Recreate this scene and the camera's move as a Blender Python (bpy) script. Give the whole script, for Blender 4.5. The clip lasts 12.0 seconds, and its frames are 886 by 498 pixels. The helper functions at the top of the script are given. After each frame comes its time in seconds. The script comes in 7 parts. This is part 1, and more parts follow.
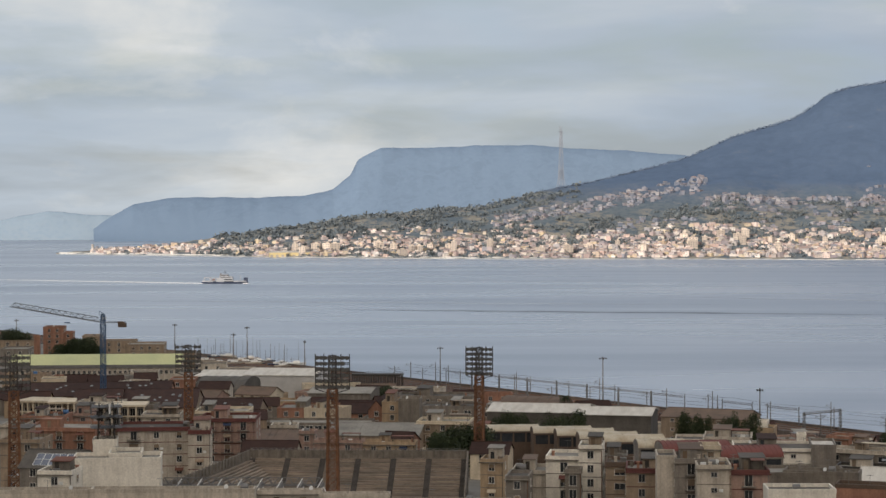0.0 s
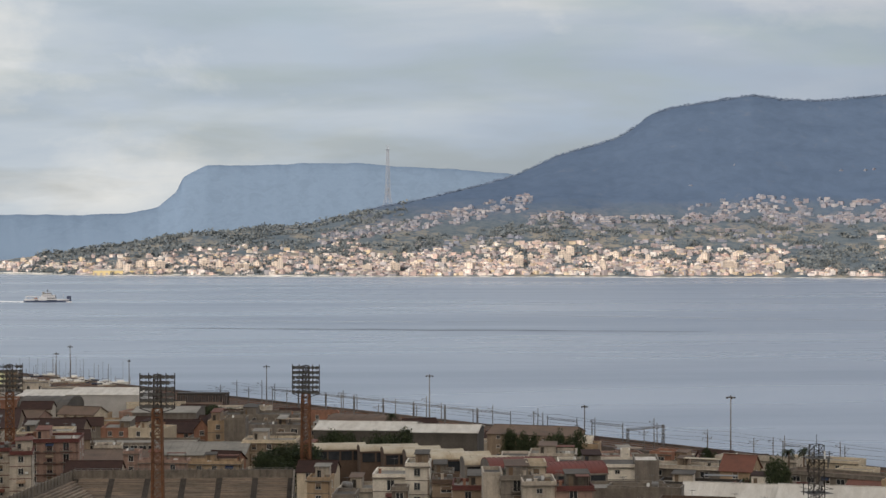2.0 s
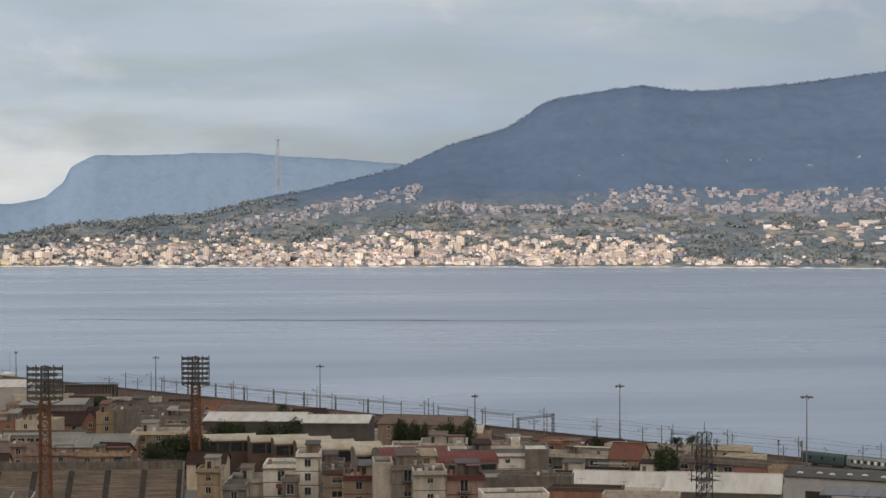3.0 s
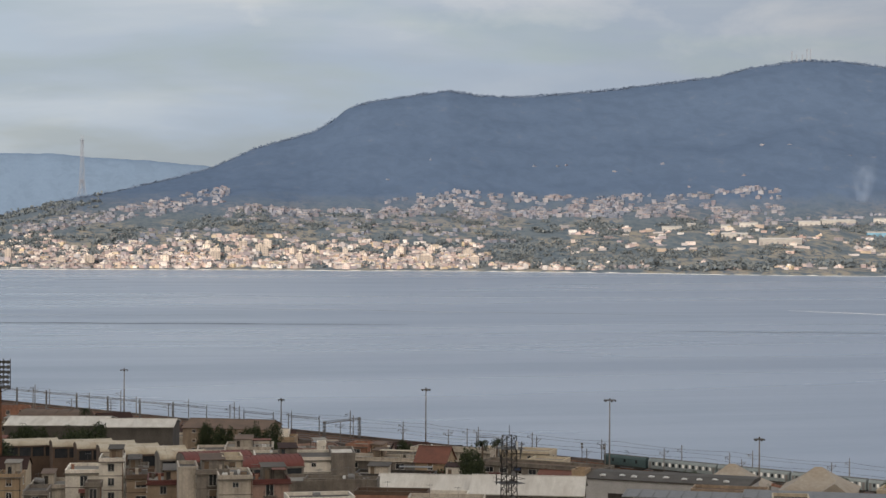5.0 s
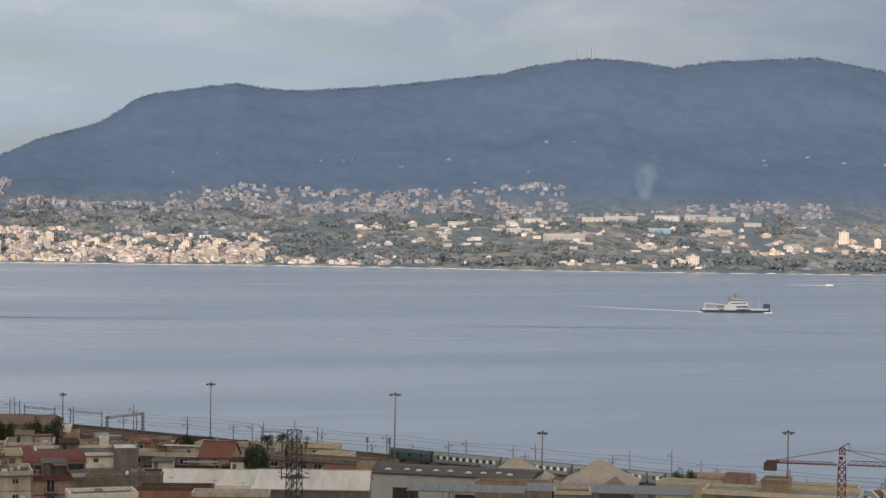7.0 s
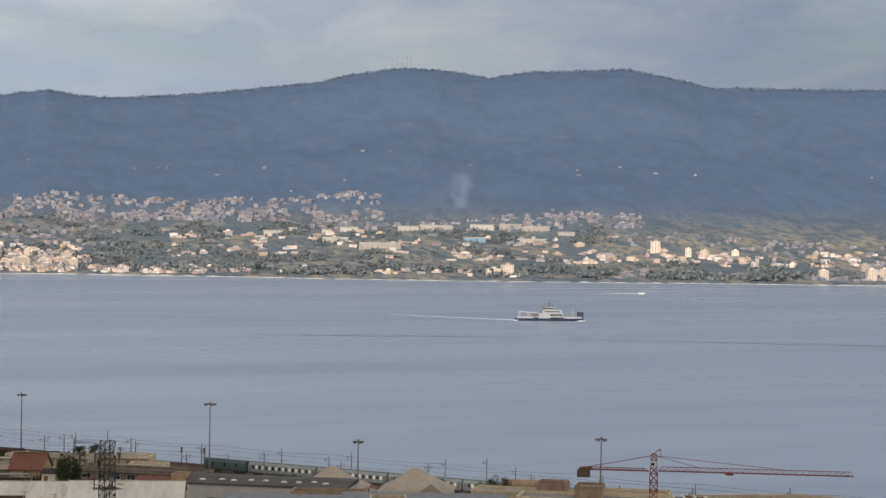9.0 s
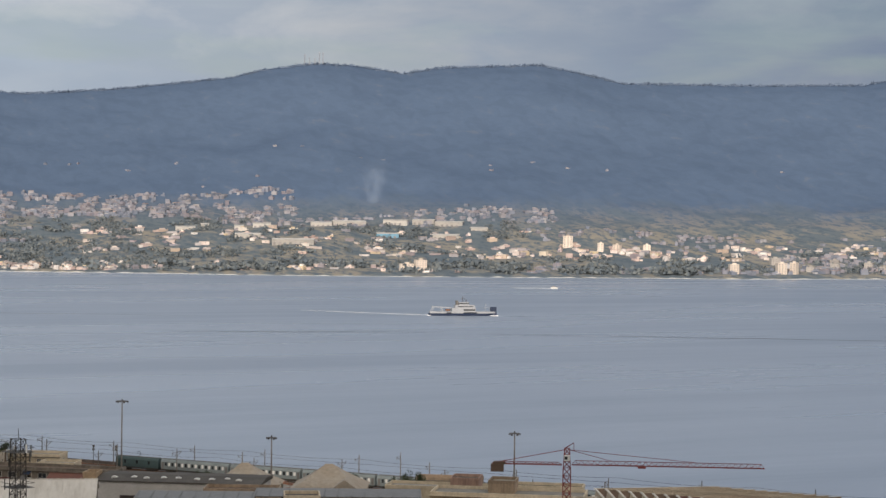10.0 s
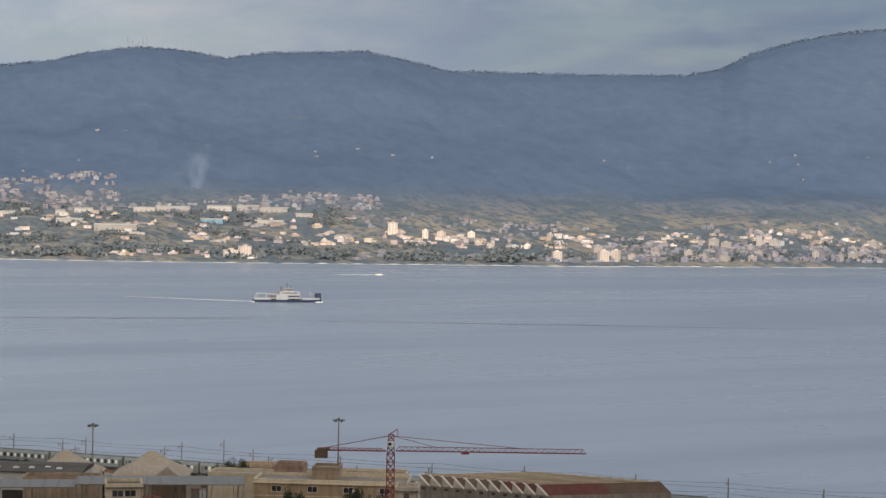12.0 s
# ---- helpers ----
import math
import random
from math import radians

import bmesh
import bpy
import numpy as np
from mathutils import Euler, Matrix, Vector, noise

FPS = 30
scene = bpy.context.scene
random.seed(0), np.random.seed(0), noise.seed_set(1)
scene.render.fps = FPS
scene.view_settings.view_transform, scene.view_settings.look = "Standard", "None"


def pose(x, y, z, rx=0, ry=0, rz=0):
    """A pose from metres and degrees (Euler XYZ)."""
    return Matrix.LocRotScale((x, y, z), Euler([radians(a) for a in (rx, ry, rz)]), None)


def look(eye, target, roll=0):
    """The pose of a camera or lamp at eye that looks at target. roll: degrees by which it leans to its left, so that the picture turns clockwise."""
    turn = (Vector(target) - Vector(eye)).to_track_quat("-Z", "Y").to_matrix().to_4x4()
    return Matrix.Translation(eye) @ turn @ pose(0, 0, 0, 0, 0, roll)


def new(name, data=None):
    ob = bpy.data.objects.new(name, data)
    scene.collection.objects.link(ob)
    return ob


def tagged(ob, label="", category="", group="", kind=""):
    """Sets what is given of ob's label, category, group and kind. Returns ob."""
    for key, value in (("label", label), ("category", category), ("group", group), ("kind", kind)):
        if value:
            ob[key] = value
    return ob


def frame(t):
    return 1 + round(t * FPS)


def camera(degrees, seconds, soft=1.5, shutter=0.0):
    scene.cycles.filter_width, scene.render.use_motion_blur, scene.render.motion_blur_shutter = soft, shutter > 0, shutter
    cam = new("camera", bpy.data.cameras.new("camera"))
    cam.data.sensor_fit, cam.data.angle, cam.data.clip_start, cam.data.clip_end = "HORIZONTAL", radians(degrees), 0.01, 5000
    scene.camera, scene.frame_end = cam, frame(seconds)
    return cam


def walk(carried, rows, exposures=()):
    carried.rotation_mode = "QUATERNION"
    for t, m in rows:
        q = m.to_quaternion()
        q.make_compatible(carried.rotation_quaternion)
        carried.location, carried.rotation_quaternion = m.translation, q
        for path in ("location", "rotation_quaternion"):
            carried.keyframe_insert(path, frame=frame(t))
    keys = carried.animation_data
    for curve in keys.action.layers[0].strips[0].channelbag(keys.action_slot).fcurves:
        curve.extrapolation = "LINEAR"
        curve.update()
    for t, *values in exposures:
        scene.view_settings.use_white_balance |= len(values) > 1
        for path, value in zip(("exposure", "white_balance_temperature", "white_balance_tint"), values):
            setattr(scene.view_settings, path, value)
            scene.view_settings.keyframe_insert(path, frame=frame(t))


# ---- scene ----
# The camera stands on a hillside terrace above a harbour town and pans to the right.
# x to the right, y ahead, z above the sea.
EYE = Vector((0.0, 0.0, 87.0))
cam = camera(25.05, 12.0)
# seconds, bearing, pitch, roll in degrees
ROWS = [
    (0.0, 0.000, -1.315, -0.182),
    (0.5, 1.225, -1.320, -0.059),
    (1.0, 2.652, -1.046, 0.049),
    (1.5, 3.783, -0.809, 0.007),
    (2.0, 4.976, -0.810, -0.084),
    (2.5, 6.617, -1.060, -0.146),
    (4.5, 12.184, -0.906, 0.181),
    (5.0, 13.657, -0.990, 0.312),
    (5.5, 14.730, -1.131, 0.427),
    (6.0, 16.619, -1.345, 0.548),
    (6.5, 18.282, -1.270, 0.588),
    (7.0, 19.785, -1.091, 0.789),
    (7.5, 21.267, -0.998, 0.682),
    (9.5, 26.243, -0.766, 0.901),
    (10.0, 27.566, -0.863, 0.753),
    (10.5, 29.186, -1.022, 0.819),
    (11.0, 30.171, -1.151, 0.910),
    (11.5, 31.218, -1.204, 0.971),
    (12.0, 32.600, -1.170, 1.083),
]


def aim(bearing, pitch):
    b, p = radians(bearing), radians(pitch)
    return EYE + 100 * Vector((math.sin(b) * math.cos(p), math.cos(b) * math.cos(p), math.sin(p)))


walk(cam, [(t, look(EYE, aim(b, p), r)) for t, b, p, r in ROWS])

# ---- world, sun ----
# a low late sun: unseen hills added behind the terrace keep the near town in shade, the far shore is lit
SUN_BEARING, SUN_HEIGHT = 214.0, 15.0
world = bpy.data.worlds.new("sky")
scene.world = world
world.use_nodes = True
wt = world.node_tree
wt.nodes.clear()


def node(tree, kind, **values):
    n = tree.nodes.new(kind)
    for key, value in values.items():
        n.inputs[key.replace("_", " ")].default_value = value
    return n


def ramp(tree, fac, stops):
    n = tree.nodes.new("ShaderNodeValToRGB")
    while len(n.color_ramp.elements) < len(stops):
        n.color_ramp.elements.new(0.5)
    for e, (p, c) in zip(n.color_ramp.elements, stops):
        e.position, e.color = p, (*c, 1) if len(c) == 3 else c
    tree.links.new(fac, n.inputs["Fac"])
    return n.outputs["Color"]


def mixed(tree, fac, a, b, blend="MIX"):
    n = tree.nodes.new("ShaderNodeMix")
    n.data_type, n.blend_type = "RGBA", blend
    for value, socket in ((fac, n.inputs[0]), (a, n.inputs[6]), (b, n.inputs[7])):
        if isinstance(value, (int, float)):
            socket.default_value = value
        elif isinstance(value, tuple):
            socket.default_value = (*value, 1)
        else:
            tree.links.new(value, socket)
    return n.outputs[2]


def build_sky():
    out = wt.nodes.new("ShaderNodeOutputWorld")
    sky = wt.nodes.new("ShaderNodeTexSky")
    sky.sky_type, sky.sun_disc = "NISHITA", False
    sky.sun_elevation, sky.sun_rotation = radians(SUN_HEIGHT), radians(SUN_BEARING)
    sky.air_density, sky.dust_density = 1.0, 2.0
    clear = node(wt, "ShaderNodeBackground", Strength=0.09)
    wt.links.new(sky.outputs["Color"], clear.inputs["Color"])
    # layered grey cloud: long flat banks low down, softer lumps higher up
    tc = wt.nodes.new("ShaderNodeTexCoord")
    mp = node(wt, "ShaderNodeMapping", Scale=(4.0, 4.0, 19.0), Location=(2.3, 0.7, 0.15))
    wt.links.new(tc.outputs["Generated"], mp.inputs["Vector"])
    big = node(wt, "ShaderNodeTexNoise", Scale=1.1, Detail=6.0, Roughness=0.52, Distortion=0.35)
    wt.links.new(mp.outputs["Vector"], big.inputs["Vector"])
    tone = ramp(wt, big.outputs["Fac"], [(0.30, (0.365, 0.42, 0.49)), (0.45, (0.415, 0.465, 0.53)), (0.56, (0.475, 0.515, 0.56)), (0.69, (0.62, 0.615, 0.605))])
    # brighter to the open north-west, heavier cloud over the mountains
    sep = wt.nodes.new("ShaderNodeSeparateXYZ")
    wt.links.new(tc.outputs["Generated"], sep.inputs["Vector"])
    side = ramp(wt, sep.outputs["X"], [(0.0, (1.10, 1.12, 1.12)), (0.25, (0.95, 0.975, 1.01)), (0.65, (0.43, 0.49, 0.60))])
    mp2 = node(wt, "ShaderNodeMapping", Scale=(7.0, 7.0, 15.0), Location=(0.4, 1.9, 0.3))
    wt.links.new(tc.outputs["Generated"], mp2.inputs["Vector"])
    puff = node(wt, "ShaderNodeTexNoise", Scale=1.3, Detail=8.0, Roughness=0.58, Distortion=0.2)
    wt.links.new(mp2.outputs["Vector"], puff.inputs["Vector"])
    tone = mixed(wt, ramp(wt, puff.outputs["Fac"], [(0.54, (0, 0, 0)), (0.70, (0.55,) * 3)]), tone, (0.72, 0.70, 0.67))
    tone = mixed(wt, ramp(wt, puff.outputs["Fac"], [(0.30, (0.5,) * 3), (0.44, (0, 0, 0))]), tone, (0.40, 0.475, 0.555))
    # the heavy bank lies low over the mountains; higher up the cloud is even and lighter
    high = ramp(wt, sep.outputs["Z"], [(0.13, (0, 0, 0)), (0.40, (1, 1, 1))])
    side = mixed(wt, high, side, (1.25, 1.25, 1.26))
    tone = mixed(wt, 1.0, tone, side, "MULTIPLY")
    # thin bright cloud round the low sun behind the terrace
    turn = wt.nodes.new("ShaderNodeMath")
    turn.operation = "MULTIPLY_ADD"
    wt.links.new(sep.outputs["Y"], turn.inputs[0])
    turn.inputs[1].default_value, turn.inputs[2].default_value = -0.5, 0.5
    glow = ramp(wt, turn.outputs[0], [(0.30, (0, 0, 0)), (0.80, (1, 1, 1))])
    tone = mixed(wt, 1.0, tone, mixed(wt, glow, (1, 1, 1), (1.98, 1.64, 1.33)), "MULTIPLY")
    cloud = node(wt, "ShaderNodeBackground", Strength=1.02)
    wt.links.new(tone, cloud.inputs["Color"])
    fine = node(wt, "ShaderNodeTexNoise", Scale=2.2, Detail=5.0, Roughness=0.5, Distortion=0.3)
    wt.links.new(mp.outputs["Vector"], fine.inputs["Vector"])
    cover = ramp(wt, fine.outputs["Fac"], [(0.36, (0.7,) * 3), (0.55, (1.0,) * 3)])
    both = wt.nodes.new("ShaderNodeMixShader")
    wt.links.new(cover, both.inputs["Fac"])
    wt.links.new(clear.outputs[0], both.inputs[1])
    wt.links.new(cloud.outputs[0], both.inputs[2])
    wt.links.new(both.outputs[0], out.inputs["Surface"])


build_sky()
sun = new("sun", bpy.data.lights.new("sun", "SUN"))
sun.data.energy, sun.data.angle, sun.data.color = 3.4, radians(1.0), (1.0, 0.87, 0.74)
sb, sh = radians(SUN_BEARING), radians(SUN_HEIGHT)
sun.matrix_world = look(Vector((math.sin(sb) * math.cos(sh), math.cos(sb) * math.cos(sh), math.sin(sh))) * 100, (0, 0, 0))
scene.view_settings.exposure = 0.0


# ---- materials ----
def surface(name, colour, second=None, rough=0.8, scale=0.5, fine=6.0, amount=0.5, bump=0.0, metal=0.0, vary=0.0, stretch=(1, 1, 1), spec=0.3, streak=0.0):
    """A weathered surface: two tones by a broad noise, a finer grain over it, both in metres. vary: how far single pieces differ."""
    m = bpy.data.materials.new(name)
    m.use_nodes = True
    t = m.node_tree
    bs = t.nodes["Principled BSDF"]
    bs.inputs["Roughness"].default_value, bs.inputs["Metallic"].default_value = rough, metal
    bs.inputs["Specular IOR Level"].default_value = spec
    tc = t.nodes.new("ShaderNodeTexCoord")
    mp = node(t, "ShaderNodeMapping", Scale=stretch)
    t.links.new(tc.outputs["Object"], mp.inputs["Vector"])
    second = second or tuple(c * 0.62 for c in colour)
    n1 = node(t, "ShaderNodeTexNoise", Scale=scale, Detail=5.0, Roughness=0.6)
    n2 = node(t, "ShaderNodeTexNoise", Scale=fine, Detail=3.0, Roughness=0.6)
    t.links.new(mp.outputs["Vector"], n1.inputs["Vector"])
    t.links.new(mp.outputs["Vector"], n2.inputs["Vector"])
    f1 = ramp(t, n1.outputs["Fac"], [(0.38, (0, 0, 0)), (0.68, (amount,) * 3)])
    c1 = mixed(t, f1, colour, second)
    f2 = ramp(t, n2.outputs["Fac"], [(0.3, (0.82,) * 3), (0.7, (1.08,) * 3)])
    c2 = mixed(t, 1.0, c1, f2, "MULTIPLY")
    if streak:
        # rain streaks and patches run down the wall
        mp3 = node(t, "ShaderNodeMapping", Scale=(0.9, 0.9, 0.10))
        t.links.new(tc.outputs["Object"], mp3.inputs["Vector"])
        n3 = node(t, "ShaderNodeTexNoise", Scale=1.0, Detail=6.0, Roughness=0.7)
        t.links.new(mp3.outputs["Vector"], n3.inputs["Vector"])
        c2 = mixed(t, 1.0, c2, ramp(t, n3.outputs["Fac"], [(0.40, (1.06,) * 3), (0.66, (1 - streak,) * 3)]), "MULTIPLY")
    if vary:
        info = t.nodes.new("ShaderNodeObjectInfo")
        f3 = ramp(t, info.outputs["Random"], [(0.0, (1 - vary,) * 3), (1.0, (1 + vary * 0.4,) * 3)])
        c2 = mixed(t, 1.0, c2, f3, "MULTIPLY")
    t.links.new(c2, bs.inputs["Base Color"])
    if bump:
        b = node(t, "ShaderNodeBump", Strength=bump, Distance=0.05)
        t.links.new(n2.outputs["Fac"], b.inputs["Height"])
        t.links.new(b.outputs["Normal"], bs.inputs["Normal"])
    return m


def island_surface(name, stops, rough=0.85, tint=0.25):
    """For joined heaps of small pieces: every piece takes its own tone."""
    m = bpy.data.materials.new(name)
    m.use_nodes = True
    t = m.node_tree
    bs = t.nodes["Principled BSDF"]
    bs.inputs["Roughness"].default_value = rough
    bs.inputs["Specular IOR Level"].default_value = 0.2
    g = t.nodes.new("ShaderNodeNewGeometry")
    c = ramp(t, g.outputs["Random Per Island"], stops)
    tc = t.nodes.new("ShaderNodeTexCoord")
    n = node(t, "ShaderNodeTexNoise", Scale=0.02, Detail=4.0)
    t.links.new(tc.outputs["Object"], n.inputs["Vector"])
    f = ramp(t, n.outputs["Fac"], [(0.3, (1 - tint,) * 3), (0.7, (1.05,) * 3)])
    t.links.new(mixed(t, 1.0, c, f, "MULTIPLY"), bs.inputs["Base Color"])
    return m


def sea_surface():
    """Ruffled water whose pale base colour stands in for sky sheen and haze: long bands of calm and wind-roughened
    water, ripples in between.
    """
    m = bpy.data.materials.new("sea_water")
    m.use_nodes = True
    t = m.node_tree
    bs = t.nodes["Principled BSDF"]
    tc = t.nodes.new("ShaderNodeTexCoord")

    def banded(sx, sy, detail, rough, bend):
        mp = node(t, "ShaderNodeMapping", Scale=(sx, sy, 1.0), Rotation=(0, 0, radians(14)))
        t.links.new(tc.outputs["Object"], mp.inputs["Vector"])
        n = node(t, "ShaderNodeTexNoise", Scale=1.0, Detail=detail, Roughness=rough, Distortion=bend)
        t.links.new(mp.outputs["Vector"], n.inputs["Vector"])
        return n.outputs["Fac"]

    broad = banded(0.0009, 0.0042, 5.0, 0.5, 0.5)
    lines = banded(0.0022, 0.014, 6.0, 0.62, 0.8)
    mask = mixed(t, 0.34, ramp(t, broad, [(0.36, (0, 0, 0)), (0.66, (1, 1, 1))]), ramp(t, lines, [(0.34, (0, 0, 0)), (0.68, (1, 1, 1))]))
    # band tones put reflected sky brightness into the base colour
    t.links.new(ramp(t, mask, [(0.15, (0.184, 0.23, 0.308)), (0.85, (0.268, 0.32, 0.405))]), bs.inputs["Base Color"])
    t.links.new(ramp(t, mask, [(0.2, (0.34,) * 3), (0.8, (0.24,) * 3)]), bs.inputs["Roughness"])
    bs.inputs["IOR"].default_value = 1.33
    b = node(t, "ShaderNodeBump", Strength=0.14, Distance=1.2)
    t.links.new(banded(0.05, 0.16, 7.0, 0.6, 0.0), b.inputs["Height"])
    t.links.new(b.outputs["Normal"], bs.inputs["Normal"])
    return m


def hill_surface(name, low, field, wood, hazed_top_wood, h0, h1):
    """Wooded slope with distance haze put into its colours: tan fields and scrub low down, bluer closed wood higher up
    (heights in metres).
    """
    m = bpy.data.materials.new(name)
    m.use_nodes = True
    t = m.node_tree
    bs = t.nodes["Principled BSDF"]
    bs.inputs["Roughness"].default_value = 1.0
    bs.inputs["Specular IOR Level"].default_value = 0.0
    tc = t.nodes.new("ShaderNodeTexCoord")
    mp = node(t, "ShaderNodeMapping", Scale=(0.013, 0.006, 0.02))
    t.links.new(tc.outputs["Object"], mp.inputs["Vector"])
    n1 = node(t, "ShaderNodeTexNoise", Scale=1.0, Detail=6.0, Roughness=0.65)
    n2 = node(t, "ShaderNodeTexNoise", Scale=6.0, Detail=5.0, Roughness=0.7)
    for n in (n1, n2):
        t.links.new(mp.outputs["Vector"], n.inputs["Vector"])
    c1 = mixed(t, ramp(t, n1.outputs["Fac"], [(0.46, (0, 0, 0)), (0.57, (1, 1, 1))]), low, field)
    c2 = mixed(t, ramp(t, n2.outputs["Fac"], [(0.49, (0, 0, 0)), (0.58, (1, 1, 1))]), c1, wood)
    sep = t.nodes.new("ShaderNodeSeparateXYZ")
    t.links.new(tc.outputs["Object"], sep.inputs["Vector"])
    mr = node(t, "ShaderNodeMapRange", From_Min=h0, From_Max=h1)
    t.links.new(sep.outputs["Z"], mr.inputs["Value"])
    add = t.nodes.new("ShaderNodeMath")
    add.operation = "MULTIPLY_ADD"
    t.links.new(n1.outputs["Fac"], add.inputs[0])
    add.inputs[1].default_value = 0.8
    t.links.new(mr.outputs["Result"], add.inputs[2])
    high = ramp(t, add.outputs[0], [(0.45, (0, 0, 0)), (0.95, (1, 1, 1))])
    grain = mixed(t, ramp(t, n2.outputs["Fac"], [(0.35, (0, 0, 0)), (0.7, (1, 1, 1))]), hazed_top_wood, tuple(c * 1.14 for c in hazed_top_wood))
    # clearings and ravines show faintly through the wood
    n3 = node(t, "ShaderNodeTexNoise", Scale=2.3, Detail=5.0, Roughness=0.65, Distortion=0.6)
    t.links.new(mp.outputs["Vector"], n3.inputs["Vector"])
    grain = mixed(t, ramp(t, n3.outputs["Fac"], [(0.40, (0, 0, 0)), (0.52, (0.55,) * 3)]), tuple(c * 0.92 for c in hazed_top_wood), grain)
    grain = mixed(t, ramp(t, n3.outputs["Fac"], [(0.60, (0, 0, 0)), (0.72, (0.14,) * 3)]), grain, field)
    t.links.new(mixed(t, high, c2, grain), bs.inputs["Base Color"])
    return m


SEA = sea_surface()
# haze over the strait is mixed into the base colours, bluest in the upper wood
HILL = hill_surface("hazed_wooded_hillside", (0.135, 0.163, 0.185), (0.275, 0.255, 0.215), (0.10, 0.130, 0.16), (0.094, 0.136, 0.212), 60, 190)
# farther ranges: nearly flat blue, then paler, colours that paint thicker haze
FAR_HILL = hill_surface("hazed_plateau_wood", (0.160, 0.226, 0.322), (0.162, 0.228, 0.322), (0.158, 0.224, 0.318), (0.154, 0.219, 0.314), 20, 120)
HAZY_HILL = hill_surface("hazed_coast_wood", (0.26, 0.34, 0.43), (0.27, 0.345, 0.43), (0.245, 0.325, 0.42), (0.25, 0.33, 0.42), 20, 120)
GROUND = surface("town_ground", (0.20, 0.185, 0.165), (0.11, 0.105, 0.09), scale=0.06, fine=1.2, amount=0.9)


# ---- mesh helpers ----
def link(name, bm, material, parent=None, label="", smooth=False):
    me = bpy.data.meshes.new(name)
    bm.to_mesh(me)
    bm.free()
    for m in material if isinstance(material, (list, tuple)) else [material]:
        me.materials.append(m)
    if smooth:
        for p in me.polygons:
            p.use_smooth = True
    ob = new(name, me)
    if parent:
        ob.parent = parent
    if label:
        ob["label"] = label
    return ob


part = link


def thing(name, x, y, z, turn, label, category, group="", kind=""):
    """The base of a thing: an Empty at its foot; its parts are children."""
    ob = new(name)
    ob.matrix_basis = pose(x, y, z, 0, 0, turn)
    return tagged(ob, label, category, group, kind)


def box(bm, x0, x1, y0, y1, z0, z1, mat=0):
    v = [bm.verts.new(p) for p in ((x0, y0, z0), (x1, y0, z0), (x1, y1, z0), (x0, y1, z0), (x0, y0, z1), (x1, y0, z1), (x1, y1, z1), (x0, y1, z1))]
    for q in ((3, 2, 1, 0), (4, 5, 6, 7), (0, 1, 5, 4), (1, 2, 6, 5), (2, 3, 7, 6), (3, 0, 4, 7)):
        bm.faces.new([v[i] for i in q]).material_index = mat


def boxes(*rows):
    bm = bmesh.new()
    for r in rows:
        box(bm, *r)
    return bm


def bar(bm, a, b, w, mat=0, sides=4, w2=None):
    """A straight bar from a to b, w thick (w2 at its end)."""
    a, b = Vector(a), Vector(b)
    d = (b - a).normalized()
    s = d.cross(Vector((0, 0, 1)) if abs(d.z) < 0.9 else Vector((1, 0, 0))).normalized()
    u = d.cross(s)
    rings = []
    for p, k in ((a, w), (b, w if w2 is None else w2)):
        rings.append([bm.verts.new(p + (s * math.cos(q) + u * math.sin(q)) * k * 0.7071) for q in [math.tau * (i + 0.5) / sides for i in range(sides)]])
    for i in range(sides):
        j = (i + 1) % sides
        bm.faces.new((rings[0][i], rings[0][j], rings[1][j], rings[1][i])).material_index = mat
    bm.faces.new(rings[0][::-1]).material_index = mat
    bm.faces.new(rings[1]).material_index = mat


def bars(rows, w, sides=4):
    bm = bmesh.new()
    for a, b in rows:
        bar(bm, a, b, w, sides=sides)
    return bm


def grid(xs, ys, height, place=lambda a, b: (a, b)):
    """A sheet over two rulers; height(x, y) in metres."""
    bm = bmesh.new()
    rows = []
    for b in ys:
        row = []
        for a in xs:
            x, y = place(a, b)
            row.append(bm.verts.new((x, y, height(a, b))))
        rows.append(row)
    for r0, r1 in zip(rows, rows[1:]):
        for i in range(len(r0) - 1):
            bm.faces.new((r0[i], r0[i + 1], r1[i + 1], r1[i]))
    return bm


def polar(bearing, distance):
    b = radians(bearing)
    return distance * math.sin(b), distance * math.cos(b)


def steps(a, b, n):
    return [a + (b - a) * i / n for i in range(n + 1)]


def smooth(a, b, v):
    k = min(1.0, max(0.0, (v - a) / (b - a)))
    return k * k * (3 - 2 * k)


# ---- the land ----
# The near coast is straight: 0.8 x + 0.6 y is the distance from the terrace towards the water.
COAST = 568.0


def ground_height(x, y):
    c = 0.8 * x + 0.6 * y
    d = math.hypot(x, y)
    z = 3.2 + 12.5 * smooth(520, 250, c) + 14 * smooth(300, 120, d)
    if d < 260:
        z += 55.2 * smooth(190, 4, d) ** 1.6
    if c < -20:
        # unseen hills added behind the terrace, high enough to shade the near town
        z = max(z, 14 + 471 * min(1.0, (-20 - c) / 1080) + 14 * noise.fractal((x / 190, y / 190, 0.6), 1.0, 2.0, 4))
    if c > COAST - 8:
        z -= 8 * smooth(COAST - 8, COAST + 6, c)
    return z


def coast_xy(c, s):
    return 0.8 * c + 0.6 * s, 0.6 * c - 0.8 * s


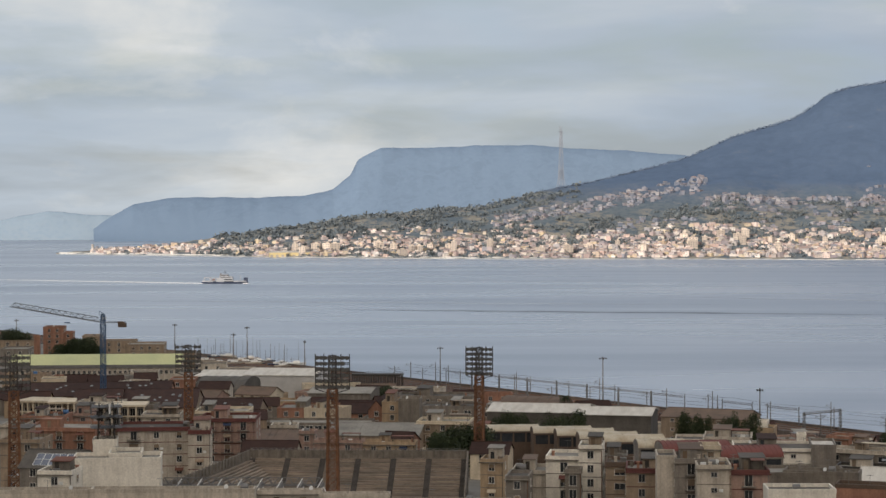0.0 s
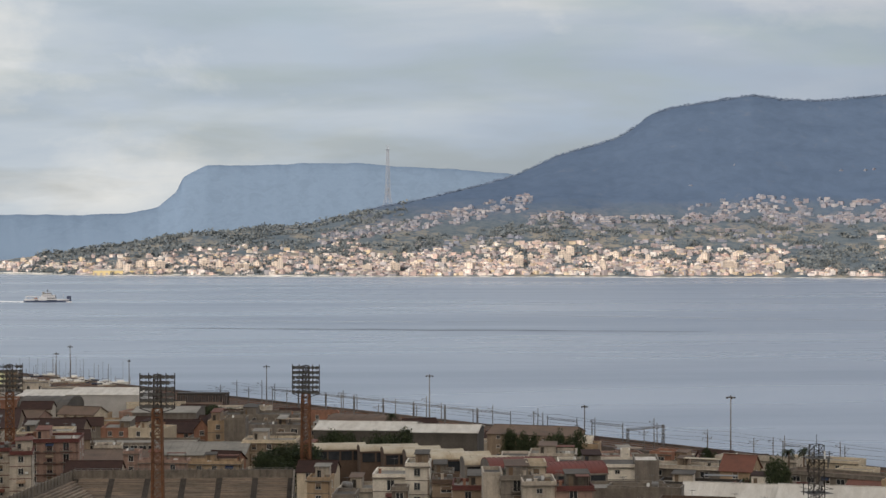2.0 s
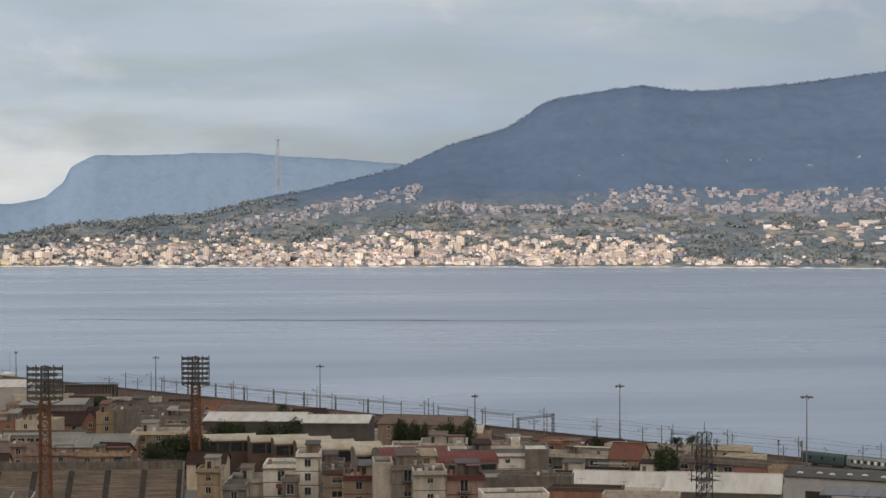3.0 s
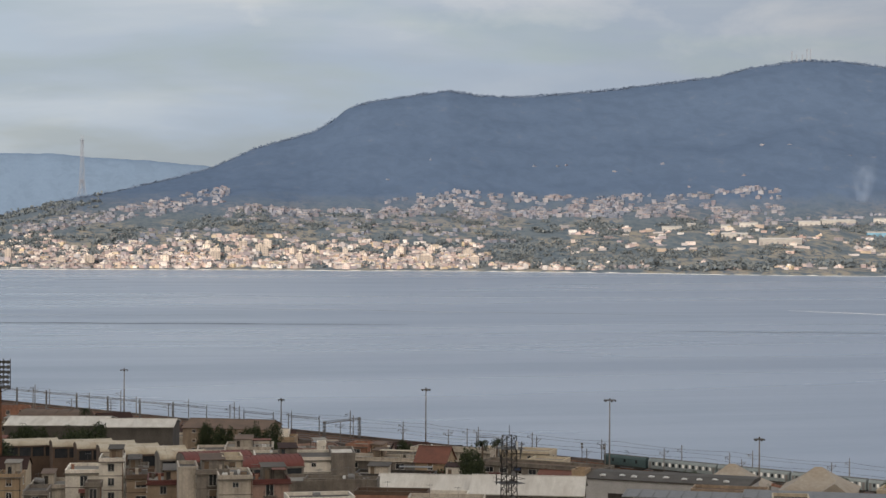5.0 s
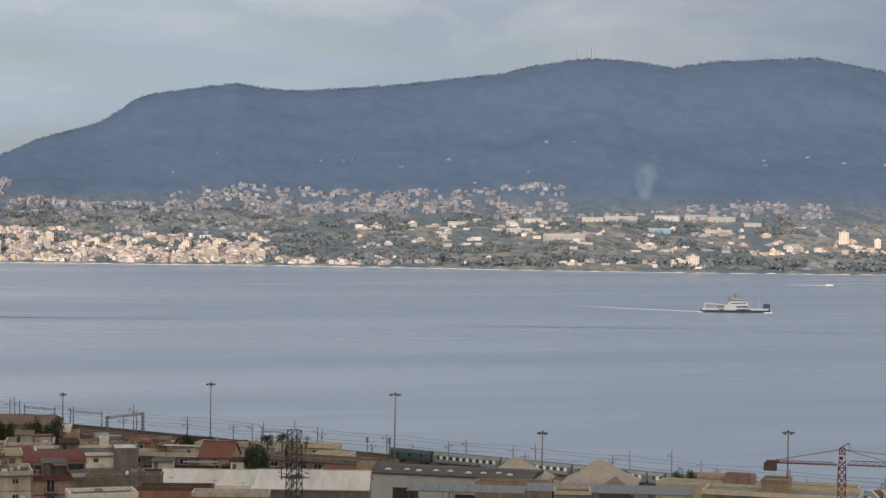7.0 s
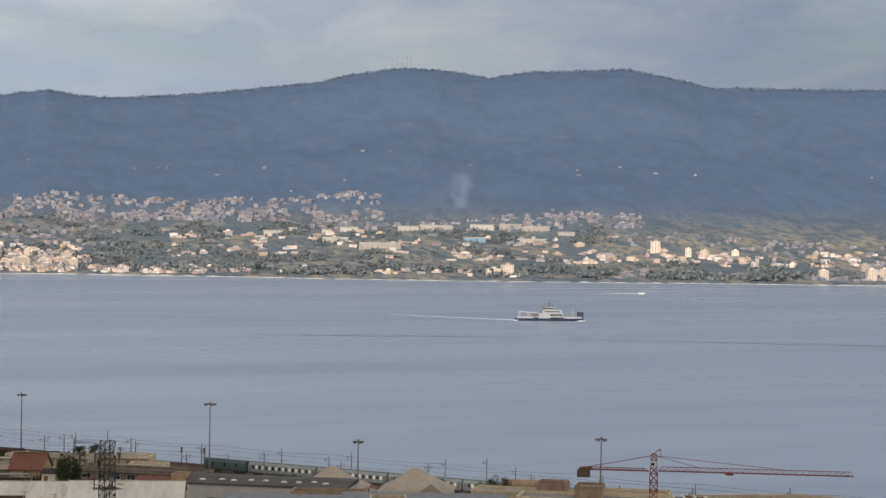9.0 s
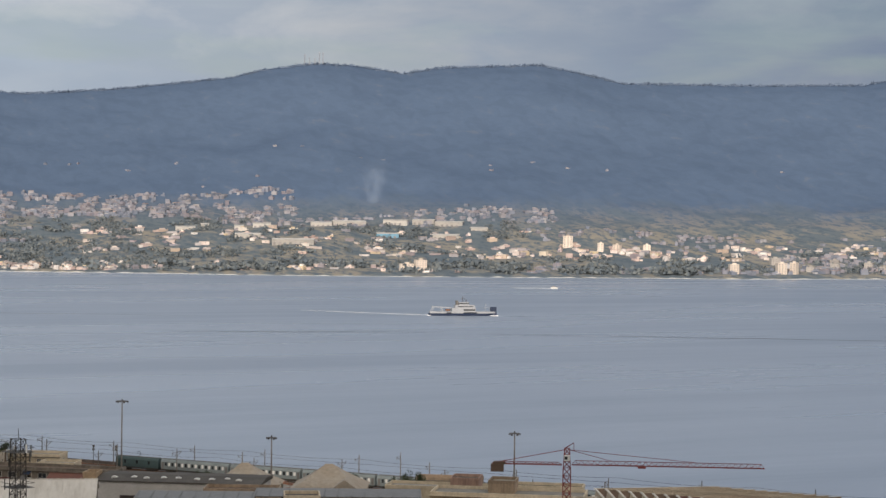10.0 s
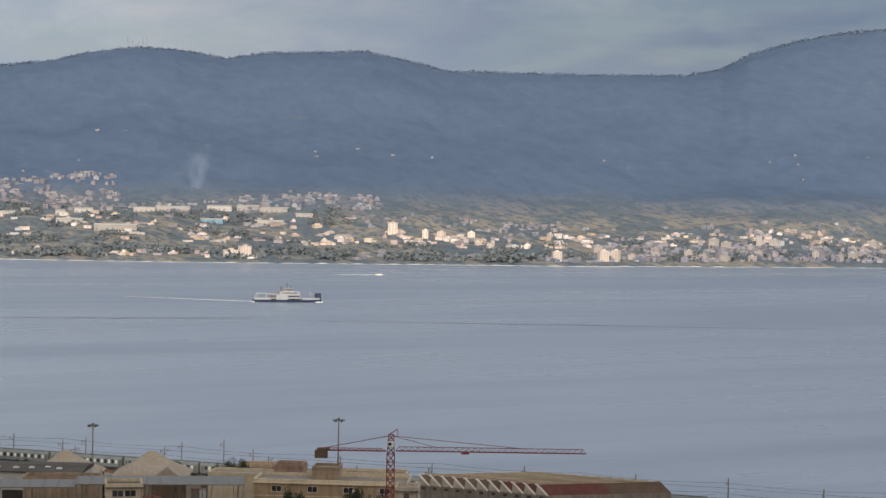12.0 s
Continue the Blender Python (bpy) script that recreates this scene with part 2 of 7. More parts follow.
def terrace_ground():
    cs = sorted(set(steps(-1700, -160, 44) + steps(-120, 120, 60) + steps(120, 640, 65)))
    ss = sorted(set(steps(-2600, -1530, 20) + steps(-1500, -120, 46) + steps(-120, 120, 60) + steps(120, 800, 23) + steps(840, 2400, 24)))
    bm = grid(cs, ss, lambda c, s: ground_height(*coast_xy(c, s)), coast_xy)
    for f in bm.faces:
        f.normal_flip() if f.normal.z < 0 else None
    ob = link("ground", bm, GROUND)
    return tagged(ob, "dusty grey-brown town ground sloping down to the railway", "ground", kind="structure")


def sea_sheet():
    xs = [-9000, -5000] + steps(-3000, 5000, 40) + [7000, 12000]
    ys = [-6000, -2000] + steps(-500, 5600, 40) + [9000]
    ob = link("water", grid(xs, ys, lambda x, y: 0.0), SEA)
    return tagged(ob, "calm grey-blue sea of the strait with faint current lines", "sea", kind="structure")


terrace_ground()
sea_sheet()

# bearing, shoreline range, crest range, crest height
FAR_COAST = (
    (-11.0, 3560, 3575, 0.57), (-7.81, 3388, 3600, 14.78),
    (-5.57, 3290, 3650, 32.55), (-3.63, 3220, 3750, 48.52), (-2.17, 3170, 3850, 62.39),
    (-0.39, 3130, 3950, 72.53), (1.23, 3100, 4050, 79.83), (3.18, 3090, 4200, 114.74),
    (4.31, 3085, 4300, 130.87), (5.92, 3082, 4450, 161.95), (7.04, 3080, 4600, 189.84),
    (8.32, 3078, 4700, 240.09), (9.90, 3070, 4700, 276.95), (10.40, 3060, 4700, 300.03), (10.88, 3055, 4700, 332.18), (11.47, 3050, 4700, 349.73),
)
FAR_COAST_EAST = (
    (12.72, 3068, 4700, 365.16), (13.80, 3064, 4700, 377.90), (14.66, 3060, 4700, 366.52), (15.80, 3050, 4700, 363.18),
    (18.23, 3030, 4700, 378.78), (21.45, 2985, 4700, 410.94), (22.41, 2980, 4700, 431.90), (23.76, 2975, 4700, 447.28),
    (24.88, 2975, 4700, 445.23), (26.34, 2985, 4700, 427.30), (27.31, 2990, 4700, 441.78), (30.23, 3025, 4700, 451.39),
    (31.20, 3040, 4700, 437.61), (32.64, 3070, 4700, 409.56), (36.14, 3110, 4700, 406.07),
    (39.40, 3240, 4700, 407.46), (40.44, 3270, 4700, 422.81), (41.23, 3300, 4700, 458.82), (42.50, 3350, 4700, 488.24),
    (43.75, 3400, 4700, 508.13), (45.12, 3446, 4700, 517.27), (60.0, 3700, 4800, 430.0),
)
COAST_LINE = np.array(FAR_COAST + FAR_COAST_EAST)


def coast_at(bearing):
    return [float(np.interp(bearing, COAST_LINE[:, 0], COAST_LINE[:, k])) for k in (1, 2, 3)]


def far_height(bearing, distance):
    """Height of the opposite shore: a beach, a gentle shelf with the towns, then the wooded mountain."""
    shore, crest, top = coast_at(bearing)
    u = (distance - shore) / (crest - shore)
    if u <= 0:
        return -3.0
    shelf = smooth(6, 12, bearing)
    g_hill = float(np.interp(u, (0, 0.03, 0.2, 0.5, 0.75, 1, 1.4), (0.0, 0.03, 0.2, 0.52, 0.78, 1, 0.9)))
    g_shelf = float(np.interp(u, (0, 0.02, 0.08, 0.2, 0.36, 0.48, 0.75, 0.93, 1, 1.2), (0.0, 0.012, 0.022, 0.075, 0.17, 0.27, 0.64, 0.93, 1, 0.95)))
    x, y = polar(bearing, distance)
    rough = noise.fractal((x / 420, y / 420, 0.3), 1.0, 2.1, 5)
    z = top * (g_hill * (1 - shelf) + g_shelf * shelf)
    return z + rough * top * 0.06 * smooth(0.02, 0.4, u) * (1 - smooth(0.8, 1.0, u)) + noise.noise((x / 25, y / 25, 2)) * 1.6 * smooth(0.02, 0.1, u) + 0.8


def mountains():
    bearings = steps(-10.98, 49.0, 900)
    us = steps(-0.01, 0.1, 8) + steps(0.115, 1.0, 64) + [1.03, 1.08]

    def spot(b, u):
        shore, crest, top = coast_at(b)
        return polar(b, shore + u * (crest - shore))

    def height(b, u):
        shore, crest, top = coast_at(b)
        return far_height(b, shore + u * (crest - shore))

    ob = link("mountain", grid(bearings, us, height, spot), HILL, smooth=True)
    tagged(ob, "broad wooded mountain, hazed blue, with fields and terraces lower down", "mountain", kind="structure")


mountains()


def far_range(name, label, rows, near, far, foot, material):
    rows = np.array(rows)
    bs = steps(rows[0, 0], rows[-1, 0], 420)

    def height(b, d):
        top = float(np.interp(b, rows[:, 0], rows[:, 1])) + noise.fractal((b * 2.2, 0.1, 0.7), 1.0, 2.0, 5) * 1.8
        u = (d - near) / (far - near)
        return foot + (top - foot) * smooth(0, 1, u) ** 0.8 + noise.fractal((b * 1.4, u * 2, 0.4), 1.0, 2.0, 4) * 9 * u * (1 - u) * 1.0 - (3 if u < 0.01 else 0)

    ob = link(name, grid(bs, steps(near, far, 14), height, polar), material, smooth=True)
    return tagged(ob, label, "mountain", kind="structure")


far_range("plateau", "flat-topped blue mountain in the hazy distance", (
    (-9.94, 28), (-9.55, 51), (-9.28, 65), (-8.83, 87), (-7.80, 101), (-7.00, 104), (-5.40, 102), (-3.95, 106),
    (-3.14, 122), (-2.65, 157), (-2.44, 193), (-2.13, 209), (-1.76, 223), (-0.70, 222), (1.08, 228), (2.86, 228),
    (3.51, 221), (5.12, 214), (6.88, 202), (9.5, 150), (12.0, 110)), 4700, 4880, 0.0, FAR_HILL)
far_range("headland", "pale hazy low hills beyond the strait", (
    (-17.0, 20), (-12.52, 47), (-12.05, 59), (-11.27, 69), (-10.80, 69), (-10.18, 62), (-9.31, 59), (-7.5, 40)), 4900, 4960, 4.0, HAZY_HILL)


# ---- materials of the town ----
CREAM = surface("cream_render", (0.64, 0.55, 0.41), (0.45, 0.38, 0.28), scale=0.25, fine=2.5, amount=0.8, vary=0.12, streak=0.12)
PALE = surface("pale_render", (0.58, 0.515, 0.425), (0.39, 0.34, 0.275), scale=0.3, fine=2.5, amount=0.8, vary=0.12, streak=0.30)
WHITE = surface("whitewashed_wall", (0.82, 0.765, 0.66), (0.62, 0.565, 0.48), scale=0.3, fine=2.5, amount=0.7, vary=0.1, streak=0.12)
GREY = surface("grey_render", (0.27, 0.238, 0.202), (0.165, 0.147, 0.127), scale=0.3, fine=2.5, amount=0.8, vary=0.2, streak=0.30)
CONCRETE = surface("weathered_concrete", (0.24, 0.208, 0.17), (0.13, 0.115, 0.098), scale=0.35, fine=3, amount=0.9, bump=0.2, vary=0.15, streak=0.30)
ORANGE = surface("orange_render", (0.35, 0.182, 0.122), (0.245, 0.13, 0.09), scale=0.3, fine=2.5, amount=0.8, vary=0.12, streak=0.30)
OCHRE = surface("ochre_render", (0.450, 0.330, 0.210), (0.330, 0.244, 0.164), scale=0.25, fine=2.5, amount=0.8, vary=0.12, streak=0.30)
TAN = surface("tan_render", (0.368, 0.280, 0.200), (0.244, 0.190, 0.136), scale=0.25, fine=2.5, amount=0.8, vary=0.15, streak=0.30)
PINK = surface("faded_pink_render", (0.40, 0.27, 0.215), (0.29, 0.195, 0.16), scale=0.3, fine=2.5, amount=0.8, vary=0.1, streak=0.30)
MAROON = surface("maroon_paint", (0.140, 0.052, 0.044), (0.096, 0.040, 0.036), scale=0.5, fine=4, amount=0.8)
BROWN_TILE = surface("brown_roof_tile", (0.060, 0.035, 0.029), (0.040, 0.026, 0.023), spec=0.1, scale=0.4, fine=5, amount=0.9, bump=0.3, vary=0.2)
RED_TILE = surface("red_roof_tile", (0.19, 0.08, 0.055), (0.125, 0.06, 0.045), scale=0.4, fine=5, amount=0.9, bump=0.3, vary=0.15)
FELT = surface("bitumen_roof", (0.078, 0.070, 0.062), (0.13, 0.118, 0.102), scale=0.2, fine=2, amount=0.8, vary=0.25)
PALE_ROOF = surface("pale_roof_slab", (0.285, 0.266, 0.230), (0.174, 0.162, 0.142), scale=0.15, fine=2, amount=0.9, vary=0.2)
WHITE_ROOF = surface("white_corrugated_roof", (0.64, 0.61, 0.55), (0.45, 0.415, 0.36), scale=0.1, fine=3, amount=0.8, stretch=(4, 1, 1))
CREAM_ROOF = surface("stained_cream_vault", (0.534, 0.480, 0.378), (0.350, 0.280, 0.184), scale=0.14, fine=2.5, amount=1.0, vary=0.12)
RED_ROOF = surface("faded_red_brown_vault", (0.185, 0.062, 0.052), (0.135, 0.058, 0.05), scale=0.2, fine=3, amount=0.9)
LIME_ROOF = surface("pale_yellow_green_sheet_roof", (0.526, 0.533, 0.285), (0.426, 0.446, 0.253), scale=0.08, fine=2, amount=0.8)
TENT = surface("dusty_beige_canvas", (0.37, 0.325, 0.265), (0.25, 0.19, 0.13), scale=0.10, fine=1, amount=0.7)
BRICK_ROOF = surface("old_brown_sheet_roof", (0.160, 0.110, 0.080), (0.101, 0.074, 0.056), scale=0.2, fine=3, amount=0.9, vary=0.2)
RUST = surface("rusty_painted_steel", (0.211, 0.096, 0.048), (0.115, 0.058, 0.034), rough=0.7, scale=1.2, fine=8, amount=1.0)
DARK_STEEL = surface("dark_steel", (0.040, 0.036, 0.032), (0.070, 0.058, 0.048), rough=0.55, scale=1, fine=8, amount=0.8)
GALVANISED = surface("galvanised_steel", (0.20, 0.195, 0.19), (0.13, 0.127, 0.12), rough=0.5, metal=0.3, scale=1, fine=8, amount=0.8)
MAST_PAINT = surface("dull_brown_grey_mast_paint", (0.168, 0.152, 0.136), (0.112, 0.104, 0.096), rough=0.6, scale=1, fine=6, amount=0.8)
CRANE_BLUE = surface("blue_crane_paint", (0.045, 0.10, 0.20), (0.05, 0.085, 0.14), rough=0.5, scale=1, fine=6, amount=0.8)
CRANE_GREY = surface("pale_crane_paint", (0.240, 0.264, 0.296), (0.160, 0.176, 0.200), rough=0.5, scale=1, fine=6, amount=0.8)
CRANE_RED = surface("red_crane_paint", (0.240, 0.051, 0.045), (0.176, 0.048, 0.042), rough=0.5, scale=1, fine=6, amount=0.8)
PANE = surface("dark_window_glass", (0.028, 0.032, 0.038), (0.050, 0.055, 0.060), rough=0.15, scale=0.6, fine=3, amount=1, spec=0.5, vary=0.5)
FRAME = surface("window_frame_paint", (0.672, 0.640, 0.576), (0.480, 0.448, 0.400), scale=1, fine=6, amount=0.8, vary=0.3)
SHUTTER = surface("brown_roller_shutter", (0.204, 0.138, 0.090), (0.312, 0.264, 0.204), scale=0.3, fine=6, amount=0.7, vary=0.45)
BLUE_PLASTIC = surface("blue_plastic", (0.067, 0.163, 0.346), (0.048, 0.115, 0.240), rough=0.4, scale=1, fine=4, amount=0.6)
WHITE_PAINT = surface("white_paint", (0.749, 0.749, 0.725), (0.567, 0.567, 0.545), rough=0.5, scale=0.4, fine=5, amount=0.6)
NAVY = surface("navy_blue_paint", (0.022, 0.034, 0.072), (0.03, 0.045, 0.08), rough=0.45, scale=0.2, fine=3, amount=0.7)
SOLAR = surface("solar_cell_glass", (0.120, 0.136, 0.176), (0.176, 0.192, 0.232), rough=0.2, scale=0.6, fine=4, amount=0.8, spec=0.6)
SEAT_ROW = surface("worn_concrete_terrace", (0.330, 0.260, 0.200), (0.170, 0.140, 0.112), scale=0.4, fine=3, amount=1.0, vary=0.22, stretch=(0.3, 1, 1))
AISLE = surface("dark_concrete_stair", (0.096, 0.086, 0.077), (0.058, 0.053, 0.048), scale=0.5, fine=3, amount=0.9)
BARK = surface("grey_brown_bark", (0.160, 0.120, 0.088), (0.096, 0.072, 0.056), scale=1.5, fine=10, amount=0.9, bump=0.5)
LEAF = island_surface("dark_green_leaves", [(0.0, (0.022, 0.032, 0.016)), (0.5, (0.042, 0.058, 0.026)), (1.0, (0.075, 0.092, 0.042))], rough=0.7)
PALM_LEAF = island_surface("palm_leaves", [(0.0, (0.02, 0.03, 0.015)), (1.0, (0.05, 0.06, 0.03))], rough=0.7)
SHEET = surface("pale_grey_wall_sheet", (0.52, 0.51, 0.49), (0.40, 0.39, 0.37), scale=0.2, fine=3, amount=0.8)
GLASSY = surface("lamp_glass", (0.17, 0.165, 0.155), (0.09, 0.088, 0.085), rough=0.2, scale=2, fine=8, amount=0.6, spec=0.5)
TRAIN_SIDE = surface("grey_green_coach_paint", (0.21, 0.245, 0.25), (0.15, 0.175, 0.18), rough=0.5, scale=0.3, fine=4, amount=0.8)
TRAIN_TEAL = surface("teal_engine_paint", (0.054, 0.088, 0.091), (0.048, 0.072, 0.075), rough=0.5, scale=0.3, fine=4, amount=0.8)
BALLAST = surface("rusty_ballast", (0.096, 0.083, 0.074), (0.072, 0.064, 0.058), scale=0.3, fine=4, amount=0.9)
WALL_STONE = surface("sooty_retaining_wall", (0.144, 0.114, 0.096), (0.084, 0.072, 0.066), scale=0.25, fine=3, amount=0.9)
FOAM = surface("white_foam", (0.92, 0.93, 0.93), (0.80, 0.82, 0.84), rough=0.9, scale=0.05, fine=0.6, amount=0.9)
SAND = surface("pale_beach_sand", (0.84, 0.82, 0.77), (0.66, 0.64, 0.60), scale=0.01, fine=0.1, amount=0.8)

AWNINGS = (RED_TILE, SHUTTER, NAVY, TAN, MAROON, CREAM)
random.seed(4)
FOOTPRINTS = []


def mesh_of(bm, material):
    me = bpy.data.meshes.new("shared")
    bm.to_mesh(me)
    bm.free()
    me.materials.append(material)
    return me


def shared(name, me, parent, m, label=""):
    ob = new(name, me)
    ob.parent = parent
    ob.matrix_basis = m
    if label:
        ob["label"] = label
    return ob


def relief(xs, zs, cell):
    """A plate in steps: cell(i, j) gives how far each field stands out and its material, or None where it is open."""
    bm = bmesh.new()
    seen = {}

    def vert(a, b, y):
        if (a, b, y) not in seen:
            seen[a, b, y] = bm.verts.new((xs[a], -y, zs[b]))
        return seen[a, b, y]

    def at(a, b):
        return (cell(a, b) or (0.0, 0)) if 0 <= a < len(xs) - 1 and 0 <= b < len(zs) - 1 else (0.0, 0)

    for a in range(len(xs)):
        for b in range(len(zs)):
            y, k = at(a, b)
            if y:
                bm.faces.new((vert(a, b, y), vert(a + 1, b, y), vert(a + 1, b + 1, y), vert(a, b + 1, y))).material_index = k
            for (y2, k2), p, q in ((at(a - 1, b), (a, b), (a, b + 1)), (at(a, b - 1), (a, b), (a + 1, b))):
                if y != y2 and p[0] < len(xs) and q[0] < len(xs) and q[1] < len(zs):
                    bm.faces.new((vert(*p, y), vert(*q, y), vert(*q, y2), vert(*p, y2))).material_index = k if y > y2 else k2
    bmesh.ops.recalc_face_normals(bm, faces=bm.faces[:])
    return bm


def window_meshes(w, h, wide):
    """Frame, pane and shutter apart, and the whole window in one piece, without and with its shutter."""
    xs = (-w / 2 - wide - 0.08, -w / 2 - wide, -w / 2, -0.04, 0.04, w / 2, w / 2 + wide, w / 2 + wide + 0.08)
    slats = [h * (0.42 + 0.58 * k / 6) for k in range(7)]
    zs = [-0.12, 0.0] + slats + [h + wide]

    def field(a, b, pane, shut):
        if b == 0:
            return 0.24, 0
        if a in (0, 6):
            return None
        if b == len(zs) - 2 or a in (1, 5):
            return 0.12, 0
        if shut and b >= 2:
            return 0.09 + 0.02 * (b % 2), 2
        return (0.07, 0) if a == 3 else pane

    def slat(a, b):
        return 0.06 + 0.02 * (b % 2), 0

    frame_mesh = mesh_of(relief(xs, zs, lambda a, b: field(a, b, None, False)), FRAME)
    shutter_mesh = mesh_of(relief((-w / 2 + 0.01, w / 2 - 0.01), slats, slat), SHUTTER)
    for v in shutter_mesh.vertices:
        v.co.y -= 0.072
    whole = []
    for shut in (False, True):
        me = mesh_of(relief(xs, zs, lambda a, b: field(a, b, (0.03, 1), shut)), FRAME)
        me.materials.append(PANE)
        me.materials.append(SHUTTER)
        whole.append(me)
    return frame_mesh, mesh_of(boxes((-w / 2, w / 2, -0.03, 0.0, 0, h)), PANE), shutter_mesh, whole


WINDOWS = {"small": window_meshes(1.25, 1.55, 0.09), "tall": window_meshes(1.5, 2.2, 0.09), "wide": window_meshes(2.2, 1.3, 0.1), "slot": window_meshes(1.1, 0.9, 0.08)}
PLAIN_GROUPS = ("plain town houses", "brown-roofed town houses")


def window(parent, m, kind="small", shut=0.35):
    """Frame with pane and, here and there, a half-lowered shutter; one piece where the house stands far off."""
    f, p, s, whole = WINDOWS[kind]
    if parent.matrix_basis.translation.length > 690 or parent.get("group") in PLAIN_GROUPS:
        shared("window", whole[random.random() < shut], parent, m)
        return
    ob = shared("window", f, parent, m)
    shared("pane", p, ob, Matrix())
    if random.random() < shut:
        shared("shutter", s, ob, Matrix())


def balcony_mesh(w):
    return boxes((0, w, -1.2, 0, -0.16, 0)), bars([((0.04, -1.16, 1.0), (w - 0.04, -1.16, 1.0)), ((0.04, 0, 1.0), (0.04, -1.16, 1.0)), ((w - 0.04, 0, 1.0), (w - 0.04, -1.16, 1.0))] + [((k, -1.16, 0), (k, -1.16, 1.0)) for k in steps(0.04, w - 0.04, int(w / 0.3))], 0.045)


def tank(parent, x, y, z, material=None):
    """A round roof tank lying on two saddles."""
    bm = bmesh.new()
    bar(bm, (x - 0.7, y, z + 0.7), (x + 0.7, y, z + 0.7), 1.0, sides=12)
    t = part("water_tank", bm, material or BLUE_PLASTIC, parent)
    part("saddle", boxes((x - 0.6, x - 0.4, y - 0.4, y + 0.4, z, z + 0.35), (x + 0.4, x + 0.6, y - 0.4, y + 0.4, z, z + 0.35)), DARK_STEEL, t)


def aerial(parent, x, y, z, h=2.6):
    rows = [((x, y, z), (x, y, z + h)), ((x - 0.7, y, z + h * 0.92), (x + 0.7, y, z + h * 0.92))]
    rows += [((x + k, y - 0.3, z + h * 0.92), (x + k, y + 0.3, z + h * 0.92)) for k in (-0.6, -0.3, 0, 0.3, 0.6)]
    part("aerial", bars(rows, 0.06), GALVANISED, parent)


def dish(parent, x, y, z):
    bm = bmesh.new()
    bar(bm, (x, y, z + 0.9), (x - 0.12, y - 0.18, z + 0.95), 0.12, sides=12, w2=0.7)
    bar(bm, (x, y, z), (x, y, z + 0.9), 0.07)
    part("satellite_dish", bm, WHITE_PAINT, parent)


def site(name, x, y, top, w, turn, depth, label, category, group=""):
    """Sets a building down on the sloping ground: returns its base and its height."""
    k = radians(turn)
    pts = [(x + a * math.cos(k) - b * math.sin(k), y + a * math.sin(k) + b * math.cos(k)) for a in (0, w) for b in (0, depth)]
    z0 = min(ground_height(*p) for p in pts) - 0.4
    FOOTPRINTS.append((sum(p[0] for p in pts) / 4, sum(p[1] for p in pts) / 4, 0.5 * math.hypot(w, depth)))
    return thing(name, x, y, z0, turn, label, category, group), top - z0


def facade(base, w, h, depth, kind, pitch, floor, shut, first=0.9, sides=True, margin=1.2, balconies=(), rail=None, rows=9):
    """Windows in rows from the top floor down; balconies: columns that have one."""
    n = max(1, int((w - 2 * margin) / pitch))
    tall = {"small": 1.35, "tall": 2.1, "wide": 1.3, "slot": 0.9}[kind]
    z = h - first - tall
    count = 0
    while z > 0.7 and count < rows:
        for i in range(n):
            x = margin + (w - 2 * margin) * (i + 0.5) / n
            if base.matrix_basis.translation.length < 600 and random.random() < 0.13 and kind != "slot":
                bm = bmesh.new()
                extrude_x(bm, [(0, z + tall + 0.35), (-1.1, z + tall - 0.35), (-1.1, z + tall - 0.42), (0, z + tall + 0.25)], x - 1.1, x + 1.1)
                part("awning", bm, random.choice(AWNINGS), base)
            elif base.matrix_basis.translation.length < 560 and random.random() < 0.1:
                part("air_conditioner", boxes((x + 0.95, x + 1.75, -0.36, -0.02, z + 0.1, z + 0.68)), WHITE_PAINT, base)
            if i in balconies:
                window(base, pose(x, 0, z - 0.6 + 0.15), "tall", shut)
                slab, fence = balcony_mesh(min(pitch * 0.92, 3.4))
                b = part("balcony", slab, CONCRETE, base)
                b.matrix_basis = pose(x - min(pitch * 0.92, 3.4) / 2, 0, z - 0.5)
                part("railing", fence, rail or DARK_STEEL, b)
            else:
                window(base, pose(x, 0, z), kind, shut)
        if sides:
            m = max(1, int((depth - 2) / (pitch * 1.3)))
            for j in range(m):
                y = 1 + (depth - 2) * (j + 0.5) / m
                window(base, pose(w, y, z, 0, 0, 90), kind, shut)
                window(base, pose(0, y, z, 0, 0, -90), kind, shut)
        z -= floor
        count += 1


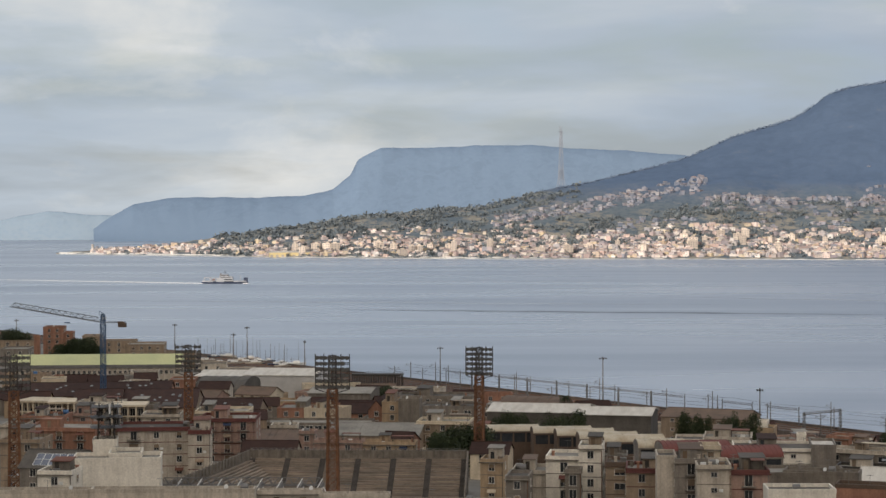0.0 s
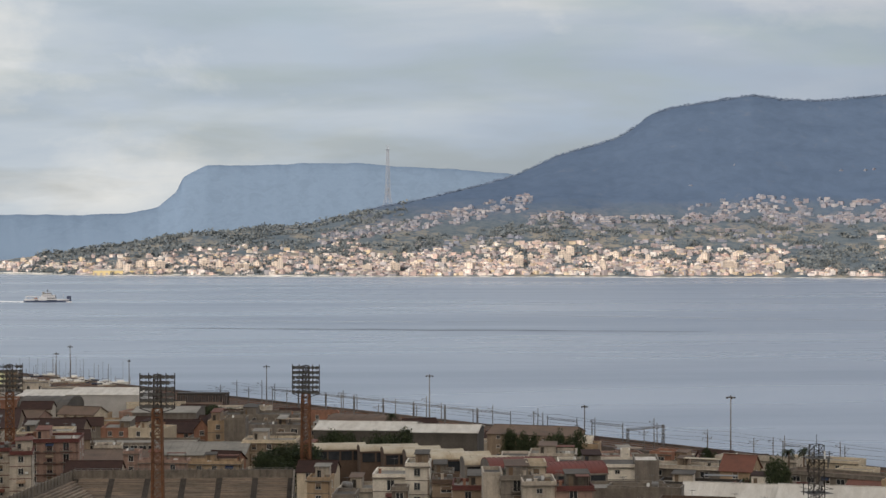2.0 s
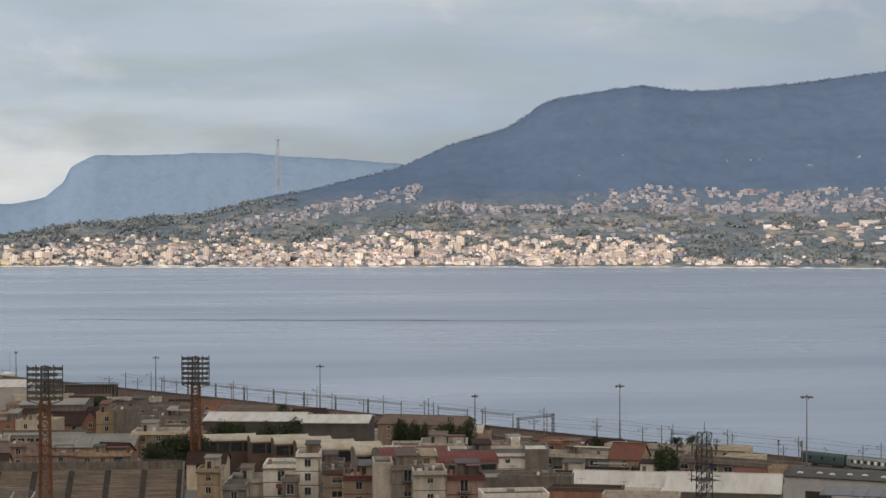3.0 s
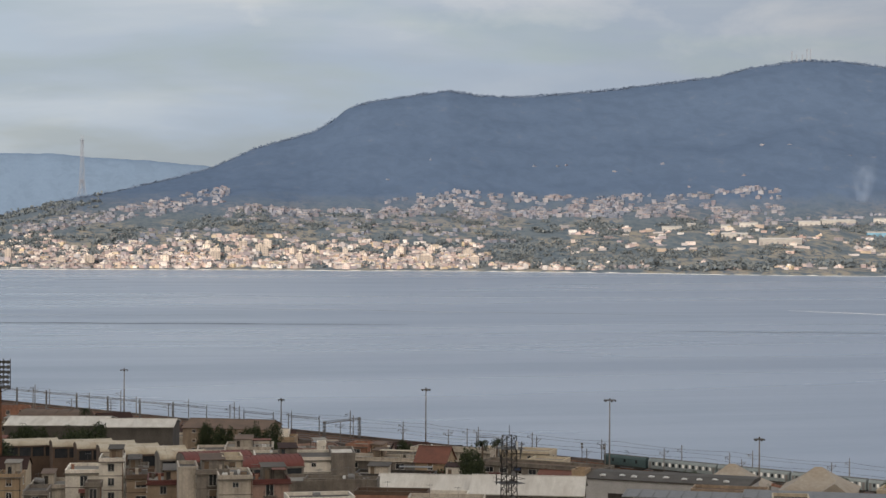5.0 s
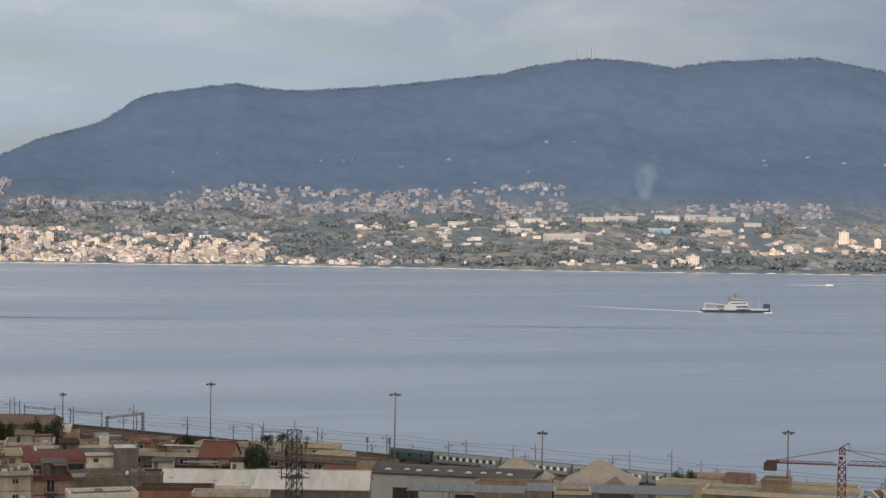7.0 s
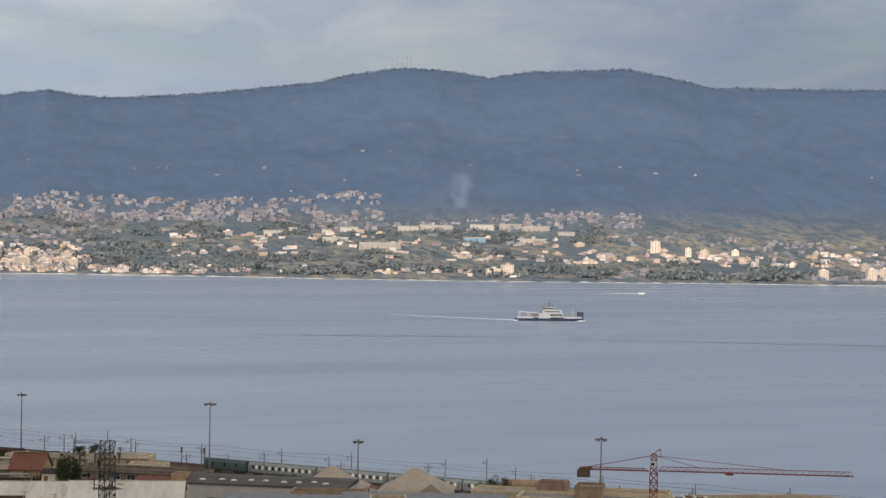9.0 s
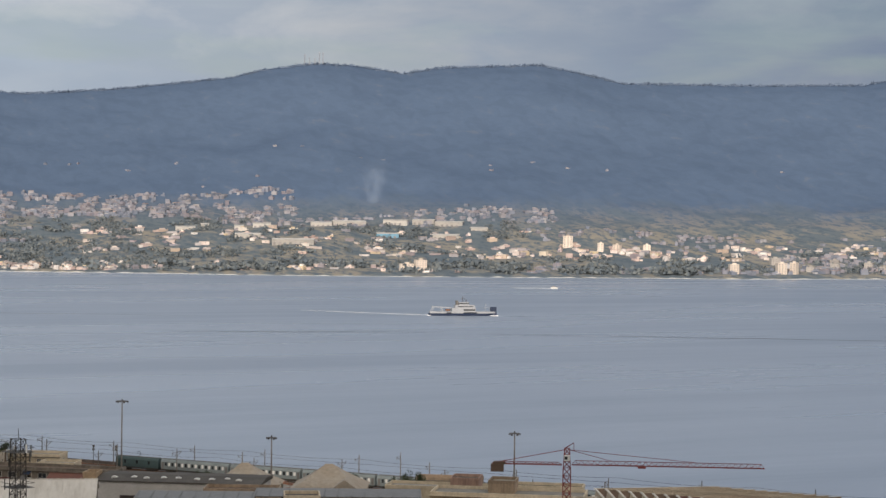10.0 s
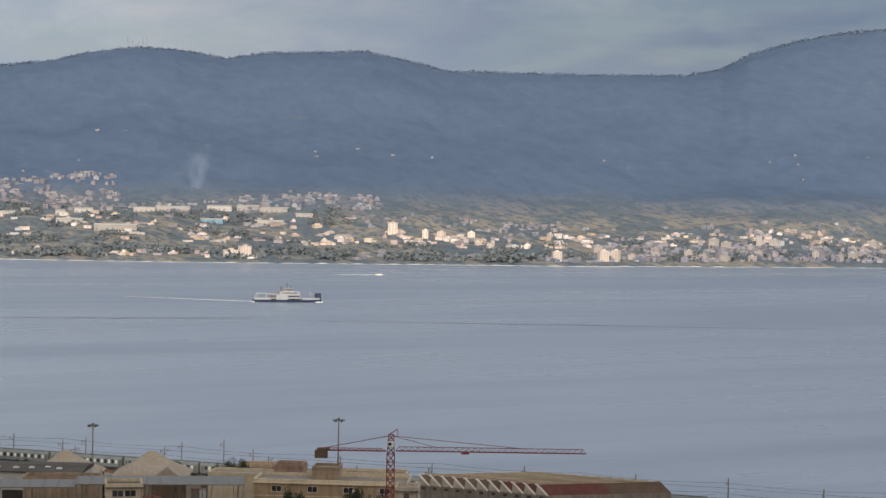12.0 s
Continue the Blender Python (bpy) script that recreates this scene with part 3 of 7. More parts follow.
def roofscape(base, w, depth, z, wall):
    """What people put on a flat roof: a lean-to, a pergola sheet on posts, chimneys, low walls and boxes."""
    rnd = random.Random(int(w * 100 + depth * 7 + base.matrix_basis.translation.x * 13))
    if rnd.random() < 0.65:
        a, d = rnd.uniform(0.3, w * 0.55), rnd.uniform(depth * 0.3, depth * 0.55)
        b, hh = min(w - 0.4, a + rnd.uniform(2.5, 5)), rnd.uniform(1.8, 2.8)
        bm = bmesh.new()
        extrude_x(bm, [(d, z), (depth - 0.5, z), (depth - 0.5, z + hh + 0.4), (d, z + hh)], a, b)
        hut = part("roof_room", bm, rnd.choice((wall, wall, CONCRETE, PALE, TAN)), base)
        bm = bmesh.new()
        extrude_x(bm, [(d - 0.4, z + hh), (depth - 0.3, z + hh + 0.42), (depth - 0.3, z + hh + 0.56), (d - 0.4, z + hh + 0.14)], a - 0.3, b + 0.3)
        part("lean_to_roof", bm, rnd.choice((BROWN_TILE, RED_TILE, FELT, BRICK_ROOF, PALE_ROOF)), hut)
        part("door", boxes((a + 0.5, a + 1.4, d - 0.03, d - 0.002, z, z + min(1.9, hh - 0.1))), rnd.choice((SHUTTER, PANE, DARK_STEEL)), hut)
    if w > 8 and rnd.random() < 0.5:
        a, d = w * rnd.uniform(0.55, 0.65), depth * 0.15
        b, e, hh = w - 0.6, depth * 0.5, rnd.uniform(2.1, 2.5)
        sheet = part("pergola_sheet", boxes((a, b, d, e, z + hh, z + hh + 0.08)), rnd.choice((SHUTTER, TAN, CREAM_ROOF, GALVANISED, RED_TILE)), base)
        for px, py in ((a + 0.1, d + 0.1), (b - 0.1, d + 0.1), (a + 0.1, e - 0.1), (b - 0.1, e - 0.1)):
            part("post", bars([((px, py, z), (px, py, z + hh))], 0.12), DARK_STEEL, sheet)
    for _ in range(rnd.choice((0, 1, 1, 2))):
        px, py, hh = rnd.uniform(0.6, w - 0.6), rnd.uniform(0.8, depth - 0.8), rnd.uniform(0.9, 1.7)
        part("chimney", boxes((px - 0.3, px + 0.3, py - 0.25, py + 0.25, z, z + hh), (px - 0.4, px + 0.4, py - 0.35, py + 0.35, z + hh, z + hh + 0.12)), rnd.choice((CONCRETE, ORANGE, PALE)), base)
    for _ in range(rnd.choice((0, 1, 2))):
        px, py, k = rnd.uniform(0.6, w - 1.6), rnd.uniform(0.5, depth * 0.5), rnd.uniform(0.6, 1.4)
        part("roof_box", boxes((px, px + k, py, py + k * 0.7, z, z + k * 0.8)), rnd.choice((WHITE_PAINT, GALVANISED, GREY, SHUTTER)), base)


def flat_block(x, y, top, w, turn, depth, label, wall, kind="small", pitch=3.2, floor=3.1, roof=None, trim=None, shut=0.35, balconies=(), rail=None, hut=None, clutter=2, sides=True, name="apartment_house", group="", rows=9, first=1.5, plain=False):
    base, h = site(name, x, y, top, w, turn, depth, label, "building", group)
    part("wall", boxes((0, w, 0, depth, 0, h - 0.8)), wall, base)
    t = 0.25
    part("parapet", boxes((-0.06, w + 0.06, -0.06, t, h - 0.8, h), (-0.06, w + 0.06, depth - t, depth + 0.06, h - 0.8, h), (-0.06, t, t, depth - t, h - 0.8, h), (w - t, w + 0.06, t, depth - t, h - 0.8, h)), trim or wall, base)
    part("roof", boxes((t, w - t, t, depth - t, h - 0.796, h - 0.72)), roof or random.choice((FELT, PALE_ROOF, PALE_ROOF)), base)
    if not plain:
        facade(base, w, h, depth, kind, pitch, floor, shut, first, sides, balconies=balconies, rail=rail, rows=rows)
        # floor band between storeys
        for k in range(1, int(h / floor)):
            zz = h - 0.9 - k * floor
            if zz > 1:
                part("floor_band", boxes((-0.05, w + 0.05, -0.05, 0.0, zz, zz + 0.18)), trim or CONCRETE, base)
    if hut:
        a, b, hh = hut
        hd = min(4.0, depth * 0.5)
        k = part("stair_hut", boxes((a, b, depth * 0.3, depth * 0.3 + hd, h - 0.72, h + hh), (a - 0.15, b + 0.15, depth * 0.3 - 0.15, depth * 0.3 + hd + 0.15, h + hh, h + hh + 0.2)), wall, base)
        part("door", boxes((a + (b - a) * 0.35, a + (b - a) * 0.35 + 0.9, depth * 0.3 - 0.03, depth * 0.3, h - 0.7, h + 1.3)), SHUTTER, k)
    if not plain and w > 5 and depth > 5 and base.matrix_basis.translation.length < 760 and x < 125:
        roofscape(base, w, depth, h - 0.72, wall)
    if not plain and base.matrix_basis.translation.length < 640:
        part("eave", boxes((-0.35, w + 0.35, -0.5, -0.065, h - 1.0, h - 0.78)), trim or CONCRETE, base)
        part("downpipe", bars([((w * 0.97, -0.1, 0), (w * 0.97, -0.1, h - 0.9))], 0.12), random.choice((GALVANISED, RUST, DARK_STEEL)), base)
    for _ in range(clutter):
        px, py = random.uniform(1, max(1.2, w - 1)), random.uniform(1, max(1.5, depth - 1))
        q = random.random()
        if q < 0.12:
            tank(base, px, py, h - 0.72, random.choice((BLUE_PLASTIC, GALVANISED, GALVANISED, GREY, CONCRETE)))
        elif q < 0.88:
            aerial(base, px, py, h - 0.72, random.uniform(2, 3.6))
        else:
            dish(base, px, py, h - 0.72)
    return base


def extrude_x(bm, profile, x0, x1, mat=0):
    """A closed outline in y and z, drawn out along x."""
    a = [bm.verts.new((x0, y, z)) for y, z in profile]
    b = [bm.verts.new((x1, y, z)) for y, z in profile]
    n = len(profile)
    for i in range(n):
        j = (i + 1) % n
        bm.faces.new((a[i], b[i], b[j], a[j])).material_index = mat
    bm.faces.new(a).material_index = mat
    bm.faces.new(b[::-1]).material_index = mat
    bmesh.ops.recalc_face_normals(bm, faces=bm.faces[:])


def extrude_y(bm, profile, y0, y1):
    a = [bm.verts.new((x, y0, z)) for x, z in profile]
    b = [bm.verts.new((x, y1, z)) for x, z in profile]
    n = len(profile)
    for i in range(n):
        j = (i + 1) % n
        bm.faces.new((a[i], a[j], b[j], b[i]))
    bm.faces.new(a[::-1])
    bm.faces.new(b)
    bmesh.ops.recalc_face_normals(bm, faces=bm.faces[:])


def gable_house(x, y, top, w, turn, depth, rise, label, wall, roof, along=True, kind="small", pitch=3.4, windows=True, skylights=0, name="house", group="", rows=3, shut=0.4, ribs=0.0, sides=True):
    """A house or shed with a ridge: along the front, or running back from it."""
    base, h = site(name, x, y, top, w, turn, depth, label, "building", group)
    e = h - rise
    o, th = 0.4, 0.22
    if along:
        bm = bmesh.new()
        extrude_x(bm, [(0, 0), (depth, 0), (depth, e), (depth / 2, h - th), (0, e)], 0, w)
        part("wall", bm, wall, base)
        s = rise / (depth / 2)
        bm = bmesh.new()
        extrude_x(bm, [(-o, e - s * o + 0.01), (depth / 2, h - th + 0.01), (depth + o, e - s * o + 0.01), (depth + o, e - s * o + th), (depth / 2, h), (-o, e - s * o + th)], -o, w + o)
        rf = part("roof", bm, roof, base)
        ln = math.hypot(depth / 2 + o, rise + s * o)
        ang = math.degrees(math.atan2(rise, depth / 2))
        if ribs:
            for xx in steps(-o + 0.1, w + o - 0.1, max(1, int((w + 2 * o) / ribs))):
                r = part("roof_rib", boxes((-0.04, 0.04, 0, ln, 0, 0.07)), roof, rf)
                r.matrix_basis = pose(xx, -o, e - s * o + th, ang, 0, 0)
        for _ in range(skylights):
            sk = part("skylight", boxes((-0.5, 0.5, 0, 1.3, 0, 0.12)), GLASSY, rf)
            u = random.uniform(0.25, 0.7)
            sk.matrix_basis = pose(random.uniform(1, w - 1), depth / 2 * u, e + rise * u + 0.1, ang, 0, 0)
        part("ridge_cap", boxes((-o, w + o, depth / 2 - 0.2, depth / 2 + 0.2, h - 0.05, h + 0.09)), roof, rf)
    else:
        bm = bmesh.new()
        extrude_y(bm, [(0, 0), (w, 0), (w, e), (w / 2, h - th), (0, e)], 0, depth)
        part("wall", bm, wall, base)
        s = rise / (w / 2)
        bm = bmesh.new()
        extrude_y(bm, [(-o, e - s * o + 0.01), (w / 2, h - th + 0.01), (w + o, e - s * o + 0.01), (w + o, e - s * o + th), (w / 2, h), (-o, e - s * o + th)], -o, depth + o)
        rf = part("roof", bm, roof, base)
    if windows:
        facade(base, w, e + 0.4, depth, kind, pitch, 3.0, shut, 0.9, sides, rows=rows)
    return base


def vault_hall(x, y, top, w, turn, depth, rise, label, wall, roof, bays=0, windows=True, group="barrel-vaulted halls"):
    """A long low hall under a barrel vault whose axis runs along the front."""
    base, h = site("vaulted_hall", x, y, top, w, turn, depth, label, "building", group)
    e = h - rise
    part("wall", boxes((0.1, w - 0.1, 0.15, depth - 0.15, 0, e)), wall, base)
    arc = [(depth / 2 - depth / 2 * math.cos(q), e + rise * math.sin(q)) for q in steps(0, math.pi, 16)]
    bm = bmesh.new()
    extrude_x(bm, arc, 0, w)
    rf = part("vault", bm, roof, base, smooth=False)
    bm = bmesh.new()
    extrude_x(bm, [(depth / 2 + (a - depth / 2) * 0.95, e + (b - e) * 0.93) for a, b in arc], -0.06, -0.01)
    part("end_wall", bm, wall, base)
    inner = [(depth / 2 - (depth / 2 + 0.1) * math.cos(q), e + (rise + 0.12) * math.sin(q)) for q in steps(0, math.pi, 16)]
    for xx in steps(0.15, w - 0.15, bays or max(1, int(w / 4))):
        bm = bmesh.new()
        extrude_x(bm, inner, xx - 0.12, xx + 0.12)
        part("rib", bm, roof, rf)
    part("eave", boxes((-0.1, w + 0.1, -0.1, 0.15, e - 0.35, e)), wall, base)
    if windows:
        n = max(2, int(w / 3.6))
        for k in range(n):
            a = 0.4 + k * (w - 0.8) / n
            # flat dark panels stand in for the shade within open bays
            part("side_opening", boxes((a + 0.25, a + (w - 0.8) / n - 0.25, 0.08, 0.148, e - 3.0, e - 0.5)), PANE, base, "dark panel set as the shade of an open bay")
    return base


# ---- trees ----
def crown_mesh(seed, n, lobes, size):
    rnd = random.Random(seed)
    bm = bmesh.new()
    centres = [(rnd.uniform(-0.32, 0.32), rnd.uniform(-0.32, 0.32), rnd.uniform(0.24, 0.80), rnd.uniform(0.12, 0.21)) for _ in range(lobes)]
    for _ in range(n):
        cx, cy, cz, r = rnd.choice(centres)
        d = Vector((rnd.gauss(0, 1), rnd.gauss(0, 1), rnd.gauss(0, 1))).normalized() * r * rnd.uniform(0.55, 1.08)
        p = Vector((cx, cy, cz)) + d
        k = size * rnd.uniform(0.6, 1.5)
        a = Vector((rnd.gauss(0, 1), rnd.gauss(0, 1), rnd.gauss(0, 0.7))).normalized() * k
        b = a.cross(Vector((rnd.gauss(0, 1), rnd.gauss(0, 1), rnd.gauss(0, 1)))).normalized() * k * 0.7
        bm.faces.new([bm.verts.new(q) for q in (p - a, p - b * 0.8, p + a, p + b)])
    return mesh_of(bm, LEAF)


def trunk_mesh(seed):
    rnd = random.Random(seed)
    bm = bmesh.new()
    bar(bm, (0, 0, -0.03), (0.01, 0, 0.3), 0.06, sides=8, w2=0.042)
    for k in range(6):
        q = math.tau * k / 6 + rnd.uniform(-0.3, 0.3)
        bar(bm, (0.01, 0, rnd.uniform(0.24, 0.31)), (0.24 * math.cos(q), 0.24 * math.sin(q), rnd.uniform(0.45, 0.65)), 0.03, sides=6, w2=0.008)
    return mesh_of(bm, BARK)


CROWNS = [crown_mesh(k, 9000, 24 + 3 * k, 0.016) for k in range(4)]
TRUNKS = [trunk_mesh(k) for k in range(2)]
TREE_COUNT = [0]


def tree(x, y, top, width, label="dense dark green broadleaf tree between town roofs"):
    k = TREE_COUNT[0]
    TREE_COUNT[0] += 1
    z = ground_height(x, y)
    h = max(3.0, top - z)
    ob = thing("tree", x, y, z, 77.0 * k, label, "tree", "trees of the lower town")
    s = Matrix.Diagonal((width / 0.86, width / 0.86, h, 1))
    shared("trunk", TRUNKS[k % 2], ob, s)
    shared("crown", CROWNS[k % 4], ob, s)


def palm(x, y, top):
    z = ground_height(x, y)
    h = top - z
    ob = thing("palm_tree", x, y, z, 0, "tall palm with a ragged grey-green crown", "palm tree", "palms")
    bm = bmesh.new()
    bar(bm, (0, 0, 0), (0.1, 0, h - 1.6), 0.5, sides=8, w2=0.36)
    part("trunk", bm, BARK, ob)
    rnd = random.Random(int(x * 10))
    bm = bmesh.new()
    for k in range(46):
        q, lift = rnd.uniform(0, math.tau), rnd.uniform(-0.5, 1.2)
        n = 5
        prev = None
        for i in range(n + 1):
            u = i / n
            r = 2.1 * u
            p = Vector((math.cos(q) * r, math.sin(q) * r, h - 1.6 + lift * u * 1.9 - 1.9 * u * u))
            side = Vector((-math.sin(q), math.cos(q), 0)) * 0.26 * (1 - u * 0.8)
            ring = (bm.verts.new(p - side - Vector((0, 0, 0.12))), bm.verts.new(p), bm.verts.new(p + side - Vector((0, 0, 0.12))))
            if prev:
                bm.faces.new((prev[0], ring[0], ring[1], prev[1]))
                bm.faces.new((prev[1], ring[1], ring[2], prev[2]))
            prev = ring
    part("fronds", bm, PALM_LEAF, ob)


# ---- masts, towers and cranes ----
def lattice(bm, w0, w1, z0, z1, n, leg, brace):
    """A four-legged lattice that tapers from w0 to w1."""
    for i in range(n):
        a, b = i / n, (i + 1) / n
        h0, h1 = (w0 + (w1 - w0) * a) / 2, (w0 + (w1 - w0) * b) / 2
        y0, y1 = z0 + (z1 - z0) * a, z0 + (z1 - z0) * b
        c0 = [(-h0, -h0, y0), (h0, -h0, y0), (h0, h0, y0), (-h0, h0, y0)]
        c1 = [(-h1, -h1, y1), (h1, -h1, y1), (h1, h1, y1), (-h1, h1, y1)]
        for k in range(4):
            j = (k + 1) % 4
            bar(bm, c0[k], c1[k], leg)
            bar(bm, c0[k], c1[j], brace)
            bar(bm, c0[j], c1[k], brace)
            bar(bm, c1[k], c1[j], brace)


LAMP_BODY = bmesh.new()
bar(LAMP_BODY, (0, 0.25, 0), (0, -0.3, -0.16), 0.4, sides=10, w2=0.85)
LAMP_BODY = mesh_of(LAMP_BODY, DARK_STEEL)
LAMP_GLASS = bmesh.new()
bar(LAMP_GLASS, (0, -0.3, -0.16), (0, -0.33, -0.17), 0.76, sides=10)
LAMP_GLASS = mesh_of(LAMP_GLASS, GLASSY)


def floodlight_tower(x, y, top, rack_w, rack_h, turn, rows, cols):
    z = ground_height(x, y)
    h = top - z
    ob = thing("floodlight_tower", x, y, z, turn, "rusty lattice floodlight tower with a full rack of lamps", "floodlight tower", "stadium floodlight towers")
    bm = bmesh.new()
    lattice(bm, 2.6, 1.9, 0, h - rack_h, int((h - rack_h) / 1.9), 0.42, 0.17)
    part("lattice_mast", bm, RUST, ob)
    bm = bmesh.new()
    lattice(bm, 1.7, 1.5, h - rack_h, h - 0.3, 5, 0.2, 0.1)
    for k in range(rows):
        zz = h - rack_h + rack_h * (k + 0.5) / rows
        bar(bm, (-rack_w / 2, -0.3, zz), (rack_w / 2, -0.3, zz), 0.2)
        box(bm, -rack_w / 2, rack_w / 2, -0.3, 0.5, zz - 0.42, zz - 0.34)
    for xx in steps(-rack_w / 2, rack_w / 2, 4):
        bar(bm, (xx, -0.2, h - rack_h), (xx, -0.2, h), 0.14)
        bar(bm, (xx, 0.5, h - rack_h), (xx, 0.5, h), 0.12)
    for s in (-1, 1):
        bar(bm, (0, 0, h - rack_h - 1.2), (s * rack_w / 2, 0, h - rack_h), 0.18)
    for q in (0, 1):
        bar(bm, (-rack_w / 2, 0.5, h - rack_h + q * rack_h * 0.5), (rack_w / 2, 0.5, h - rack_h + (1 - q) * rack_h * 0.5), 0.1)
    rack = part("lamp_rack", bm, DARK_STEEL, ob, "dark steel lamp rack with catwalks")
    for k in range(rows):
        for c in range(cols):
            if random.random() < 0.06:
                continue
            m = pose(-rack_w / 2 + rack_w * (c + 0.5) / cols, -0.62, h - rack_h + rack_h * (k + 0.5) / rows, random.uniform(-6, 6), 0, random.uniform(-14, 14)) @ Matrix.Scale(min(0.9, rack_w / cols / 1.15), 4)
            l = shared("floodlight", LAMP_BODY, ob, m)
            shared("lens", LAMP_GLASS, l, Matrix())
    part("ladder", bars([((0.5, -1.3, 0), (0.4, -0.95, h - rack_h)), ((0.9, -1.3, 0), (0.8, -0.95, h - rack_h))] + [((0.5, -1.25 + 0.3 * u, u * (h - rack_h)), (0.85, -1.25 + 0.3 * u, u * (h - rack_h))) for u in steps(0.02, 0.98, 40)], 0.05), RUST, ob)
    part("footing", boxes((-2, 2, -2, 2, -0.5, 0.35)), CONCRETE, ob)


def yard_mast(x, y, top, head=2.6, z=None):
    z = ground_height(x, y) if z is None else z
    h = top - z
    ob = thing("light_mast", x, y, z, 30, "tall grey yard light mast with a ring of lamps", "light mast", "railway yard light masts")
    bm = bmesh.new()
    bar(bm, (0, 0, 0), (0, 0, h), 0.42, sides=8, w2=0.24)
    part("pole", bm, MAST_PAINT, ob)
    bm = bmesh.new()
    bar(bm, (0, 0, h - 0.1), (0, 0, h + 0.05), head * 0.8, sides=10)
    bar(bm, (0, 0, h), (0, 0, h + 0.6), 0.3, sides=8)
    crown = part("lamp_ring", bm, DARK_STEEL, ob)
    for k in range(6):
        q = math.tau * k / 6
        m = pose(math.cos(q) * head * 0.5, math.sin(q) * head * 0.5, h - 0.2, 0, 0, math.degrees(q) + 90) @ Matrix.Scale(0.55, 4)
        shared("lamp", LAMP_BODY, crown, m)


def jib_bars(bm, x0, x1, w, h, n, leg, brace, z=0.0):
    for k in range(n):
        a, b = x0 + (x1 - x0) * k / n, x0 + (x1 - x0) * (k + 1) / n
        m = (a + b) / 2
        for s in (-1, 1):
            bar(bm, (a, s * w / 2, z), (b, s * w / 2, z), leg)
            bar(bm, (a, s * w / 2, z), (m, 0, z + h), brace)
            bar(bm, (m, 0, z + h), (b, s * w / 2, z), brace)
        bar(bm, (a, -w / 2, z), (a, w / 2, z), brace)
        if k < n - 1:
            bar(bm, (m, 0, z + h), (m + (x1 - x0) / n, 0, z + h), leg)


def tower_crane(x, y, jib_z, mast_top, turn, reach, back, label, mast_mat, jib_mat, block_mat, tie=True, luff=0.0, stout=1.0):
    z = ground_height(x, y)
    h = jib_z - z
    ob = thing("tower_crane", x, y, z, turn, label, "tower crane")
    bm = bmesh.new()
    lattice(bm, 1.5, 1.5, 0, h - 0.6, int(h / 1.7), 0.2, 0.1)
    part("mast", bm, mast_mat, ob)
    bm = bmesh.new()
    lattice(bm, 1.4, 1.0, h - 0.6, mast_top - z, 3, 0.18, 0.1)
    bar(bm, (-0.4, 0, mast_top - z), (1.3, 0, mast_top - z + 1.1), 0.16)
    bar(bm, (1.3, 0, mast_top - z + 1.1), (1.4, 0, mast_top - z - 0.6), 0.12)
    part("tower_head", bm, mast_mat, ob)
    bm = bmesh.new()
    jib_bars(bm, 1, reach, 1.1 * stout, 0.85 * stout, max(8, int(reach / 1.3 / stout)), 0.12 * stout, 0.06 * stout)
    j = part("jib", bm, jib_mat, ob)
    j.matrix_basis = pose(0, 0, h, 0, -luff, 0)
    bm = bmesh.new()
    jib_bars(bm, -1, -back, 1.1, 0.45, max(3, int(back / 1.6)), 0.12, 0.06)
    box(bm, -back, -1, -0.6, 0.6, -0.12, 0.0)
    c = part("counter_jib", bm, jib_mat, ob)
    c.matrix_basis = pose(0, 0, h)
    part("counterweight", boxes((-back - 0.3, -back + 2.3, -0.8, 0.8, -1.6, -0.1), (-back + 0.2, -back + 2.6, -0.7, 0.7, -0.1, 0.4)), block_mat, c)
    k = part("cab", boxes((-0.6, 0.6, -1.5, -0.5, h + 0.9, h + 2.0)), WHITE_PAINT, ob)
    part("windscreen", boxes((-0.5, 0.1, -1.53, -1.5, h + 1.2, h + 1.8)), PANE, k)
    if tie:
        tip = mast_top - z
        part("tie_rod", bars([((0.4, 0, tip - 0.3), (reach * 0.67, 0, h + 0.85))], 0.1), jib_mat, ob)
        part("tie_rod", bars([((0.4, 0, tip - 0.3), (reach * 0.23, 0, h + 0.85))], 0.09), jib_mat, ob)
        part("tie_rod", bars([((-0.4, 0, tip - 0.3), (-back + 1, 0, h + 0.3))], 0.13), jib_mat, ob)
    t = part("trolley", boxes((reach * 0.36, reach * 0.36 + 1.6, -0.6, 0.6, -0.45, -0.1)), mast_mat, ob)
    t.matrix_basis = pose(0, 0, h)
    part("base_block", boxes((-2.2, 2.2, -2.2, 2.2, -0.6, 0.8)), CONCRETE, ob)


def wire(bm, a, b, sag, w=0.06, n=6):
    a, b = Vector(a), Vector(b)
    pts = [a.lerp(b, u) - Vector((0, 0, sag * 4 * u * (1 - u))) for u in steps(0, 1, n)]
    for p, q in zip(pts, pts[1:]):
        bar(bm, p, q, w, sides=3)


# ---- the railway along the shore ----
def coast_s(x, y):
    return 0.6 * x - 0.8 * y


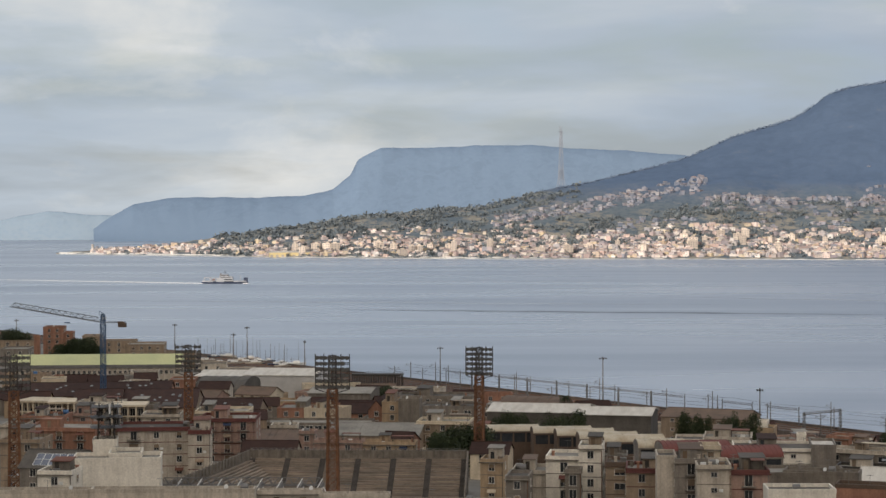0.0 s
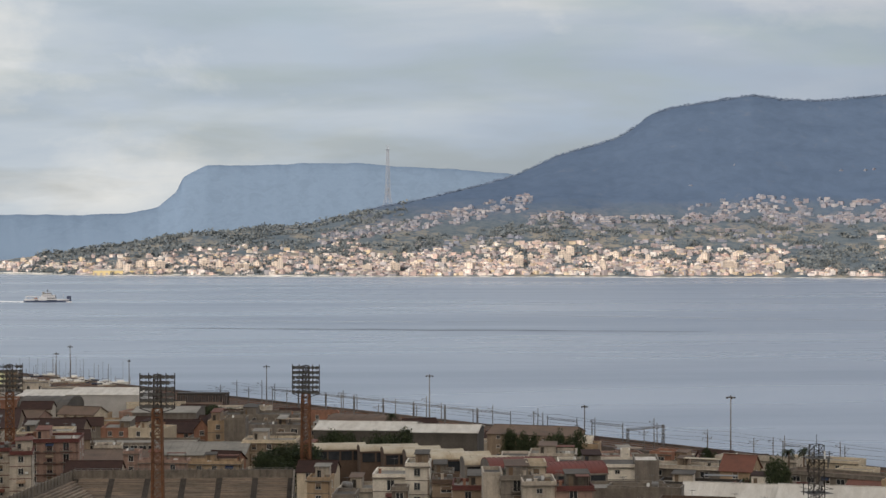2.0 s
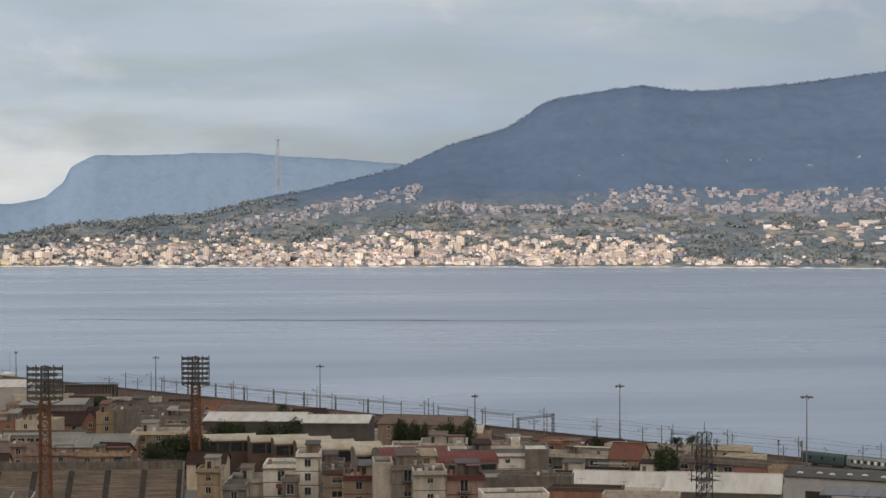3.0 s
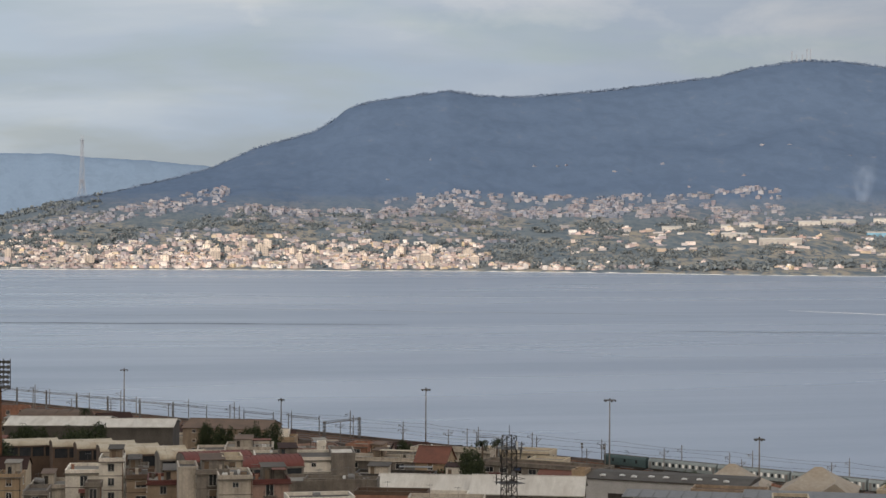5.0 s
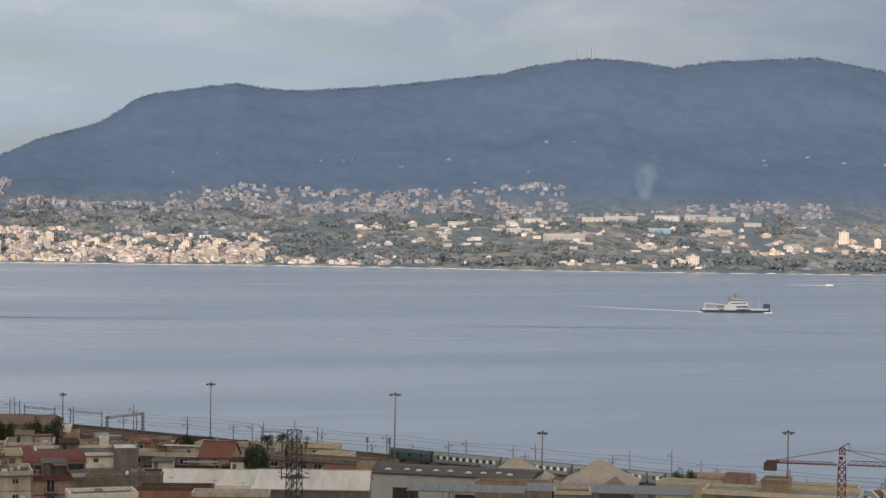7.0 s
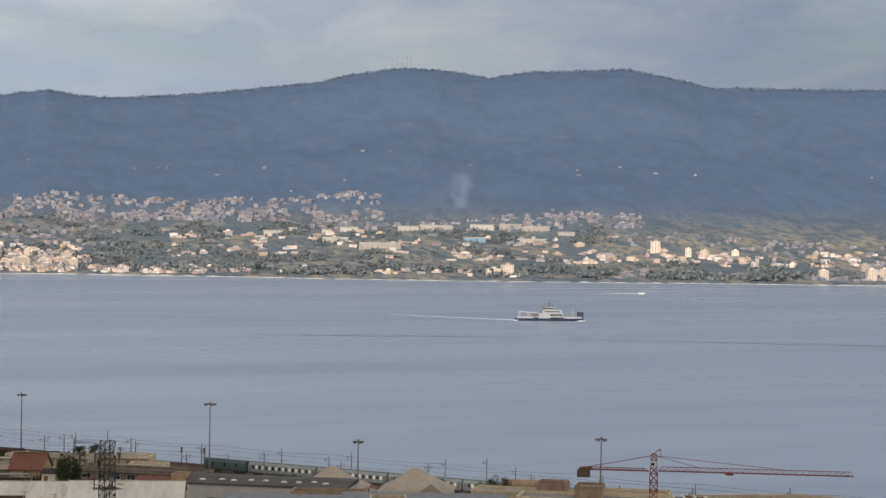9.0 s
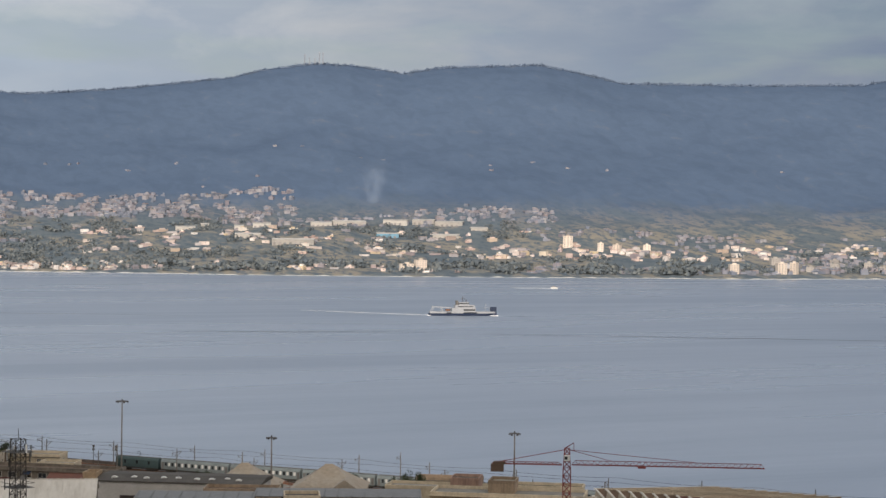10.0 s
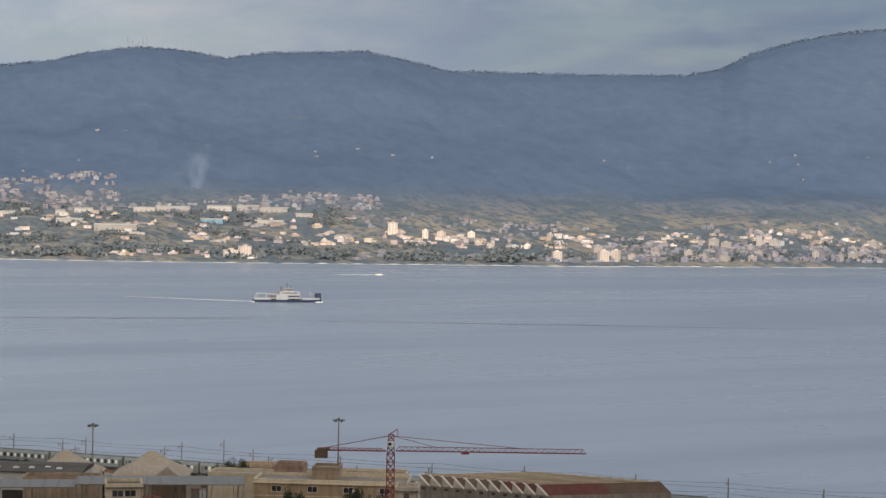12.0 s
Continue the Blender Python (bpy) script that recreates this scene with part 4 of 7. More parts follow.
RAIL_Z = 4.0
EMB = boxes((-1400, 620, 526, 552, -2.0, RAIL_Z - 0.3))
for v in EMB.verts:
    v.co.x, v.co.y = coast_xy(v.co.y, v.co.x)
bmesh.ops.recalc_face_normals(EMB, faces=EMB.faces[:])
tagged(link("railway_embankment", EMB, BALLAST), "dark rusty ballast bed of the shore railway", "railway", kind="structure")
SEAWALL = boxes((-1400, 620, 552, 552.6, -2.0, RAIL_Z + 0.6))
for v in SEAWALL.verts:
    v.co.x, v.co.y = coast_xy(v.co.y, v.co.x)
bmesh.ops.recalc_face_normals(SEAWALL, faces=SEAWALL.faces[:])
tagged(link("sea_wall", SEAWALL, WALL_STONE), "low sooty sea wall beside the tracks", "wall", kind="structure")
PARAPET = boxes((-600, -120, 524.6, 525.2, -2.0, RAIL_Z + 1.3))
for v in PARAPET.verts:
    v.co.x, v.co.y = coast_xy(v.co.y, v.co.x)
bmesh.ops.recalc_face_normals(PARAPET, faces=PARAPET.faces[:])
tagged(link("track_wall", PARAPET, WALL_STONE), "low sooty brown wall in front of the tracks", "wall", kind="structure")
for c in (529, 534, 539, 544, 549):
    for o in (-0.72, 0.72):
        a, b = coast_xy(c + o, -1350), coast_xy(c + o, 600)
        tagged(link("rail", bars([((*a, RAIL_Z - 0.22), (*b, RAIL_Z - 0.22))], 0.16), RUST), "long rusty steel rail on the ballast", "rail", "rails of the shore line", "structure")


def catenary_pole(c, s, h, arm=2.6, double=False):
    x, y = coast_xy(c, s)
    ob = thing("catenary_pole", x, y, RAIL_Z - 0.32, -53.13, "slim grey railway pole with a wire bracket", "railway pole", "catenary poles")
    bm = bmesh.new()
    bar(bm, (0, 0, 0), (0, 0, h), 0.3, sides=6, w2=0.2)
    part("post", bm, MAST_PAINT, ob)
    rows = [((0, 0, h - 1.2), (0, -arm, h - 1.0)), ((0, 0, h - 2.4), (0, -arm, h - 1.1)), ((0, -arm, h - 1.0), (0, -arm, h - 1.9))]
    if double:
        rows += [((0, 0, h - 1.2), (0, arm, h - 1.0)), ((0, 0, h - 2.4), (0, arm, h - 1.1))]
    part("bracket", bars(rows, 0.1), MAST_PAINT, ob)


def gantry(c0, c1, s, h, label="rusty steel lattice gantry spanning the tracks"):
    x, y = coast_xy(c0, s)
    ob = thing("railway_gantry", x, y, RAIL_Z - 0.32, 36.87, label, "gantry", "railway gantries")
    w = c1 - c0
    for xx in (0, w):
        bm = bmesh.new()
        lattice(bm, 0.8, 0.6, 0, h, 6, 0.14, 0.07)
        p = part("leg", bm, GALVANISED, ob)
        p.matrix_basis = pose(xx, 0, 0)
    bm = bmesh.new()
    jib_bars(bm, -0.5, w + 0.5, 0.7, 0.8, int(w / 1.1), 0.12, 0.07, h - 0.9)
    part("beam", bm, GALVANISED, ob)


def parallel_gantry(s0, s1, c, h):
    """A slender head-span carried along the line between two poles."""
    x, y = coast_xy(c, s0)
    ob = thing("railway_gantry", x, y, RAIL_Z - 0.32, -53.13, "slender grey steel gantry over the yard tracks", "gantry", "railway gantries")
    w = s1 - s0
    for xx in (0, w):
        bm = bmesh.new()
        bar(bm, (0, 0, 0), (0, 0, h + 0.9), 0.34, w2=0.24)
        part("leg", bm, GALVANISED, ob).matrix_basis = pose(xx, 0, 0)
    bm = bmesh.new()
    jib_bars(bm, 0, w, 0.5, 0.7, max(4, int(w / 2)), 0.1, 0.06, h - 0.5)
    part("beam", bm, GALVANISED, ob)


random.seed(11)
for i, s in enumerate(steps(-760, 520, 44)):
    catenary_pole(551, s + random.uniform(-3, 3), random.uniform(7.6, 9.6))
    if s < -150:
        catenary_pole(532, s + random.uniform(4, 14), random.uniform(7.0, 10.5), double=True)
    if s < -250 and i % 2:
        catenary_pole(542, s + random.uniform(-9, 9), random.uniform(7.5, 12.0))
for c, h in ((550.4, 7.6), (534.6, 7.0)):
    bm = bmesh.new()
    knots = steps(-760, 520, 30)
    for a, b in zip(knots, knots[1:]):
        wire(bm, (*coast_xy(c, a), RAIL_Z + h), (*coast_xy(c, b), RAIL_Z + h), 0.7)
        wire(bm, (*coast_xy(c, a), RAIL_Z + h - 1.5), (*coast_xy(c, b), RAIL_Z + h - 1.5), 0.1)
    tagged(link("overhead_wire", bm, DARK_STEEL), "thin dark overhead contact wire along the tracks", "wire", "overhead wires", "structure")


def coach(s, length, material, engine=False):
    x, y = coast_xy(544, s)
    ob = thing("train_engine" if engine else "train_coach", x, y, RAIL_Z - 0.14, -53.13, "teal-green electric engine standing on the shore track" if engine else "grey-green railway coach with a row of windows", "train", "" if engine else "coaches of the standing train")
    bm = bmesh.new()
    sec = [(-1.4, 1.0), (1.4, 1.0), (1.45, 2.0), (1.4, 3.4), (1.1, 4.0), (0.5, 4.25), (-0.5, 4.25), (-1.1, 4.0), (-1.4, 3.4), (-1.45, 2.0)]
    extrude_x(bm, sec, 0.25, length - 0.25)
    body = part("body", bm, material, ob)
    part("roof_strip", boxes((0.4, length - 0.4, -0.6, 0.6, 4.255, 4.4)), GALVANISED, body)
    part("underframe", boxes((0.6, length - 0.6, -1.1, 1.1, 0.55, 0.99)), DARK_STEEL, ob)
    for xx in (3.5, length - 3.5):
        part("bogie", boxes((xx - 1.6, xx + 1.6, -1.0, 1.0, 0.02, 0.54)), DARK_STEEL, ob)
    n = 3 if engine else 18
    for k in range(n):
        u = 1.6 + (length - 3.2) * (k + 0.5) / n
        part("window", boxes((u - 0.38, u + 0.38, -1.49, -1.40, 2.1, 3.2)), WHITE_PAINT if k % 2 and not engine else PANE, body)
    if not engine:
        for xx in (1.0, length - 1.0):
            part("door", boxes((xx - 0.4, xx + 0.4, -1.48, -1.40, 1.2, 3.2)), GALVANISED, body)
    else:
        part("pantograph", bars([((8, 0, 4.4), (9.4, 0, 5.2)), ((9.4, 0, 5.2), (8.2, 0, 5.9)), ((8.2, -0.8, 5.9), (8.2, 0.8, 5.9))], 0.1), DARK_STEEL, ob)


TRAIN_S = coast_s(209.43, 629.09)
coach(TRAIN_S, 17.0, TRAIN_TEAL, True)
for k in range(9):
    coach(TRAIN_S + 17.5 + k * 26.3, 26.0, TRAIN_SIDE)

# gantries and signals
for a, b in zip(steps(-722, -566, 8), steps(-722, -566, 8)[1:]):
    parallel_gantry(a, b - 0.6, 543, 7.4)
for a in (-552, -528):
    parallel_gantry(a, a + 16, 549, 6.4)
parallel_gantry(coast_s(173.25, 662.34), coast_s(179.88, 653.49), 536, 7.6)
gantry(530, 549, coast_s(136.94, 717.42), 8.2)


def signal(x, y, h):
    ob = thing("railway_signal", x, y, RAIL_Z - 0.32, -20, "black railway signal with round heads on a post", "signal", "railway signals")
    part("post", bars([((0, 0, 0), (0, 0, h))], 0.2), DARK_STEEL, ob)
    for zz in (h - 1.0, h):
        bm = bmesh.new()
        bar(bm, (0, 0.1, zz), (0, -0.15, zz), 0.62, sides=12)
        hd = part("signal_head", bm, DARK_STEEL, ob)
        bm = bmesh.new()
        bar(bm, (0, -0.15, zz), (0, -0.3, zz), 0.35, sides=10)
        part("lens", bm, GLASSY, hd)


signal(204.32, 640.90, 6.2)
signal(209.75, 633.67, 6.6)

# yard light masts
yard_mast(-1.43, 910.25, 20.91, 2.6, RAIL_Z - 0.3)
yard_mast(64.91, 810.13, 23.83, 2.8, RAIL_Z - 0.3)
yard_mast(157.74, 673.02, 26.35, 2.8, RAIL_Z - 0.3)
yard_mast(202.98, 607.69, 27.87, 3.6, RAIL_Z - 0.3)
yard_mast(223.91, 534.79, 22.96, 2.8)
yard_mast(265.65, 465.79, 29.57, 2.8)
yard_mast(-103.04, 1045.73, 22.09, 2.4, RAIL_Z - 0.3)
yard_mast(-112.37, 1066.49, 17.19, 2.4, RAIL_Z - 0.3)
yard_mast(-149.32, 1107.42, 19.96, 2.4, RAIL_Z - 0.3)
yard_mast(-272.39, 1271.51, 13.24, 2.4, RAIL_Z - 0.3)
yard_mast(117.19, 737.07, 17.61, 2.2, RAIL_Z - 0.3)
yard_mast(-70.63, 1014.18, 16.76, 1.2, RAIL_Z - 0.3)

# ---- the stadium ----
floodlight_tower(-68.61, 535.62, 49.39, 6.73, 7.65, 6, 6, 7)
floodlight_tower(-24.78, 444.31, 53.43, 7.69, 7.82, -4, 6, 8)
floodlight_tower(9.72, 539.91, 48.23, 7.34, 7.95, -10, 6, 7)
floodlight_tower(-95.97, 444.76, 53.62, 7.22, 8.25, 8, 6, 8)


def stand():
    """The open far-side terrace: concrete steps facing the terrace, aisles, and a back wall with railings."""
    x0, y0, zt, w = -48.14, 502.70, 23.20, 53.45
    ob = thing("stadium_stand", x0, y0, ground_height(x0, y0) - 3, -3, "weathered open concrete stadium terrace with stair aisles", "stadium stand")
    zt -= ground_height(x0, y0) - 3
    FOOTPRINTS.append((x0 + w / 2, y0 - 10, 48))
    n, run, rise = 26, 0.95, 0.42
    sect = [w * k / 6 for k in range(7)]
    for i in range(n):
        z1, y1 = zt - i * rise, -i * run
        for a, b in zip(sect, sect[1:]):
            r = part("terrace_step", boxes((a + 0.75, b - 0.75, y1 - run, y1 + 0.1, z1 - rise - 0.35, z1 - rise)), SEAT_ROW, ob)
            if i % 2 == 0:
                part("bench", boxes((a + 0.8, b - 0.8, y1 - run + 0.5, y1 + 0.05, z1 - rise + 0.004, z1 - rise + 0.16)), CONCRETE, r)
    for a in sect:
        bm = bmesh.new()
        for i in range(n * 2):
            z1, y1 = zt - i * rise / 2 - 0.3, -i * run / 2
            box(bm, a - 0.75, a + 0.75, y1 - run / 2, y1, z1 - rise / 2 - 0.5, z1 - rise / 2)
        part("stair_aisle", bm, AISLE, ob)
    part("back_wall", boxes((-0.5, w + 0.5, 0.1, 0.5, 0, zt + 1.6)), CONCRETE, ob)
    for k, a in enumerate(steps(-0.4, w + 0.3, 34)):
        part("buttress", boxes((a - 0.16, a + 0.16, -0.1, 0.099, zt - 0.4, zt + 2.0)), CONCRETE, ob)
    part("railing", bars([((-0.4, -0.1, zt + q), (w + 0.4, -0.1, zt + q)) for q in (1.75, 2.1)], 0.08), GALVANISED, ob)
    # the wing that bends towards the touchline
    for i in range(n):
        z1 = zt - 0.4 - i * rise
        s = part("terrace_step", boxes((0, 60, -i * run - run, -i * run + 0.1, z1 - rise - 0.35, z1 - rise)), SEAT_ROW, ob)
        s.matrix_basis = pose(-0.6, 0, 0, 0, 0, 261) @ Matrix.Scale(-1, 4, (0, 1, 0))
    bw = part("back_wall", boxes((0, 60, 0.1, 0.5, 0, zt + 1.6)), CONCRETE, ob)
    bw.matrix_basis = pose(-0.6, 0, 0, 0, 0, 261) @ Matrix.Scale(-1, 4, (0, 1, 0))
    for a in steps(0.5, 59.5, 24):
        q = part("buttress", boxes((a - 0.16, a + 0.16, -0.1, 0.099, zt - 0.4, zt + 2.0)), CONCRETE, ob)
        q.matrix_basis = bw.matrix_basis
    rw = part("end_wall", boxes((0, 0.4, -n * run, 0.4, 0, 1)), CONCRETE, ob)
    me = rw.data
    for v in me.vertices:
        if v.co.z > 0.5:
            v.co.z = zt + 1.6 + (v.co.y - 0.4) * rise / run
    rw.matrix_basis = pose(w + 0.6, 0, 0)


stand()

# ---- the old town below the stadium ----


def stand_truss():
    """The open steel trusses of the near-side stand roof."""
    x, y, z, w = -61.15, 427.65, 28.16, 35.64
    ob = thing("roof_truss", x, y, ground_height(x, y), -1, "grey steel roof trusses of the near stadium stand", "truss")
    h = z - ground_height(x, y)
    bm = bmesh.new()
    jib_bars(bm, 0, w, 1.2, 1.6, 16, 0.2, 0.14, h - 1.6)
    part("main_beam", bm, GALVANISED, ob)
    for xx in steps(0.5, w - 0.5, 8):
        t = bmesh.new()
        jib_bars(t, 0, 9, 0.6, 0.9, 7, 0.13, 0.09)
        q = part("cross_truss", t, GALVANISED, ob)
        q.matrix_basis = pose(xx, 0, h - 1.6, -9, 0, -90)
        part("strut", bars([((xx, 0, h - 1.6), (xx + 1.6, -5, h - 3.4)), ((xx, 0, h - 0.2), (xx - 1.4, -4, h - 2.6))], 0.16), WHITE_PAINT, ob)
    for xx in steps(1, w - 1, 4):
        part("column", bars([((xx, 0, 0), (xx, 0, h - 1.6))], 0.4), CONCRETE, ob)


stand_truss()
def long_factory(x, y, top, w, turn, depth):
    """Long works hall: two rows of small windows under a pale yellow-green roof."""
    base, h = site("factory_hall", x, y, top, w, turn, depth, "long grey works hall with a pale yellow-green roof", "building")
    e = h - 4.0
    part("wall", boxes((0, w, 0, depth, 0, e)), PALE, base)
    bm = bmesh.new()
    extrude_x(bm, [(-0.6, e), (depth + 0.6, e), (depth * 0.62, h), (depth * 0.5, h)], -0.5, w + 0.5)
    part("roof", bm, LIME_ROOF, base)
    part("fascia", boxes((-0.5, w + 0.5, -0.75, -0.6, e - 1.4, e + 0.1)), GALVANISED, base)
    for zz in (e - 4.2, e - 8.3):
        for xx in steps(1.5, w - 1.5, int(w / 2.4)):
            window(base, pose(xx, 0, zz), "small", 0.15)


long_factory(-198.38, 908.59, 17.53, 77.67, 3, 22)

# far edge of the town
flat_block(-220.62, 1098.06, 19.51, 11.09, 4, 14, "square orange apartment house at the harbour edge", ORANGE, pitch=4, group="houses at the harbour edge")
flat_block(-209.83, 1100.17, 16.53, 4.94, 4, 12, "low orange annex of a harbour house", ORANGE, pitch=4, clutter=0, group="houses at the harbour edge")
flat_block(-198.09, 1092.18, 15.0, 10.13, 4, 14, "tan harbour house with small dark windows", TAN, pitch=4, group="houses at the harbour edge")
flat_block(-184.20, 1074.32, 13.4, 18.13, 4, 14, "low tan harbour building with a flat roof", TAN, pitch=4, group="houses at the harbour edge")
flat_block(-166.15, 1046.90, 13.4, 19.16, 4, 20, "low brown harbour building with a flat roof", TAN, pitch=4, group="houses at the harbour edge")
flat_block(-234.58, 1054.22, 15.2, 18.32, 4, 20, "low brown-grey harbour building behind trees", TAN, pitch=4, group="houses at the harbour edge")
flat_block(-211.35, 1028.51, 19.42, 2.88, 4, 3, "narrow rusty brick chimney block", ORANGE, plain=True, clutter=0, name="chimney_block")
flat_block(-217.25, 976.12, 16.26, 13.68, 4, 20, "low grey-brown works building under trees", GREY, pitch=4, group="houses at the harbour edge")
flat_block(-141.71, 1010.11, 11.8, 15.66, 4, 14, "low tan quay building with a flat roof", TAN, pitch=4, group="houses at the harbour edge")
flat_block(-117.47, 952.79, 10.6, 13.45, 4, 16, "pale quay shed beside moored boats", PALE, pitch=4, group="houses at the harbour edge")
flat_block(-104.78, 924.08, 10.2, 16.97, 4, 14, "pale low quay shed with a flat roof", PALE, pitch=4, group="houses at the harbour edge")
flat_block(-86.62, 885.77, 11.6, 26.34, 2, 12, "low tan quay shed with a dark roof", TAN, pitch=4, group="houses at the harbour edge")

# white warehouse with a dark vaulted neighbour
gable_house(-83.11, 825.83, 17.68, 30.09, -8, 34, 1.8, "white steel warehouse with a low white roof", SHEET, WHITE_ROOF, kind="slot", windows=False, name="warehouse")
gable_house(-105.24, 843.46, 15.55, 21.33, -8, 32, 1.6, "grey warehouse under a wide white roof", GREY, WHITE_ROOF, windows=False, name="warehouse")
vault_hall(-99.51, 793.79, 17.05, 20.30, -8, 30, 4.5, "dark vaulted hall beside the white warehouse", FELT, FELT, windows=False, group="")
gable_house(-51.60, 758.25, 16.16, 23.90, -6, 26, 1.4, "low grey shed with a pale sheet roof", GREY, PALE_ROOF, windows=False, name="warehouse")

# brown-tiled roofs
gable_house(-160.80, 742.79, 19.22, 20.37, 6, 30, 4.0, "house row under a wide dark brown tile roof", TAN, BROWN_TILE, skylights=6, group="brown-tiled house rows")
gable_house(-138.52, 732.01, 20.35, 24.72, 4, 30, 4.0, "house row under a wide dark brown tile roof", TAN, BROWN_TILE, skylights=8, group="brown-tiled house rows")
gable_house(-114.07, 731.15, 20.98, 13.39, 4, 26, 3.6, "orange house row under a brown tile roof", ORANGE, BROWN_TILE, skylights=3, group="brown-tiled house rows")
gable_house(-111.10, 681.00, 22.23, 26.00, 2, 34, 5.0, "house row under a wide dark brown tile roof", TAN, BROWN_TILE, skylights=9, group="brown-tiled house rows")
gable_house(-126.08, 678.38, 22.91, 15.65, 4, 26, 4.6, "house row under a wide dark brown tile roof", TAN, BROWN_TILE, skylights=5, group="brown-tiled house rows")
gable_house(-79.63, 645.10, 22.81, 19.30, -2, 26, 4.4, "house under a dark brown tile roof with skylights", TAN, BROWN_TILE, skylights=5, group="brown-tiled house rows")
gable_house(-156.53, 702.78, 21.69, 6.30, 4, 24, 4.0, "house under a dark brown tile roof", TAN, BROWN_TILE, skylights=2, group="brown-tiled house rows")
flat_block(-109.02, 792.54, 17.19, 10.08, 2, 14, "orange house among brown roofs", ORANGE, pitch=3.4)
flat_block(-177.83, 841.41, 13.08, 18.47, 3, 16, "low orange house row among brown roofs", ORANGE, pitch=3.4)
flat_block(-128.78, 830.07, 14.87, 5.62, 3, 10, "low orange house among brown roofs", ORANGE, pitch=3.4)


def loggia_block(x, y, top, w, turn, depth, storeys, bays, label):
    """A cream block with deep open loggias between white posts."""
    base, h = site("apartment_house", x, y, top, w, turn, depth, label, "building", "loggia blocks")
    part("wall", boxes((0, w, 1.6, depth, 0, h - 0.6)), SHUTTER, base)
    part("roof", boxes((-0.3, w + 0.3, -0.2, depth + 0.2, h - 0.6, h)), CREAM, base)
    for k in range(1, storeys + 1):
        part("loggia_floor", boxes((0, w, 0, 1.6, h - 0.6 - k * 3.1, h - 0.3 - k * 3.1)), CREAM, base)
    for xx in steps(0.2, w - 0.2, bays):
        part("post", boxes((xx - 0.2, xx + 0.2, 0.0, 0.4, 0, h - 0.6)), CREAM, base)
    for k in range(storeys):
        for xx in steps(0.2, w - 0.2, bays)[:-1]:
            window(base, pose(xx + w / bays / 2, 1.6, h - 3.4 - k * 3.1), "tall", 0.3)


loggia_block(-134.42, 625.72, 25.45, 11.55, -14, 12, 3, 6, "cream block with dark open loggias")
loggia_block(-122.98, 619.92, 25.46, 7.97, 8, 12, 3, 4, "cream block with dark open loggias")
loggia_block(-107.80, 615.63, 24.79, 15.28, 3, 12, 2, 6, "cream block with dark open loggias and two roof huts")
flat_block(-111.83, 599.66, 24.04, 6.26, 2, 10, "pinkish house between cream blocks", PINK, pitch=3)

# apartment houses beside the stadium
flat_block(-114.71, 543.02, 26.17, 19.87, -4, 16, "orange apartment house with balconies and blue roof tanks", ORANGE, pitch=4.6, balconies=(1, 2), clutter=6, trim=ORANGE, hut=(3.5, 9, 1.6), name="apartment_house")
flat_block(-124.78, 586.88, 24.76, 12.53, -4, 12, "terracotta apartment house with a flat roof", ORANGE, pitch=4)
flat_block(-128.35, 575.87, 23.33, 6.65, -4, 12, "pale apartment house with a flat roof", PALE, pitch=4)
flat_block(-84.07, 513.16, 29.43, 19.84, 4, 14, "grey apartment house with a maroon cornice", PALE, pitch=4.4, trim=MAROON, clutter=5, balconies=(0, 3))
flat_block(-65.56, 510.81, 28.91, 5.62, 4, 12, "grey apartment house wing with brown shutters", PALE, pitch=3.2, trim=MAROON)
flat_block(-90.09, 593.20, 24.31, 11.41, 2, 12, "pale grey house with a roof terrace", PALE, pitch=3.4, clutter=4)
flat_block(-68.32, 555.82, 27.11, 15.78, 0, 16, "red-brown apartment house with long maroon balconies", PINK, pitch=4.4, trim=MAROON, balconies=(0, 1, 2, 3), rail=MAROON, clutter=4)
flat_block(-74.35, 595.38, 25.05, 16.06, 0, 14, "pale house with cream terraces", CREAM, pitch=4, clutter=3)
flat_block(-108.80, 488.02, 29.43, 9.86, -4, 12, "brown brick house behind the floodlight tower", TAN, pitch=3.4)


def solar_house():
    x, y, top, w = -91.80, 430.32, 33.53, 13.78
    ob = gable_house(x, y, top, w, -12, 11, 3.4, "grey pitched house with solar panels on its roof", GREY, FELT, rows=2)
    h = top - ob.matrix_basis.translation.z
    ang = math.degrees(math.atan2(3.4, 5.5))
    for r in range(2):
        for c in range(6):
            p = part("solar_panel", boxes((-0.8, 0.8, 0, 1.9, 0, 0.06)), SOLAR, ob)
            p.matrix_basis = pose(w * 0.26 + c * 1.75, 0.6 + r * 2.0 * math.cos(radians(ang)), h - 3.4 + 0.5 + r * 2.0 * math.sin(radians(ang)), ang, 0, 0)
            q = part("panel_frame", boxes((-0.86, 0.86, -0.07, 0.0, 0, 0.1), (-0.86, 0.86, 1.9, 1.97, 0, 0.1), (-0.87, -0.8, 0, 1.9, 0, 0.1), (0.8, 0.87, 0, 1.9, 0, 0.1)), WHITE_PAINT, p)


